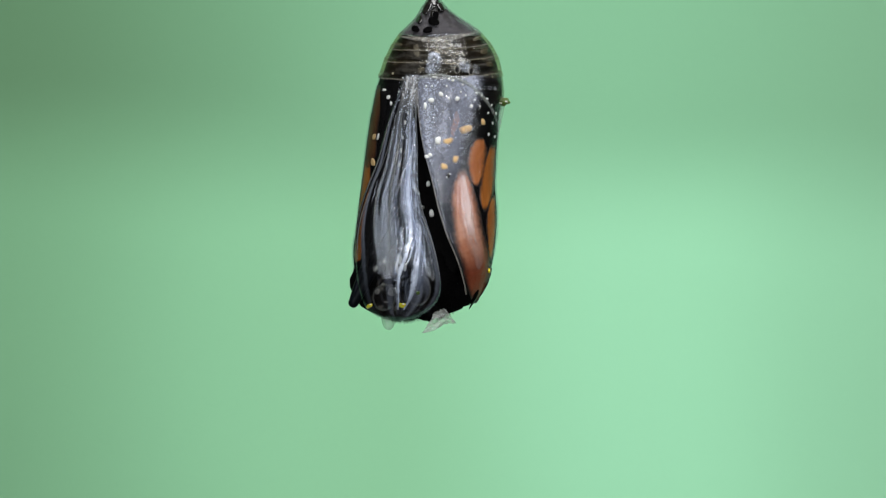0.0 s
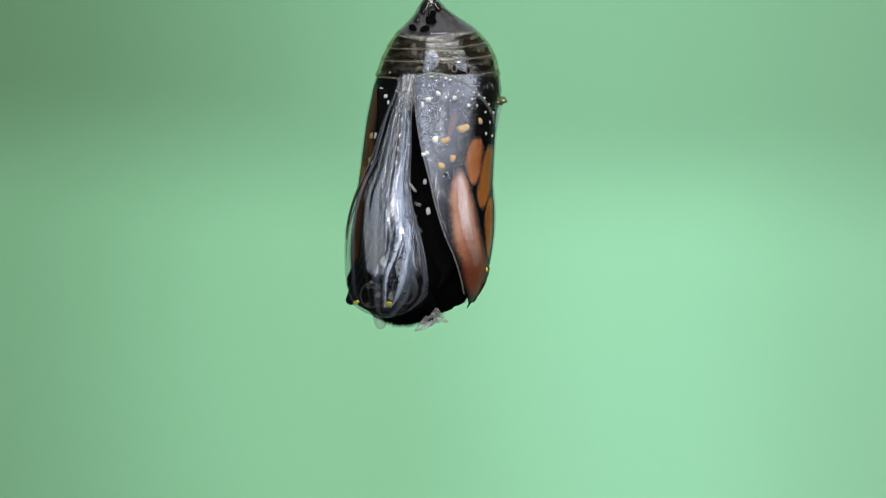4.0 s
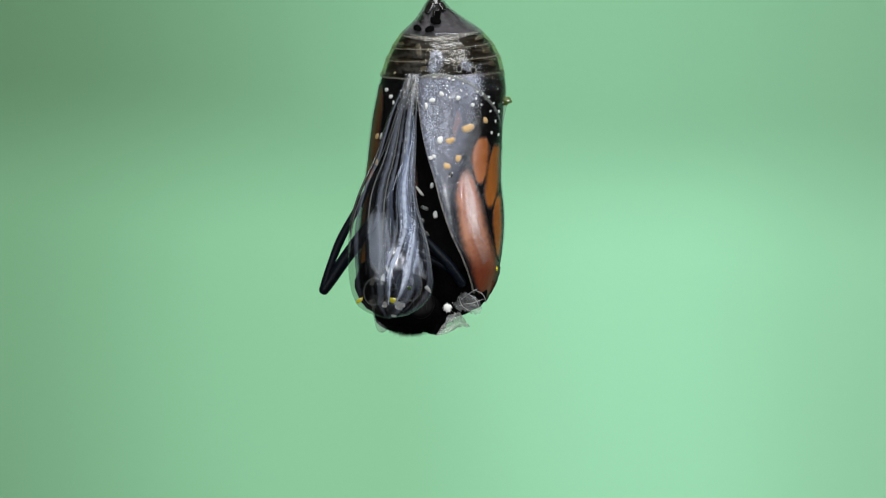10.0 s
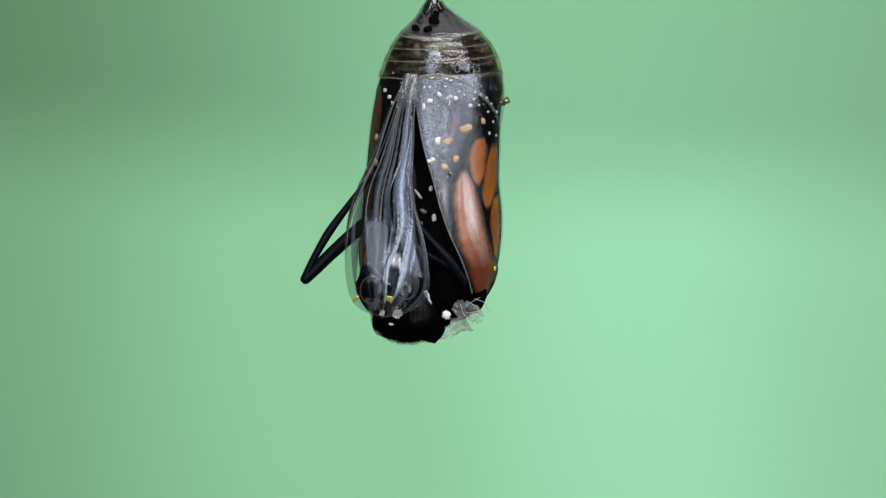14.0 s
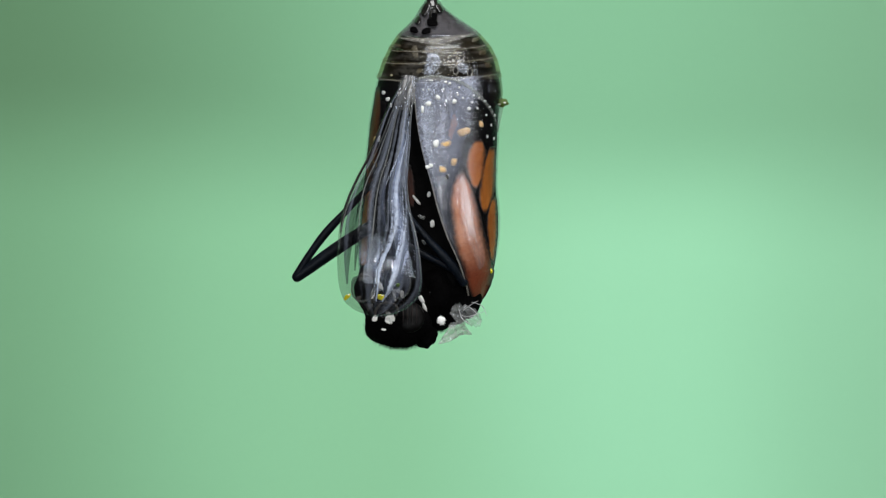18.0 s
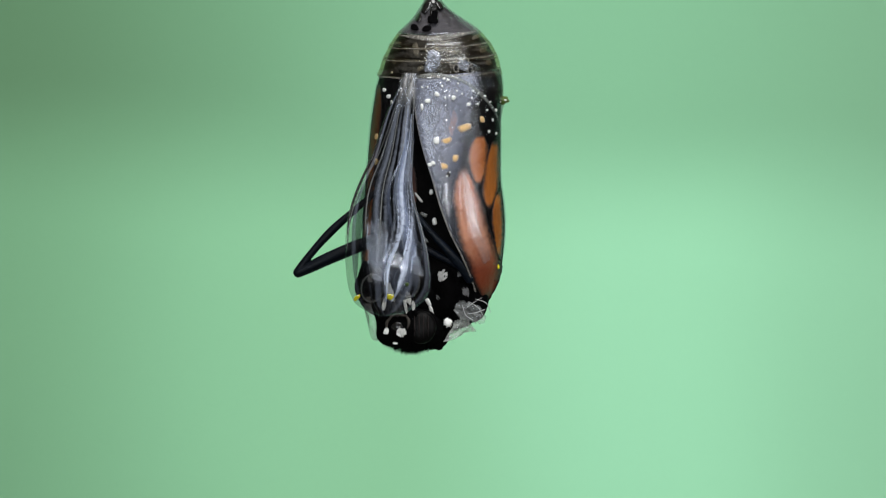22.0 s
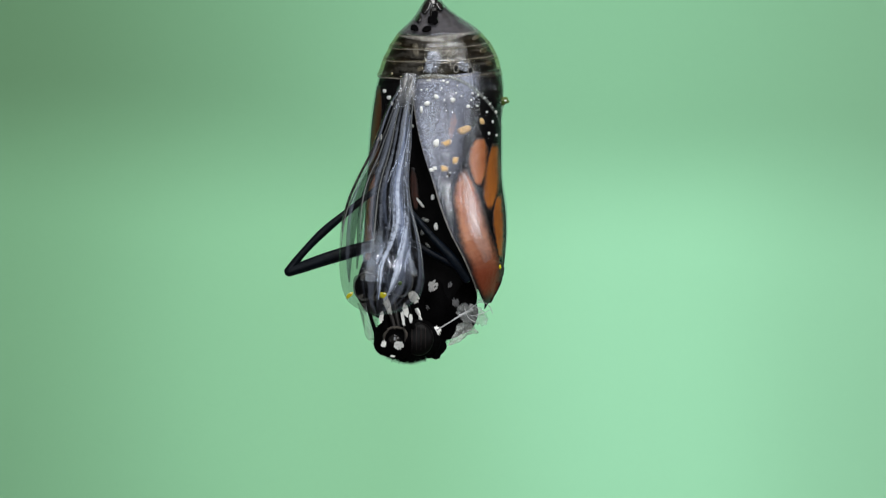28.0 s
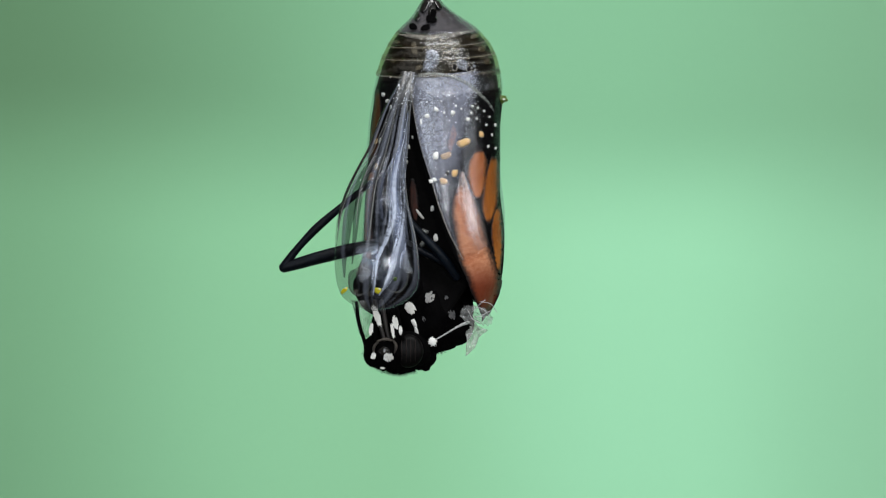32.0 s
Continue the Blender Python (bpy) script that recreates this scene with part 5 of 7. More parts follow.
    walk(named(butterfly, "near_wing"), [
        (0, pose(0.001652, 0, -0.00805, 0, 0.19, 0.27)), (0.5, pose(0.001652, 0, -0.0081, 0, 0.17, 0.24)), (1, pose(0.00164, 0, -0.008025, 0, 0.16, 0.22)), (1.5, pose(0.001652, 0, -0.008, 0, 0.14, 0.20)),
        (2, pose(0.001652, 0, -0.008025, 0, 0.13, 0.18)), (2.5, pose(0.001651, 0, -0.00805, 0, 0.11, 0.15)), (3, pose(0.001639, 0, -0.008, 0, 0.09, 0.13)), (3.5, pose(0.001651, 0, -0.0081, 0, 0.08, 0.11)),
        (5.5, pose(0.001675, 0, -0.008025, 0, 0.02, 0.03)), (6, pose(0.0017, 0, -0.0081)), (6.5, pose(0.001636, 0, -0.008, 0, -0.08, -0.11)), (7, pose(0.001648, 0, -0.00805, 0, -0.16, -0.22)),
        (7.5, pose(0.001634, 0, -0.00805, 0, -0.24, -0.34)), (8, pose(0.001646, 0, -0.0081, 0, -0.32, -0.45)), (8.5, pose(0.001607, 0, -0.0081, 0, -0.39, -0.55)), (9, pose(0.001656, 0, -0.008075, 0, -0.47, -0.66)),
        (9.5, pose(0.001649, 0, -0.008025, 0, -1.04, -1.46)), (10, pose(0.001692, 0, -0.008075, 0, -1.61, -2.25)), (10.5, pose(0.001664, 0, -0.00805, 0, -1.8, -2.52)), (11, pose(0.001684, 0, -0.00805, 0, -2.18, -3.05)),
        (11.5, pose(0.001664, 0, -0.00805, 0, -1.8, -2.52)), (12, pose(0.001689, 0, -0.00805, 0, -1.8, -2.52)), (12.5, pose(0.001644, 0, -0.008125, 0, -1.42, -1.99)), (13, pose(0.001647, 0, -0.008125, 0, -1.23, -1.72)),
        (13.5, pose(0.001644, 0, -0.008125, 0, -1.42, -1.99)), (14, pose(0.001642, 0, -0.008125, 0, -1.61, -2.25)), (14.5, pose(0.001684, 0, -0.008125, 0, -2.18, -3.05)), (16.5, pose(0.001658, 0, -0.00815, 0, -1.33, -1.86)),
        (17, pose(0.001642, 0, -0.008125, 0, -1.61, -2.25)), (17.5, pose(0.001624, 0, -0.0082, 0, -1.04, -1.46)), (18, pose(0.001624, 0, -0.0082, 0, -1.04, -1.46)), (18.5, pose(0.001638, 0, -0.0082, 0, -0.95, -1.33)),
        (19, pose(0.001624, 0, -0.008225, 0, -1.04, -1.46)), (19.5, pose(0.001647, 0, -0.008175, 0, -1.23, -1.72)), (20, pose(0.001651, 0, -0.0082, 0, -1.89, -2.65)), (20.5, pose(0.001657, 0, -0.008125, 0, -2.37, -3.32)),
        (21, pose(0.0017, 0, -0.0081, 0, -2.93, -4.10)), (21.5, pose(0.0017, 0, -0.008125, 0, -2.93, -4.10)), (22, pose(0.001672, 0, -0.008125, 0, -3.12, -4.37)), (22.5, pose(0.001686, 0, -0.008125, 0, -3.03, -4.24)),
        (23, pose(0.001677, 0, -0.0081, 0, -2.74, -3.84)), (23.5, pose(0.001652, 0, -0.00815, 0, -2.74, -3.84)), (24, pose(0.00165, 0, -0.008175, 0, -2.93, -4.10)), (24.5, pose(0.001643, 0, -0.00815, 0, -2.46, -3.44)),
        (25, pose(0.001643, 0, -0.008225, 0, -2.46, -3.44)), (25.5, pose(0.001659, 0, -0.008225, 0, -2.18, -3.05)), (27.5, pose(0.001693, 0, -0.00825, 0, -3.5, -4.90)), (28, pose(0.001665, 0, -0.008275, 0, -3.69, -5.17)),
        (28.5, pose(0.001701, 0, -0.008325, 0, -3.78, -5.29)), (29, pose(0.00171, 0, -0.008275, 0, -4.07, -5.70)), (29.5, pose(0.001733, 0, -0.008325, 0, -4.25, -5.95)), (30, pose(0.001708, 0, -0.008275, 0, -4.25, -5.95)),
        (30.5, pose(0.001701, 0, -0.008375, 0, -3.78, -5.29)), (31, pose(0.001718, 0, -0.008775, 0, -3.5, -4.90)), (31.5, pose(0.0017, 0, -0.009225, 0, -2.93, -4.10)), (32, pose(0.001734, 0, -0.0095, 0, -3.22, -4.51)),
    ])
    walk(named(butterfly, "far_wing"), [
        (0, pose(-0.00335, 0, -0.008018)), (0.5, pose(-0.00335, 0, -0.008035)), (1, pose(-0.00335, 0, -0.008009)), (1.5, pose(-0.00335, 0, -0.008)),
        (2, pose(-0.00335, 0, -0.008009)), (2.5, pose(-0.00335, 0, -0.008018)), (3, pose(-0.00335, 0, -0.008)), (3.5, pose(-0.00335, 0, -0.008035)),
        (5.5, pose(-0.00335, 0, -0.008009)), (6, pose(-0.00335, 0, -0.008035)), (6.5, pose(-0.00335, 0, -0.008, 0, -0.1, 0)), (7, pose(-0.00335, 0, -0.008018, 0, -0.2, 0)),
        (7.5, pose(-0.00335, 0, -0.008018, 0, -0.3, 0)), (8, pose(-0.00335, 0, -0.008035, 0, -0.4, 0)), (8.5, pose(-0.00335, 0, -0.008035, 0, -0.5, 0)), (9, pose(-0.00335, 0, -0.008026, 0, -0.6, 0)),
        (9.5, pose(-0.00335, 0, -0.008009, 0, -0.71, 0)), (10, pose(-0.00335, 0, -0.008026, 0, -0.82, 0)), (10.5, pose(-0.00335, 0, -0.008018, 0, -0.94, 0)), (11, pose(-0.00335, 0, -0.008018, 0, -1.05, 0)),
        (11.5, pose(-0.00335, 0, -0.008018, 0, -1.16, 0)), (12, pose(-0.00335, 0, -0.008018, 0, -1.27, 0)), (12.5, pose(-0.00335, 0, -0.008044, 0, -1.39, 0)), (13, pose(-0.00335, 0, -0.008044, 0, -1.5, 0)),
        (13.5, pose(-0.00335, 0, -0.008044, 0, -1.57, 0)), (14, pose(-0.00335, 0, -0.008044, 0, -1.64, 0)), (14.5, pose(-0.00335, 0, -0.008044, 0, -1.7, 0)), (16.5, pose(-0.00335, 0, -0.008053, 0, -1.98, 0)),
        (17, pose(-0.00335, 0, -0.008044, 0, -2.05, 0)), (17.5, pose(-0.00335, 0, -0.00807, 0, -2.11, 0)), (18, pose(-0.00335, 0, -0.00807, 0, -2.18, 0)), (18.5, pose(-0.00335, 0, -0.00807, 0, -2.25, 0)),
        (19, pose(-0.00335, 0, -0.008079, 0, -2.32, 0)), (19.5, pose(-0.00335, 0, -0.008061, 0, -2.39, 0)), (20, pose(-0.00335, 0, -0.00807, 0, -2.45, 0)), (20.5, pose(-0.00335, 0, -0.008044, 0, -2.52, 0)),
        (21, pose(-0.00335, 0, -0.008035, 0, -2.59, 0)), (21.5, pose(-0.00335, 0, -0.008044, 0, -2.66, 0)), (22, pose(-0.00335, 0, -0.008044, 0, -2.73, 0)), (22.5, pose(-0.00335, 0, -0.008044, 0, -2.8, 0)),
        (23, pose(-0.00335, 0, -0.008035, 0, -2.86, 0)), (23.5, pose(-0.00335, 0, -0.008053, 0, -2.93, 0)), (24, pose(-0.00335, 0, -0.008061, 0, -3, 0)), (24.5, pose(-0.00335, 0, -0.008053, 0, -3.04, 0)),
        (25, pose(-0.00335, 0, -0.008079, 0, -3.08, 0)), (25.5, pose(-0.00335, 0, -0.008079, 0, -3.11, 0)), (27.5, pose(-0.00335, 0, -0.008088, 0, -3.26, 0)), (28, pose(-0.00335, 0, -0.008096, 0, -3.3, 0)),
        (28.5, pose(-0.00335, 0, -0.008114, 0, -3.34, 0)), (29, pose(-0.00335, 0, -0.008096, 0, -3.38, 0)), (29.5, pose(-0.00335, 0, -0.008114, 0, -3.41, 0)), (30, pose(-0.00335, 0, -0.008096, 0, -3.45, 0)),
        (30.5, pose(-0.00335, 0, -0.008131, 0, -3.49, 0)), (31, pose(-0.00335, 0, -0.008271, 0, -3.53, 0)), (31.5, pose(-0.00335, 0, -0.008429, 0, -3.56, 0)), (32, pose(-0.00335, 0, -0.008525, 0, -3.6, 0)),
    ])
    walk(named(chrysalis, "wing_case", 1), [
        (0, pose(-0.00335, 0, -0.008)), (0.5, pose(-0.00335, 0, -0.008)), (1, pose(-0.00335, 0, -0.008)), (1.5, pose(-0.00335, 0, -0.008)),
        (2, pose(-0.00335, 0, -0.008)), (2.5, pose(-0.00335, 0, -0.008)), (3, pose(-0.00335, 0, -0.008)), (3.5, pose(-0.00335, 0, -0.008)),
        (5.5, pose(-0.00335, 0, -0.008)), (6, pose(-0.00335, 0, -0.008)), (6.5, pose(-0.00335, 0, -0.008, 0, -0.1, 0)), (7, pose(-0.00335, 0, -0.008, 0, -0.2, 0)),
        (7.5, pose(-0.00335, 0, -0.008, 0, -0.3, 0)), (8, pose(-0.00335, 0, -0.008, 0, -0.4, 0)), (8.5, pose(-0.00335, 0, -0.008, 0, -0.5, 0)), (9, pose(-0.00335, 0, -0.008, 0, -0.6, 0)),
        (9.5, pose(-0.00335, 0, -0.008, 0, -0.71, 0)), (10, pose(-0.00335, 0, -0.008, 0, -0.82, 0)), (10.5, pose(-0.00335, 0, -0.008, 0, -0.94, 0)), (11, pose(-0.00335, 0, -0.008, 0, -1.05, 0)),
        (11.5, pose(-0.00335, 0, -0.008, 0, -1.16, 0)), (12, pose(-0.00335, 0, -0.008, 0, -1.27, 0)), (12.5, pose(-0.00335, 0, -0.008, 0, -1.39, 0)), (13, pose(-0.00335, 0, -0.008, 0, -1.5, 0)),
        (13.5, pose(-0.00335, 0, -0.008, 0, -1.57, 0)), (14, pose(-0.00335, 0, -0.008, 0, -1.64, 0)), (14.5, pose(-0.00335, 0, -0.008, 0, -1.7, 0)), (16.5, pose(-0.00335, 0, -0.008, 0, -1.98, 0)),
        (17, pose(-0.00335, 0, -0.008, 0, -2.05, 0)), (17.5, pose(-0.00335, 0, -0.008, 0, -2.11, 0)), (18, pose(-0.00335, 0, -0.008, 0, -2.18, 0)), (18.5, pose(-0.00335, 0, -0.008, 0, -2.25, 0)),
        (19, pose(-0.00335, 0, -0.008, 0, -2.32, 0)), (19.5, pose(-0.00335, 0, -0.008, 0, -2.39, 0)), (20, pose(-0.00335, 0, -0.008, 0, -2.45, 0)), (20.5, pose(-0.00335, 0, -0.008, 0, -2.52, 0)),
        (21, pose(-0.00335, 0, -0.008, 0, -2.59, 0)), (21.5, pose(-0.00335, 0, -0.008, 0, -2.66, 0)), (22, pose(-0.00335, 0, -0.008, 0, -2.73, 0)), (22.5, pose(-0.00335, 0, -0.008, 0, -2.8, 0)),
        (23, pose(-0.00335, 0, -0.008, 0, -2.86, 0)), (23.5, pose(-0.00335, 0, -0.008, 0, -2.93, 0)), (24, pose(-0.00335, 0, -0.008, 0, -3, 0)), (24.5, pose(-0.00335, 0, -0.008, 0, -3.04, 0)),
        (25, pose(-0.00335, 0, -0.008, 0, -3.08, 0)), (25.5, pose(-0.00335, 0, -0.008, 0, -3.11, 0)), (27.5, pose(-0.00335, 0, -0.008, 0, -3.26, 0)), (28, pose(-0.00335, 0, -0.008, 0, -3.3, 0)),
        (28.5, pose(-0.00335, 0, -0.008, 0, -3.34, 0)), (29, pose(-0.00335, 0, -0.008, 0, -3.38, 0)), (29.5, pose(-0.00335, 0, -0.008, 0, -3.41, 0)), (30, pose(-0.00335, 0, -0.008, 0, -3.45, 0)),
        (30.5, pose(-0.00335, 0, -0.008, 0, -3.49, 0)), (31, pose(-0.00335, 0, -0.008, 0, -3.53, 0)), (31.5, pose(-0.00335, 0, -0.008, 0, -3.56, 0)), (32, pose(-0.00335, 0, -0.008, 0, -3.6, 0)),
    ])
    walk(named(butterfly, "inner_wing"), [
        (0, pose(-0.001284, -0.0031, -0.016643)), (0.5, pose(-0.001284, -0.0031, -0.016733)), (1, pose(-0.001267, -0.0031, -0.016711)), (1.5, pose(-0.001214, -0.0031, -0.016688)),
        (2, pose(-0.001284, -0.0031, -0.016576)), (2.5, pose(-0.001389, -0.0031, -0.016463)), (3, pose(-0.001302, -0.0031, -0.016553)), (3.5, pose(-0.001319, -0.0031, -0.016553)),
        (5.5, pose(-0.001249, -0.0031, -0.016621)), (6, pose(-0.001144, -0.0031, -0.016688)), (6.5, pose(-0.001232, -0.0031, -0.016688)), (7, pose(-0.001284, -0.0031, -0.016733)),
        (7.5, pose(-0.001232, -0.0031, -0.016778)), (8, pose(-0.001214, -0.0031, -0.016823)), (8.5, pose(-0.001267, -0.0031, -0.016823)), (9, pose(-0.001197, -0.0031, -0.016846)),
        (9.5, pose(-0.001127, -0.0031, -0.016891)), (10, pose(-0.001127, -0.0031, -0.016846)), (10.5, pose(-0.001162, -0.0031, -0.016823)), (11, pose(-0.001127, -0.0031, -0.016823)),
        (11.5, pose(-0.001162, -0.0031, -0.016778)), (12, pose(-0.001197, -0.0031, -0.016778)), (12.5, pose(-0.001197, -0.0031, -0.016981)), (13, pose(-0.001162, -0.0031, -0.017116)),
        (13.5, pose(-0.001092, -0.0031, -0.017206)), (14, pose(-0.001092, -0.0031, -0.017116)), (14.5, pose(-0.001092, -0.0031, -0.017161)), (16.5, pose(-0.001109, -0.0031, -0.017273)),
        (17, pose(-0.001092, -0.0031, -0.017341)), (17.5, pose(-0.001127, -0.0031, -0.017408)), (18, pose(-0.001092, -0.0031, -0.017453)), (18.5, pose(-0.001039, -0.0031, -0.017543)),
        (19, pose(-0.001092, -0.0031, -0.017566)), (19.5, pose(-0.001022, -0.0031, -0.017521)), (20, pose(-0.001004, -0.0031, -0.017543)), (20.5, pose(-0.000952, -0.0031, -0.017521)),
        (21, pose(-0.000917, -0.0031, -0.017453)), (21.5, pose(-0.000917, -0.0031, -0.017476)), (22, pose(-0.000952, -0.0031, -0.017476)), (22.5, pose(-0.000969, -0.0031, -0.017386)),
        (23, pose(-0.001022, -0.0031, -0.017363)), (23.5, pose(-0.001022, -0.0031, -0.017498)), (24, pose(-0.001057, -0.0031, -0.017431)), (24.5, pose(-0.001004, -0.0031, -0.017588)),
        (25, pose(-0.000969, -0.0031, -0.017701)), (25.5, pose(-0.000952, -0.0031, -0.017791)), (27.5, pose(-0.000777, -0.0031, -0.017858)), (28, pose(-0.000812, -0.0031, -0.017881)),
        (28.5, pose(-0.000759, -0.0031, -0.017926)), (29, pose(-0.000812, -0.0031, -0.017836)), (29.5, pose(-0.000777, -0.0031, -0.017926)), (30, pose(-0.000847, -0.0031, -0.017836)),
        (30.5, pose(-0.000899, -0.0031, -0.017836)), (31, pose(-0.000882, -0.0031, -0.018241)), (31.5, pose(-0.000777, -0.0031, -0.018736)), (32, pose(-0.000724, -0.0031, -0.018983)),
    ])
    chest_rows = [
        (0, pose(0.000153, -0.001, -0.026039)), (0.5, pose(0.000303, -0.001, -0.026139)), (1, pose(0.000278, -0.001, -0.026164)), (1.5, pose(0.000353, -0.001, -0.026139)),
        (2, pose(0.000203, -0.001, -0.026164)), (2.5, pose(-0.000097, -0.001, -0.026089)), (3, pose(-0.000322, -0.001, -0.026039)), (3.5, pose(-0.000447, -0.001, -0.026139)),
        (5.5, pose(-0.000097, -0.001, -0.026164)), (6, pose(0.000403, -0.001, -0.026189)), (6.5, pose(0.000278, -0.001, -0.026189)), (7, pose(0.000203, -0.001, -0.026189)),
        (7.5, pose(0.000128, -0.001, -0.026189)), (8, pose(0.000003, -0.001, -0.026139)), (8.5, pose(-0.000122, -0.001, -0.026139)), (9, pose(0.000078, -0.001, -0.026264)),
        (9.5, pose(0.000428, -0.001, -0.026314)), (10, pose(0.000678, -0.001, -0.026414)), (10.5, pose(0.000878, -0.001, -0.026639)), (11, pose(0.000978, -0.001, -0.026639)),
        (11.5, pose(0.000928, -0.001, -0.026639)), (12, pose(0.000878, -0.001, -0.026639)), (12.5, pose(0.000628, -0.001, -0.026764)), (13, pose(0.000528, -0.001, -0.026764)),
        (13.5, pose(0.000528, -0.001, -0.026814)), (14, pose(0.000728, -0.001, -0.026814)), (14.5, pose(0.000878, -0.001, -0.026914)), (16.5, pose(0.000653, -0.001, -0.027139)),
        (17, pose(0.000578, -0.001, -0.027064)), (17.5, pose(0.000528, -0.001, -0.027139)), (18, pose(0.000428, -0.001, -0.027089)), (18.5, pose(0.000453, -0.001, -0.027089)),
        (19, pose(0.000478, -0.001, -0.027114)), (19.5, pose(0.000428, -0.001, -0.027164)), (20, pose(0.000603, -0.001, -0.027239)), (20.5, pose(0.000628, -0.001, -0.027314, 0, 0.17, 0)),
        (21, pose(0.000728, -0.001, -0.027639, 0, 0.33, 0)), (21.5, pose(0.000878, -0.001, -0.027614, 0, 0.5, 0)), (22, pose(0.000978, -0.001, -0.027564, 0, 0.67, 0)), (22.5, pose(0.000888, -0.001, -0.027564, 0, 0.83, 0)),
        (23, pose(0.000948, -0.001, -0.027639, 0, 1, 0)), (23.5, pose(0.000933, -0.001, -0.027739, 0, 1.17, 0)), (24, pose(0.000868, -0.001, -0.027864, 0, 1.33, 0)), (24.5, pose(0.000578, -0.001, -0.028039, 0, 1.5, 0)),
        (25, pose(0.000463, -0.001, -0.028014, 0, 1.67, 0)), (25.5, pose(0.000323, -0.001, -0.028064, 0, 1.83, 0)), (27.5, pose(0.000163, -0.001, -0.028389, 0, 2.5, 0)), (28, pose(0.000098, -0.001, -0.028414, 0, 2.67, 0)),
        (28.5, pose(0.000358, -0.001, -0.028414, 0, 2.83, 0)), (29, pose(0.000468, -0.001, -0.028464, 0, 3, 0)), (29.5, pose(0.000603, -0.001, -0.028514, 0, 3.17, 0)), (30, pose(0.000588, -0.001, -0.028614, 0, 3.33, 0)),
        (30.5, pose(0.000498, -0.001, -0.028764, 0, 3.5, 0)), (31, pose(0.000258, -0.001, -0.029264, 0, 3.67, 0)), (31.5, pose(-0.000007, -0.001, -0.029414, 0, 3.83, 0)), (32, pose(-0.000097, -0.001, -0.029539, 0, 4, 0)),
    ]
    walk(named(butterfly, "thorax"), chest_rows)
    tuck = curve((0, 1), (3.5, 1), (6.0, 0.5), (9.0, 0.0), (32, 0.0))
    walk(named(butterfly, "star"), [(t, Matrix.Translation((0, 0.0028 * tuck(t), 0.0006 * tuck(t))) @ m) for t, m in chest_rows])
    last = curve((0, 1), (20.0, 1), (22.5, 0.8), (25.0, 0.0), (32, 0.0))
    walk(named(butterfly, "crest"), [(t, Matrix.Translation((0, 0.0030 * last(t), 0)) @ m) for t, m in chest_rows])
    late = curve((0, 1), (12.0, 1), (16.0, 0.6), (19.0, 0.0), (32, 0.0))
    walk(named(butterfly, "bib"), [(t, Matrix.Translation((0, 0.0024 * late(t), 0)) @ m) for t, m in chest_rows])
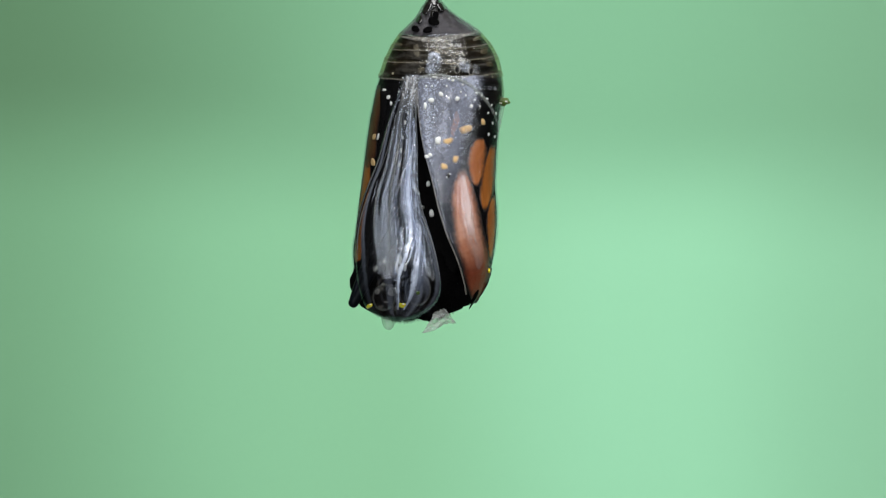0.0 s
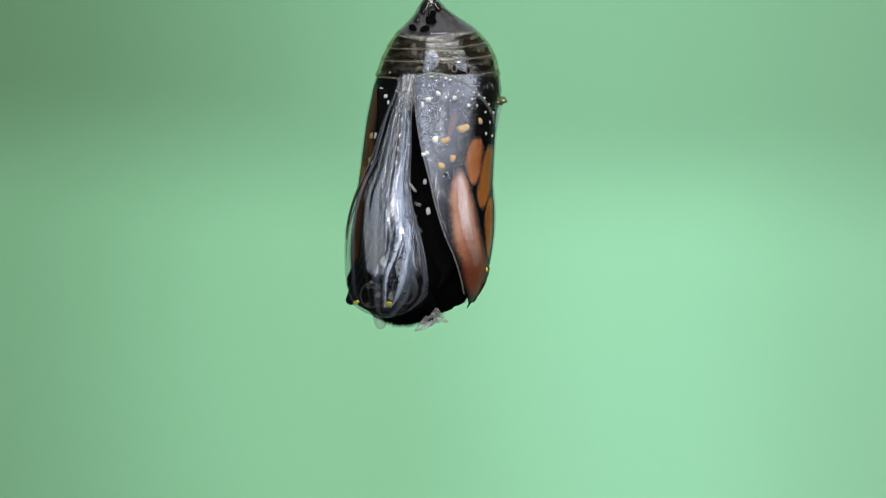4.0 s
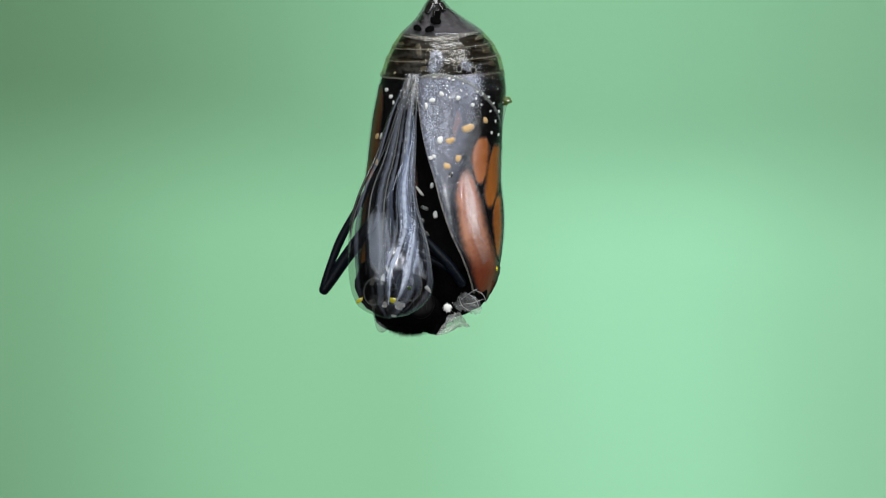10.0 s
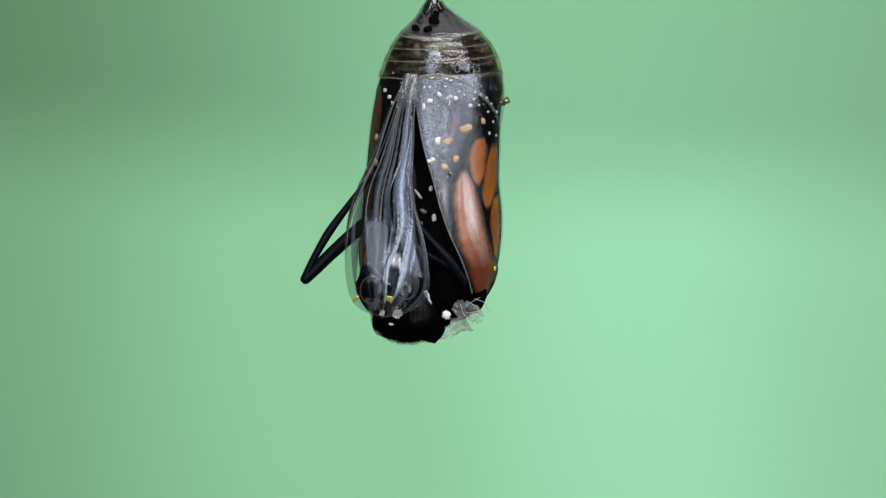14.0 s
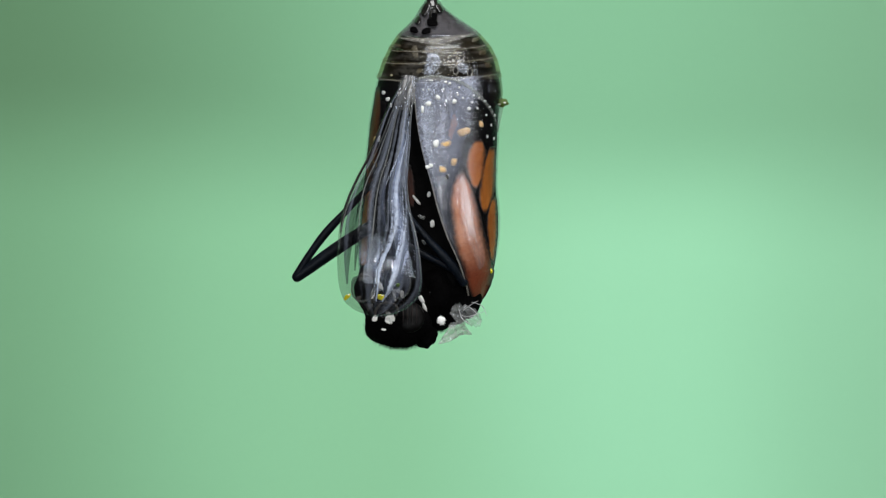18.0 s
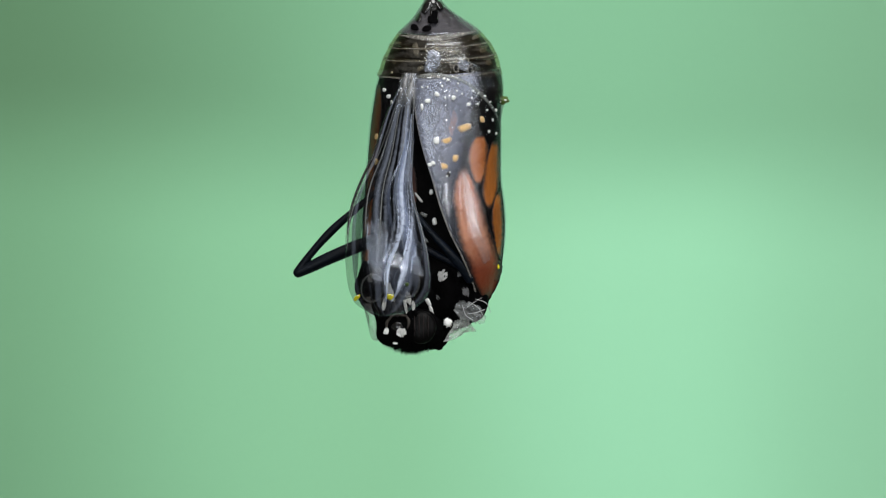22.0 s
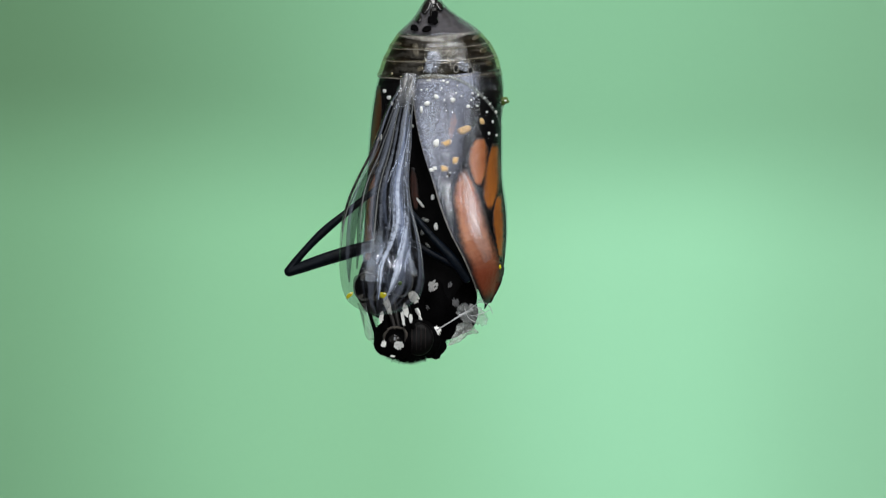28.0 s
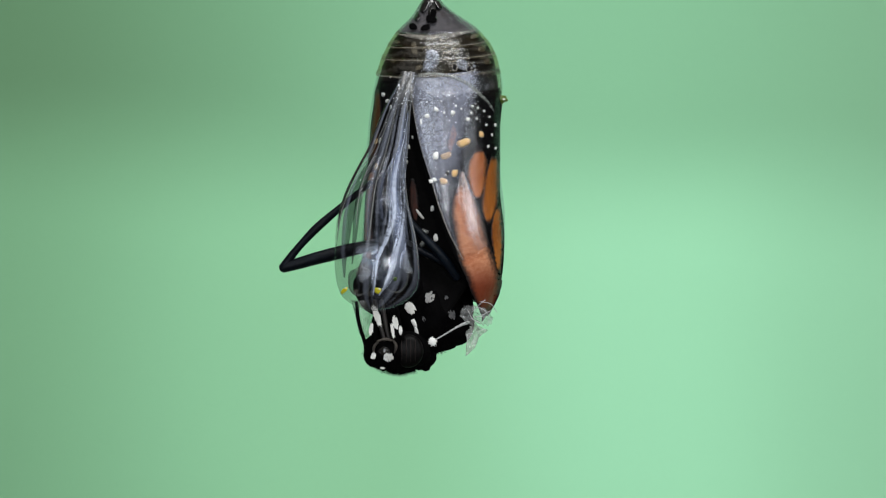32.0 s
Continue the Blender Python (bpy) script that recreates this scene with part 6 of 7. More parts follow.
    walk(named(butterfly, "belly"), [
        (0, pose(-0.003519, -0.0017, -0.026181)), (0.5, pose(-0.003519, -0.0017, -0.026181)), (1, pose(-0.003519, -0.0017, -0.026181)), (1.5, pose(-0.003519, -0.0017, -0.026181)),
        (2, pose(-0.003519, -0.0017, -0.026181)), (2.5, pose(-0.003519, -0.0017, -0.026181)), (3, pose(-0.003519, -0.0017, -0.026181)), (3.5, pose(-0.003519, -0.0017, -0.026181)),
        (5.5, pose(-0.003519, -0.0017, -0.026181)), (6, pose(-0.003519, -0.0017, -0.026181)), (6.5, pose(-0.003519, -0.0017, -0.026181)), (7, pose(-0.003519, -0.0017, -0.026181)),
        (7.5, pose(-0.003477, -0.0017, -0.026215)), (8, pose(-0.003435, -0.0017, -0.026248)), (8.5, pose(-0.003394, -0.0017, -0.026281)), (9, pose(-0.003352, -0.0017, -0.026315)),
        (9.5, pose(-0.00331, -0.0017, -0.026348)), (10, pose(-0.003269, -0.0017, -0.026381)), (10.5, pose(-0.003227, -0.0017, -0.026415)), (11, pose(-0.003185, -0.0017, -0.026448)),
        (11.5, pose(-0.003144, -0.0017, -0.026481)), (12, pose(-0.003102, -0.0017, -0.026515)), (12.5, pose(-0.00306, -0.0017, -0.026548)), (13, pose(-0.003019, -0.0017, -0.026581)),
        (13.5, pose(-0.003019, -0.0017, -0.02659)), (14, pose(-0.003019, -0.0017, -0.026598)), (14.5, pose(-0.003019, -0.0017, -0.026606)), (16.5, pose(-0.003019, -0.0017, -0.02664)),
        (17, pose(-0.003019, -0.0017, -0.026648)), (17.5, pose(-0.003019, -0.0017, -0.026656)), (18, pose(-0.003019, -0.0017, -0.026665)), (18.5, pose(-0.003019, -0.0017, -0.026673)),
        (19, pose(-0.003019, -0.0017, -0.026681)), (19.5, pose(-0.003019, -0.0017, -0.026681)), (20, pose(-0.003019, -0.0017, -0.026681)), (20.5, pose(-0.003019, -0.0017, -0.026681)),
        (21, pose(-0.003019, -0.0017, -0.026681)), (21.5, pose(-0.003019, -0.0017, -0.026681)), (22, pose(-0.003019, -0.0017, -0.026681)), (22.5, pose(-0.003019, -0.0017, -0.026681)),
        (23, pose(-0.003019, -0.0017, -0.026681)), (23.5, pose(-0.003019, -0.0017, -0.026681)), (24, pose(-0.003019, -0.0017, -0.026681)), (24.5, pose(-0.003019, -0.0017, -0.026681)),
        (25, pose(-0.003019, -0.0017, -0.026681)), (25.5, pose(-0.003019, -0.0017, -0.026681)), (27.5, pose(-0.003019, -0.0017, -0.026681)), (28, pose(-0.003019, -0.0017, -0.026681)),
        (28.5, pose(-0.003019, -0.0017, -0.026681)), (29, pose(-0.003019, -0.0017, -0.026681)), (29.5, pose(-0.003019, -0.0017, -0.026681)), (30, pose(-0.003019, -0.0017, -0.026681)),
        (30.5, pose(-0.003019, -0.0017, -0.026681)), (31, pose(-0.003019, -0.0017, -0.026681)), (31.5, pose(-0.003019, -0.0017, -0.026681)), (32, pose(-0.003019, -0.0017, -0.026681)),
    ])
    walk(named(butterfly, "head"), [
        (0, pose(-0.002703, -0.0029, -0.027745, -26, 0, 0)), (0.5, pose(-0.002696, -0.0029, -0.027888, -26, 0, 0)), (1, pose(-0.002763, -0.0029, -0.027958, -26, 0, 0)), (1.5, pose(-0.002682, -0.0029, -0.027979, -26, 0, 0)),
        (2, pose(-0.002675, -0.0029, -0.028049, -26, 0, 0)), (2.5, pose(-0.002668, -0.0029, -0.028119, -26, 0, 0)), (3, pose(-0.002537, -0.0029, -0.028115, -26, 0, 0)), (3.5, pose(-0.002407, -0.0029, -0.02816, -26, 0, 0)),
        (5.5, pose(-0.002428, -0.0029, -0.028366, -26, 0, 0)), (6, pose(-0.002372, -0.0029, -0.028534, -26, 0, 0)), (6.5, pose(-0.002537, -0.0029, -0.028608, -26, 0, 0)), (7, pose(-0.002604, -0.0029, -0.028583, -26, 0, 0)),
        (7.5, pose(-0.002543, -0.0029, -0.028657, -26, 0, 0)), (8, pose(-0.002481, -0.0029, -0.028682, -26, 0, 0)), (8.5, pose(-0.002321, -0.0029, -0.028707, -26, 0, 0)), (9, pose(-0.002037, -0.0029, -0.028806, -26, 0, 0)),
        (9.5, pose(-0.002092, -0.0029, -0.028954, -26, 0, 0)), (10, pose(-0.002247, -0.0029, -0.029003, -26, 0, 0)), (10.5, pose(-0.002351, -0.0029, -0.029077, -26, 0, 0)), (11, pose(-0.002111, -0.0029, -0.029176, -26, 0, 0)),
        (11.5, pose(-0.002068, -0.0029, -0.029274, -26, 0, 0)), (12, pose(-0.002123, -0.0029, -0.029472, -26, 0, 0)), (12.5, pose(-0.00208, -0.0029, -0.029546, -26, 0, 0)), (13, pose(-0.002086, -0.0029, -0.029644, -26, 0, 0)),
        (13.5, pose(-0.002173, -0.0029, -0.029659, -26, 0, 0)), (14, pose(-0.002308, -0.0029, -0.029722, -26, 0, 0)), (14.5, pose(-0.002395, -0.0029, -0.029835, -26, 0, 0)), (16.5, pose(-0.002567, -0.0029, -0.030064, -26, 0, 0)),
        (17, pose(-0.002678, -0.0029, -0.02999, -26, 0, 0)), (17.5, pose(-0.002789, -0.0029, -0.029965, -26, 0, 0)), (18, pose(-0.002802, -0.0029, -0.030015, -26, 0, 0)), (18.5, pose(-0.00274, -0.0029, -0.030015, -26, 0, 0)),
        (19, pose(-0.002925, -0.0029, -0.030138, -26, 0, 0)), (19.5, pose(-0.002765, -0.0029, -0.030224, -23, 0, 0)), (20, pose(-0.002728, -0.0029, -0.030335, -20, 0, 0)), (20.5, pose(-0.002543, -0.0029, -0.030298, -17, 0, 0)),
        (21, pose(-0.002284, -0.0029, -0.030261, -14, 0, 0)), (21.5, pose(-0.002049, -0.0029, -0.030409, -10.5, 0, 0)), (22, pose(-0.001864, -0.0029, -0.030631, -7, 0, 0)), (22.5, pose(-0.001704, -0.0029, -0.030705, -3.5, 0, 0)),
        (23, pose(-0.001494, -0.0029, -0.030853)), (23.5, pose(-0.001395, -0.0029, -0.031002)), (24, pose(-0.001445, -0.0029, -0.031125)), (24.5, pose(-0.001716, -0.0029, -0.031199)),
        (25, pose(-0.001963, -0.0029, -0.031273)), (25.5, pose(-0.002086, -0.0029, -0.031322)), (27.5, pose(-0.002136, -0.0029, -0.031357)), (28, pose(-0.002086, -0.0029, -0.031421)),
        (28.5, pose(-0.001815, -0.0029, -0.031421)), (29, pose(-0.001691, -0.0029, -0.03152)), (29.5, pose(-0.001494, -0.0029, -0.031668)), (30, pose(-0.001395, -0.0029, -0.031766)),
        (30.5, pose(-0.001716, -0.0029, -0.031976)), (31, pose(-0.002284, -0.0029, -0.032285)), (31.5, pose(-0.002777, -0.0029, -0.032494)), (32, pose(-0.002851, -0.0029, -0.032581)),
    ])
    walk(named(butterfly, "tibia"), [
        (0, pose(-0.006968, -0.0037, -0.02827, 0, -66, 0)), (0.5, pose(-0.006968, -0.0037, -0.02827, 0, -66, 0)), (1, pose(-0.006894, -0.0037, -0.028295, 0, -66, 0)), (1.5, pose(-0.006771, -0.0037, -0.02827, 0, -66, 0)),
        (2, pose(-0.007066, -0.0037, -0.028196, 0, -66, 0)), (2.5, pose(-0.007115, -0.0037, -0.028319, 0, -66, 0)), (3, pose(-0.006992, -0.0037, -0.028172, 0, -66, 0)), (3.5, pose(-0.006968, -0.0037, -0.028123, 0, -66, 0)),
        (5.5, pose(-0.006771, -0.0037, -0.028295, 0, -66, 0)), (6, pose(-0.006722, -0.0037, -0.028418, 0, -66.33, 0)), (6.5, pose(-0.00714, -0.0037, -0.028319, 0, -66.67, 0)), (7, pose(-0.007656, -0.0037, -0.028172, 0, -67, 0)),
        (7.5, pose(-0.008123, -0.0037, -0.028073, 0, -67.5, 0)), (8, pose(-0.008197, -0.0037, -0.028024, 0, -68, 0)), (8.5, pose(-0.008467, -0.0037, -0.027926, 0, -68.5, 0)), (9, pose(-0.009057, -0.0037, -0.027656, 0, -69, 0)),
        (9.5, pose(-0.0095, -0.0037, -0.027311, 0, -67.88, 0)), (10, pose(-0.009697, -0.0037, -0.027213, 0, -66.75, 0)), (10.5, pose(-0.009893, -0.0037, -0.027188, 0, -65.62, 0)), (11, pose(-0.009795, -0.0037, -0.02709, 0, -64.5, 0)),
        (11.5, pose(-0.009893, -0.0037, -0.02709, 0, -63.38, 0)), (12, pose(-0.01009, -0.0037, -0.026943, 0, -62.25, 0)), (12.5, pose(-0.010434, -0.0037, -0.02677, 0, -61.12, 0)), (13, pose(-0.010729, -0.0037, -0.026623, 0, -60, 0)),
        (13.5, pose(-0.010926, -0.0037, -0.026525, 0, -59.17, 0)), (14, pose(-0.011172, -0.0037, -0.026279, 0, -58.33, 0)), (14.5, pose(-0.011073, -0.0037, -0.026328, 0, -57.5, 0)), (16.5, pose(-0.011442, -0.0037, -0.026156, 0, -54.17, 0)),
        (17, pose(-0.011516, -0.0037, -0.026033, 0, -53.33, 0)), (17.5, pose(-0.011663, -0.0037, -0.026058, 0, -52.5, 0)), (18, pose(-0.011762, -0.0037, -0.02591, 0, -51.67, 0)), (18.5, pose(-0.011835, -0.0037, -0.025861, 0, -50.83, 0)),
        (19, pose(-0.011958, -0.0037, -0.025836, 0, -50, 0)), (19.5, pose(-0.011958, -0.0037, -0.025738, 0, -49.38, 0)), (20, pose(-0.011934, -0.0037, -0.025812, 0, -48.75, 0)), (20.5, pose(-0.011909, -0.0037, -0.025836, 0, -48.12, 0)),
        (21, pose(-0.011663, -0.0037, -0.025959, 0, -47.5, 0)), (21.5, pose(-0.011663, -0.0037, -0.025836, 0, -46.88, 0)), (22, pose(-0.011712, -0.0037, -0.025738, 0, -46.25, 0)), (22.5, pose(-0.011737, -0.0037, -0.02564, 0, -45.62, 0)),
        (23, pose(-0.01186, -0.0037, -0.025566, 0, -45, 0)), (23.5, pose(-0.012007, -0.0037, -0.025615, 0, -44.9, 0)), (24, pose(-0.012057, -0.0037, -0.02559, 0, -44.8, 0)), (24.5, pose(-0.012327, -0.0037, -0.025468, 0, -44.7, 0)),
        (25, pose(-0.012425, -0.0037, -0.025443, 0, -44.6, 0)), (25.5, pose(-0.012499, -0.0037, -0.025492, 0, -44.5, 0)), (27.5, pose(-0.012548, -0.0037, -0.025517, 0, -44.1, 0)), (28, pose(-0.012499, -0.0037, -0.02559, 0, -44, 0)),
        (28.5, pose(-0.012376, -0.0037, -0.025689, 0, -44.12, 0)), (29, pose(-0.012253, -0.0037, -0.02559, 0, -44.25, 0)), (29.5, pose(-0.012155, -0.0037, -0.025689, 0, -44.38, 0)), (30, pose(-0.012106, -0.0037, -0.025738, 0, -44.5, 0)),
        (30.5, pose(-0.012278, -0.0037, -0.025738, 0, -44.62, 0)), (31, pose(-0.012548, -0.0037, -0.02564, 0, -44.75, 0)), (31.5, pose(-0.012794, -0.0037, -0.025492, 0, -44.88, 0)), (32, pose(-0.012819, -0.0037, -0.025369, 0, -45, 0)),
    ])
    walk(named(butterfly, "femur"), [
        (0, pose(-0.006968, -0.0037, -0.02827, 0, -58, 0)), (0.5, pose(-0.006968, -0.0037, -0.02827, 0, -58, 0)), (1, pose(-0.006894, -0.0037, -0.028295, 0, -58, 0)), (1.5, pose(-0.006771, -0.0037, -0.02827, 0, -58, 0)),
        (2, pose(-0.007066, -0.0037, -0.028196, 0, -58, 0)), (2.5, pose(-0.007115, -0.0037, -0.028319, 0, -58, 0)), (3, pose(-0.006992, -0.0037, -0.028172, 0, -58, 0)), (3.5, pose(-0.006968, -0.0037, -0.028123, 0, -58, 0)),
        (5.5, pose(-0.006771, -0.0037, -0.028295, 0, -58, 0)), (6, pose(-0.006722, -0.0037, -0.028418, 0, -58, 0)), (6.5, pose(-0.00714, -0.0037, -0.028319, 0, -58, 0)), (7, pose(-0.007656, -0.0037, -0.028172, 0, -58, 0)),
        (7.5, pose(-0.008123, -0.0037, -0.028073, 0, -57.5, 0)), (8, pose(-0.008197, -0.0037, -0.028024, 0, -57, 0)), (8.5, pose(-0.008467, -0.0037, -0.027926, 0, -56.5, 0)), (9, pose(-0.009057, -0.0037, -0.027656, 0, -56, 0)),
        (9.5, pose(-0.0095, -0.0037, -0.027311, 0, -54.5, 0)), (10, pose(-0.009697, -0.0037, -0.027213, 0, -53, 0)), (10.5, pose(-0.009893, -0.0037, -0.027188, 0, -51.5, 0)), (11, pose(-0.009795, -0.0037, -0.02709, 0, -50, 0)),
        (11.5, pose(-0.009893, -0.0037, -0.02709, 0, -48.5, 0)), (12, pose(-0.01009, -0.0037, -0.026943, 0, -47, 0)), (12.5, pose(-0.010434, -0.0037, -0.02677, 0, -45.5, 0)), (13, pose(-0.010729, -0.0037, -0.026623, 0, -44, 0)),
        (13.5, pose(-0.010926, -0.0037, -0.026525, 0, -42.92, 0)), (14, pose(-0.011172, -0.0037, -0.026279, 0, -41.83, 0)), (14.5, pose(-0.011073, -0.0037, -0.026328, 0, -40.75, 0)), (16.5, pose(-0.011442, -0.0037, -0.026156, 0, -36.42, 0)),
        (17, pose(-0.011516, -0.0037, -0.026033, 0, -35.33, 0)), (17.5, pose(-0.011663, -0.0037, -0.026058, 0, -34.25, 0)), (18, pose(-0.011762, -0.0037, -0.02591, 0, -33.17, 0)), (18.5, pose(-0.011835, -0.0037, -0.025861, 0, -32.08, 0)),
        (19, pose(-0.011958, -0.0037, -0.025836, 0, -31, 0)), (19.5, pose(-0.011958, -0.0037, -0.025738, 0, -29.5, 0)), (20, pose(-0.011934, -0.0037, -0.025812, 0, -28, 0)), (20.5, pose(-0.011909, -0.0037, -0.025836, 0, -26.5, 0)),
        (21, pose(-0.011663, -0.0037, -0.025959, 0, -25, 0)), (21.5, pose(-0.011663, -0.0037, -0.025836, 0, -23.5, 0)), (22, pose(-0.011712, -0.0037, -0.025738, 0, -22, 0)), (22.5, pose(-0.011737, -0.0037, -0.02564, 0, -20.5, 0)),
        (23, pose(-0.01186, -0.0037, -0.025566, 0, -19, 0)), (23.5, pose(-0.012007, -0.0037, -0.025615, 0, -18.7, 0)), (24, pose(-0.012057, -0.0037, -0.02559, 0, -18.4, 0)), (24.5, pose(-0.012327, -0.0037, -0.025468, 0, -18.1, 0)),
        (25, pose(-0.012425, -0.0037, -0.025443, 0, -17.8, 0)), (25.5, pose(-0.012499, -0.0037, -0.025492, 0, -17.5, 0)), (27.5, pose(-0.012548, -0.0037, -0.025517, 0, -16.3, 0)), (28, pose(-0.012499, -0.0037, -0.02559, 0, -16, 0)),
        (28.5, pose(-0.012376, -0.0037, -0.025689, 0, -15.62, 0)), (29, pose(-0.012253, -0.0037, -0.02559, 0, -15.25, 0)), (29.5, pose(-0.012155, -0.0037, -0.025689, 0, -14.88, 0)), (30, pose(-0.012106, -0.0037, -0.025738, 0, -14.5, 0)),
        (30.5, pose(-0.012278, -0.0037, -0.025738, 0, -14.12, 0)), (31, pose(-0.012548, -0.0037, -0.02564, 0, -13.75, 0)), (31.5, pose(-0.012794, -0.0037, -0.025492, 0, -13.38, 0)), (32, pose(-0.012819, -0.0037, -0.025369, 0, -13, 0)),
    ])
    walk(named(butterfly, "mid_leg", 0), [
        (0, pose(-0.000537, -0.0012, -0.024001)), (3.5, pose(-0.000459, -0.0012, -0.023884)), (5.5, pose(-0.000415, -0.0012, -0.023818)), (9, pose(-0.000337, -0.0042, -0.023701)),
        (13, pose(0.000163, -0.0042, -0.023501)), (14.5, pose(0.000188, -0.0042, -0.023477)), (16.5, pose(0.000222, -0.0042, -0.023446)), (19, pose(0.000263, -0.0042, -0.023406)),
        (23, pose(0.000763, -0.0042, -0.023343)), (25.5, pose(0.000613, -0.0042, -0.023304)), (27.5, pose(0.000493, -0.0042, -0.023272)), (30, pose(0.000063, -0.0042, -0.023233)),
        (32, pose(-0.000337, -0.0042, -0.023201)),
    ])
    walk(named(butterfly, "mid_leg", 1), [
        (0, pose(-0.000538, -0.0009, -0.024492)), (3.5, pose(-0.00046, -0.0009, -0.024375)), (5.5, pose(-0.000415, -0.0009, -0.024309)), (9, pose(-0.000338, -0.0039, -0.024192)),
        (13, pose(0.000162, -0.0039, -0.023992)), (14.5, pose(0.000187, -0.0039, -0.023968)), (16.5, pose(0.000221, -0.0039, -0.023937)), (19, pose(0.000262, -0.0039, -0.023897)),
        (23, pose(0.000762, -0.0039, -0.023834)), (25.5, pose(0.000612, -0.0039, -0.023795)), (27.5, pose(0.000492, -0.0039, -0.023763)), (30, pose(0.000062, -0.0039, -0.023724)),
        (32, pose(-0.000338, -0.0039, -0.023692)),
    ])
    walk(named(chrysalis, "skin_shred"), [
        (0, pose(0.001346, -0.0033, -0.028873)), (0.5, pose(0.001504, -0.0033, -0.028949, 0, 0.12, 0)), (1, pose(0.001543, -0.0033, -0.028972, 0, 0.23, 0)), (1.5, pose(0.001631, -0.0033, -0.02896, 0, 0.35, 0)),
        (2, pose(0.001456, -0.0033, -0.028984, 0, 0.46, 0)), (2.5, pose(0.001282, -0.0033, -0.028902, 0, 0.58, 0)), (3, pose(0.001037, -0.0033, -0.028873, 0, 0.69, 0)), (3.5, pose(0.000886, -0.0033, -0.028879, 0, 0.81, 0)),
        (5.5, pose(0.001282, -0.0033, -0.028919, 0, 1.27, 0)), (6, pose(0.001773, -0.0033, -0.028978, 0, 1.38, 0)), (6.5, pose(0.001677, -0.0033, -0.028989, 0, 1.5, 0)), (7, pose(0.001628, -0.0033, -0.028966, 0, 1.62, 0)),
        (7.5, pose(0.001769, -0.0033, -0.028978, 0, 1.73, 0)), (8, pose(0.001626, -0.0033, -0.028954, 0, 1.85, 0)), (8.5, pose(0.001577, -0.0033, -0.029036, 0, 1.96, 0)), (9, pose(0.001742, -0.0033, -0.029065, 0, 2.08, 0)),
        (9.5, pose(0.002123, -0.0033, -0.02912, 0, 2.19, 0)), (10, pose(0.002409, -0.0033, -0.029245, 0, 2.31, 0)), (10.5, pose(0.002506, -0.0033, -0.029283, 0, 2.42, 0)), (11, pose(0.002792, -0.0033, -0.029373, 0, 2.54, 0)),
        (11.5, pose(0.002888, -0.0033, -0.029393, 0, 2.65, 0)), (12, pose(0.002889, -0.0033, -0.029413, 0, 2.77, 0)), (12.5, pose(0.002986, -0.0033, -0.029625, 0, 2.88, 0)), (13, pose(0.002939, -0.0033, -0.029645, 0, 3, 0)),
        (13.5, pose(0.002937, -0.0033, -0.029605, 0, 2.75, 0)), (14, pose(0.002887, -0.0033, -0.029599, 0, 2.5, 0)), (14.5, pose(0.003027, -0.0033, -0.029629, 0, 2.25, 0)), (16.5, pose(0.002993, -0.0033, -0.029764, 0, 1.25, 0)),
        (17, pose(0.002967, -0.0033, -0.029776, 0, 1, 0)), (17.5, pose(0.002917, -0.0033, -0.029753, 0, 0.75, 0)), (18, pose(0.002867, -0.0033, -0.029748, 0, 0.5, 0)), (18.5, pose(0.002841, -0.0033, -0.029707, 0, 0.25, 0)),
        (19, pose(0.002814, -0.0033, -0.029754)), (19.5, pose(0.002859, -0.0033, -0.029783, 0, -0.25, 0)), (20, pose(0.002976, -0.0033, -0.02983, 0, -0.5, 0)), (20.5, pose(0.002997, -0.0033, -0.029772, 0, -0.75, 0.5)),
        (21, pose(0.003137, -0.0033, -0.029784, 0, -1, 1)), (21.5, pose(0.003134, -0.0033, -0.029761, 0, -1.25, 1.5)), (22, pose(0.003179, -0.0033, -0.029721, 0, -1.5, 2)), (22.5, pose(0.003106, -0.0033, -0.029715, 0, -1.75, 2.5)),
        (23, pose(0.003174, -0.0033, -0.029762, 0, -2, 3)), (23.5, pose(0.003172, -0.0033, -0.029827, 0, -2.3, 3.5)), (24, pose(0.003264, -0.0033, -0.029804, 0, -2.6, 4)), (24.5, pose(0.003238, -0.0033, -0.029886, 0, -2.9, 4.5)),
        (25, pose(0.003188, -0.0033, -0.029863, 0, -3.2, 5)), (25.5, pose(0.003067, -0.0033, -0.029857, 0, -3.5, 5.5)), (27.5, pose(0.003294, -0.0033, -0.029923, 0, -4.7, 7.5)), (28, pose(0.003387, -0.0033, -0.029865, 0, -5, 8)),
        (28.5, pose(0.003408, -0.0033, -0.029894, 0, -6.75, 8.5)), (29, pose(0.003524, -0.0033, -0.029853, 0, -8.5, 9)), (29.5, pose(0.003569, -0.0033, -0.029918, 0, -10.25, 9.5)), (30, pose(0.003709, -0.0033, -0.029912, 0, -12, 10)),
        (30.5, pose(0.003731, -0.0033, -0.029942, 0, -16.5, 10.5)), (31, pose(0.003894, -0.0033, -0.030181, 0, -21, 11)), (31.5, pose(0.003844, -0.0033, -0.030176, 0, -25.5, 11.5)), (32, pose(0.003961, -0.0033, -0.030188, 0, -30, 12)),
    ])
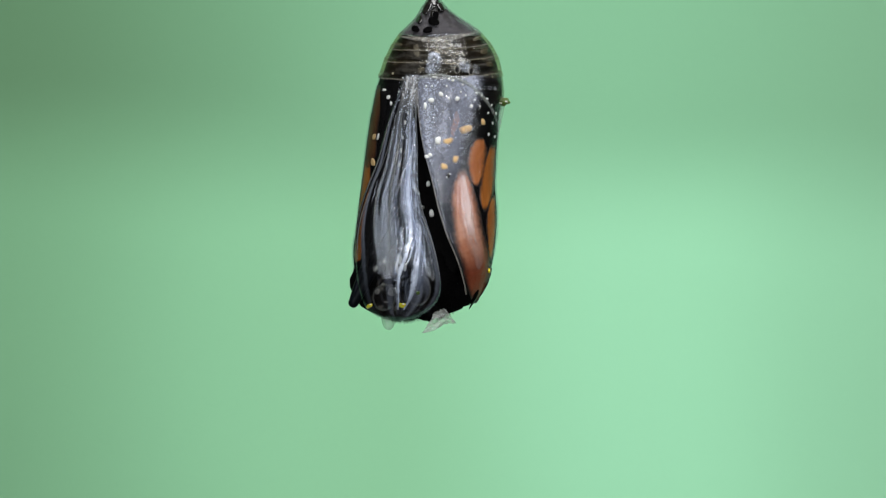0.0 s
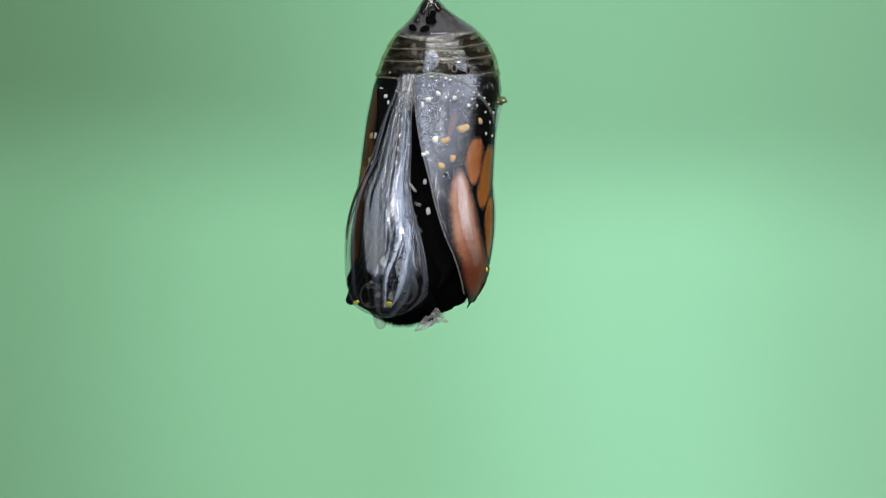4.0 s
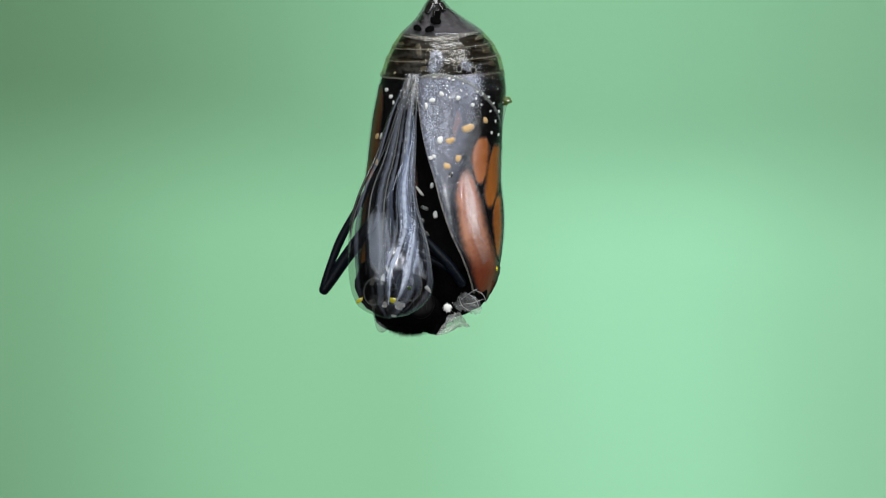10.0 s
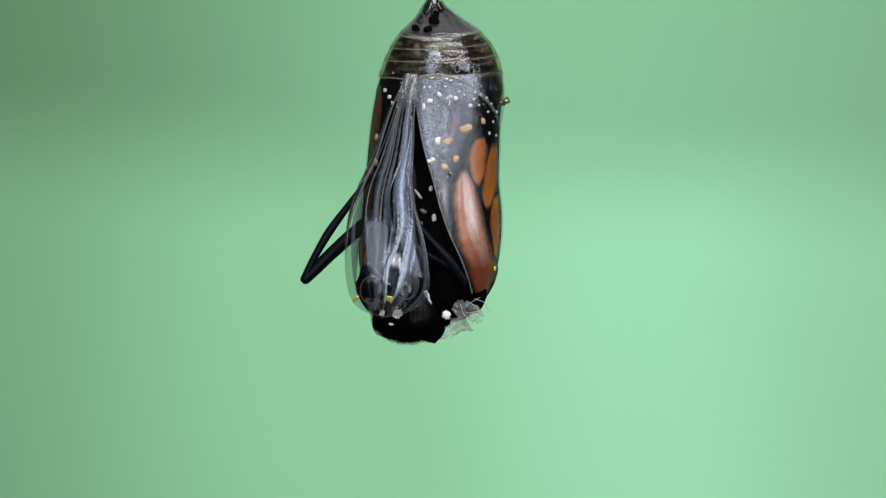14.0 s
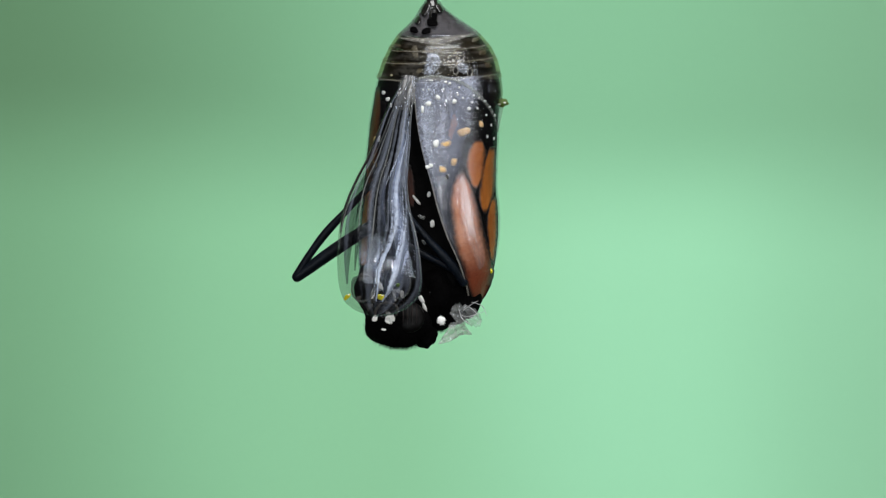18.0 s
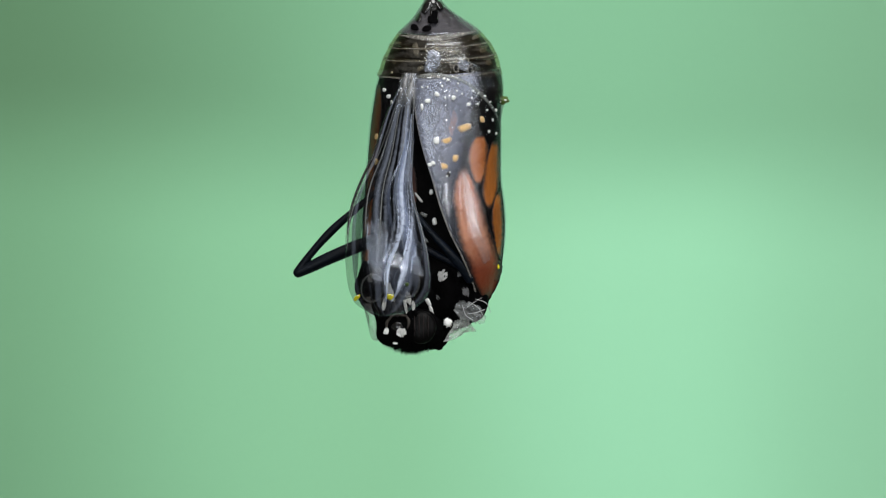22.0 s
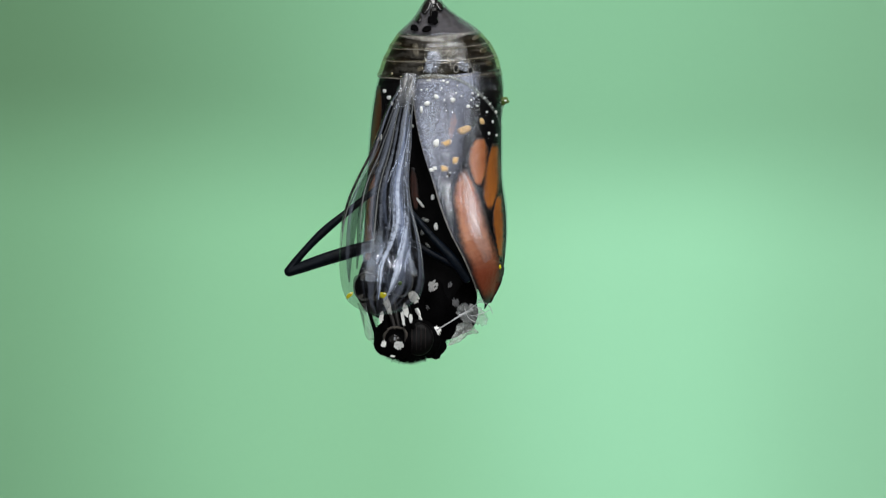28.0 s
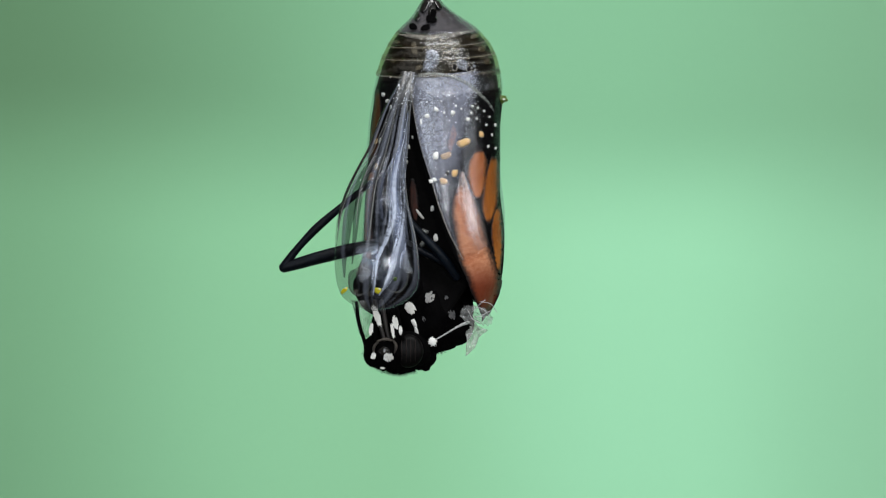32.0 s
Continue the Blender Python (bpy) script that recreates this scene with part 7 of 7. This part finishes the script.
    walk(named(chrysalis, "torn_web"), [
        (0, pose(0.000846, 0.0002, -0.027473)), (0.5, pose(0.000996, 0.000164, -0.027563, 0, 0.03, 0)), (1, pose(0.001033, 0.000129, -0.027601, 0, 0.07, 0)), (1.5, pose(0.001116, 0.000093, -0.027603, 0, 0.1, 0)),
        (2, pose(0.000951, 0.000057, -0.027641, 0, 0.14, 0)), (2.5, pose(0.000786, 0.000021, -0.027573, 0, 0.17, 0)), (3, pose(0.000553, -0.000014, -0.027559, 0, 0.21, 0)), (3.5, pose(0.000411, -0.00005, -0.027579, 0, 0.24, 0)),
        (5.5, pose(0.000786, -0.000193, -0.027677, 0, 0.38, 0)), (6, pose(0.001251, -0.000229, -0.027749, 0, 0.42, 0)), (6.5, pose(0.001183, -0.000264, -0.027784, 0, 0.45, 0)), (7, pose(0.001161, -0.0003, -0.027783, 0, 0.48, 0)),
        (7.5, pose(0.001318, -0.0006, -0.027903, 0, 0.52, 0)), (8, pose(0.001206, -0.0009, -0.027988, 0, 0.55, 0)), (8.5, pose(0.001183, -0.0012, -0.028178, 0, 0.59, 0)), (9, pose(0.001363, -0.0015, -0.028315, 0, 0.62, 0)),
        (9.5, pose(0.001701, -0.0018, -0.02847, 0, 0.66, 0)), (10, pose(0.001948, -0.0021, -0.028695, 0, 0.69, 0)), (10.5, pose(0.002016, -0.0024, -0.028833, 0, 0.73, 0)), (11, pose(0.002263, -0.0027, -0.029023, 0, 0.76, 0)),
        (11.5, pose(0.002331, -0.003, -0.029143, 0, 0.8, 0)), (12, pose(0.002308, -0.0033, -0.029263, 0, 0.83, 0)), (12.5, pose(0.002376, -0.0033, -0.029475, 0, 0.87, 0)), (13, pose(0.002308, -0.0033, -0.029495, 0, 0.9, 0)),
        (13.5, pose(0.002306, -0.0033, -0.029455, 0, 0.82, 0)), (14, pose(0.002258, -0.0033, -0.029449, 0, 0.75, 0)), (14.5, pose(0.002391, -0.0033, -0.029479, 0, 0.67, 0)), (16.5, pose(0.002359, -0.0033, -0.029614, 0, 0.38, 0)),
        (17, pose(0.002334, -0.0033, -0.029626, 0, 0.3, 0)), (17.5, pose(0.002287, -0.0033, -0.029603, 0, 0.22, 0)), (18, pose(0.002239, -0.0033, -0.029598, 0, 0.15, 0)), (18.5, pose(0.002214, -0.0033, -0.029557, 0, 0.07, 0)),
        (19, pose(0.00219, -0.0033, -0.029604)), (19.5, pose(0.002232, -0.0033, -0.029633, 0, -0.07, 0)), (20, pose(0.002342, -0.0033, -0.02968, 0, -0.15, 0)), (20.5, pose(0.002363, -0.0033, -0.029622, 0, -0.22, 0)),
        (21, pose(0.002495, -0.0033, -0.029634, 0, -0.3, 0)), (21.5, pose(0.002493, -0.0033, -0.029611, 0, -0.38, 0)), (22, pose(0.002535, -0.0033, -0.029571, 0, -0.45, 0)), (22.5, pose(0.002466, -0.0033, -0.029565, 0, -0.53, 0)),
        (23, pose(0.002531, -0.0033, -0.029612, 0, -0.6, 0)), (23.5, pose(0.002528, -0.0033, -0.029677, 0, -0.69, 0)), (24, pose(0.002616, -0.0033, -0.029654, 0, -0.78, 0)), (24.5, pose(0.002591, -0.0033, -0.029736, 0, -0.87, 0)),
        (25, pose(0.002544, -0.0033, -0.029713, 0, -0.96, 0)), (25.5, pose(0.002429, -0.0033, -0.029707, 0, -1.05, 0)), (27.5, pose(0.002644, -0.0033, -0.029773, 0, -1.41, 0)), (28, pose(0.002732, -0.0033, -0.029715, 0, -1.5, 0)),
        (28.5, pose(0.002752, -0.0033, -0.029744, 0, -2.02, 0)), (29, pose(0.002862, -0.0033, -0.029703, 0, -2.55, 0)), (29.5, pose(0.002905, -0.0033, -0.029768, 0, -3.07, 0)), (30, pose(0.003038, -0.0033, -0.029762, 0, -3.6, 0)),
        (30.5, pose(0.003058, -0.0033, -0.029792, 0, -4.95, 0)), (31, pose(0.003213, -0.0033, -0.030031, 0, -6.3, 0)), (31.5, pose(0.003165, -0.0033, -0.030026, 0, -7.65, 0)), (32, pose(0.003276, -0.0033, -0.030038, 0, -9, 0)),
    ])
    walk(named(chrysalis, "skin_shred", 1), [
        (0, pose(-0.004455, -0.0024, -0.028803)), (0.5, pose(-0.00453, -0.002408, -0.02881)), (1, pose(-0.004605, -0.002415, -0.028818)), (1.5, pose(-0.00468, -0.002423, -0.028825)),
        (2, pose(-0.004755, -0.002431, -0.028832)), (2.5, pose(-0.004795, -0.002438, -0.028839)), (3, pose(-0.004835, -0.002446, -0.028846)), (3.5, pose(-0.004875, -0.002454, -0.028853)),
        (5.5, pose(-0.005035, -0.002485, -0.028882)), (6, pose(-0.005075, -0.002492, -0.028889)), (6.5, pose(-0.005115, -0.0025, -0.028896)), (7, pose(-0.005155, -0.002508, -0.028903)),
        (7.5, pose(-0.005165, -0.002515, -0.028937)), (8, pose(-0.005175, -0.002523, -0.02897)), (8.5, pose(-0.005185, -0.002531, -0.029003)), (9, pose(-0.005195, -0.002538, -0.029037)),
        (9.5, pose(-0.005205, -0.002546, -0.02907)), (10, pose(-0.005215, -0.002554, -0.029103)), (10.5, pose(-0.005225, -0.002562, -0.029137)), (11, pose(-0.005235, -0.002569, -0.02917)),
        (11.5, pose(-0.005245, -0.002577, -0.029203)), (12, pose(-0.005255, -0.002585, -0.029237)), (12.5, pose(-0.005267, -0.002592, -0.02927)), (13, pose(-0.005278, -0.0026, -0.029303)),
        (13.5, pose(-0.005289, -0.002557, -0.029341)), (14, pose(-0.0053, -0.002514, -0.029378)), (14.5, pose(-0.005311, -0.002471, -0.029416)), (16.5, pose(-0.005355, -0.0023, -0.029566)),
        (17, pose(-0.005367, -0.002257, -0.029603)), (17.5, pose(-0.005378, -0.002214, -0.029641)), (18, pose(-0.005389, -0.002171, -0.029678)), (18.5, pose(-0.0054, -0.002129, -0.029716)),
        (19, pose(-0.005411, -0.002086, -0.029753)), (19.5, pose(-0.005422, -0.002043, -0.029791)), (20, pose(-0.005433, -0.002, -0.029828)), (20.5, pose(-0.005444, -0.002, -0.029866)),
        (21, pose(-0.005455, -0.002, -0.029903)), (21.5, pose(-0.005468, -0.002, -0.029897)), (22, pose(-0.00548, -0.002, -0.029891)), (22.5, pose(-0.005493, -0.002, -0.029884)),
        (23, pose(-0.005505, -0.002, -0.029878)), (23.5, pose(-0.005518, -0.002, -0.029872)), (24, pose(-0.00553, -0.002, -0.029866)), (24.5, pose(-0.005543, -0.002, -0.029859)),
        (25, pose(-0.005555, -0.002, -0.029853)), (25.5, pose(-0.005615, -0.002, -0.029848)), (27.5, pose(-0.005855, -0.002, -0.029828)), (28, pose(-0.005915, -0.002, -0.029823)),
        (28.5, pose(-0.005975, -0.002, -0.029818)), (29, pose(-0.006035, -0.002, -0.029813)), (29.5, pose(-0.006095, -0.002, -0.029808)), (30, pose(-0.006155, -0.002, -0.029803)),
        (30.5, pose(-0.006205, -0.002, -0.029778)), (31, pose(-0.006255, -0.002, -0.029753)), (31.5, pose(-0.006305, -0.002, -0.029728)), (32, pose(-0.006355, -0.002, -0.029703)),
    ])


motions()
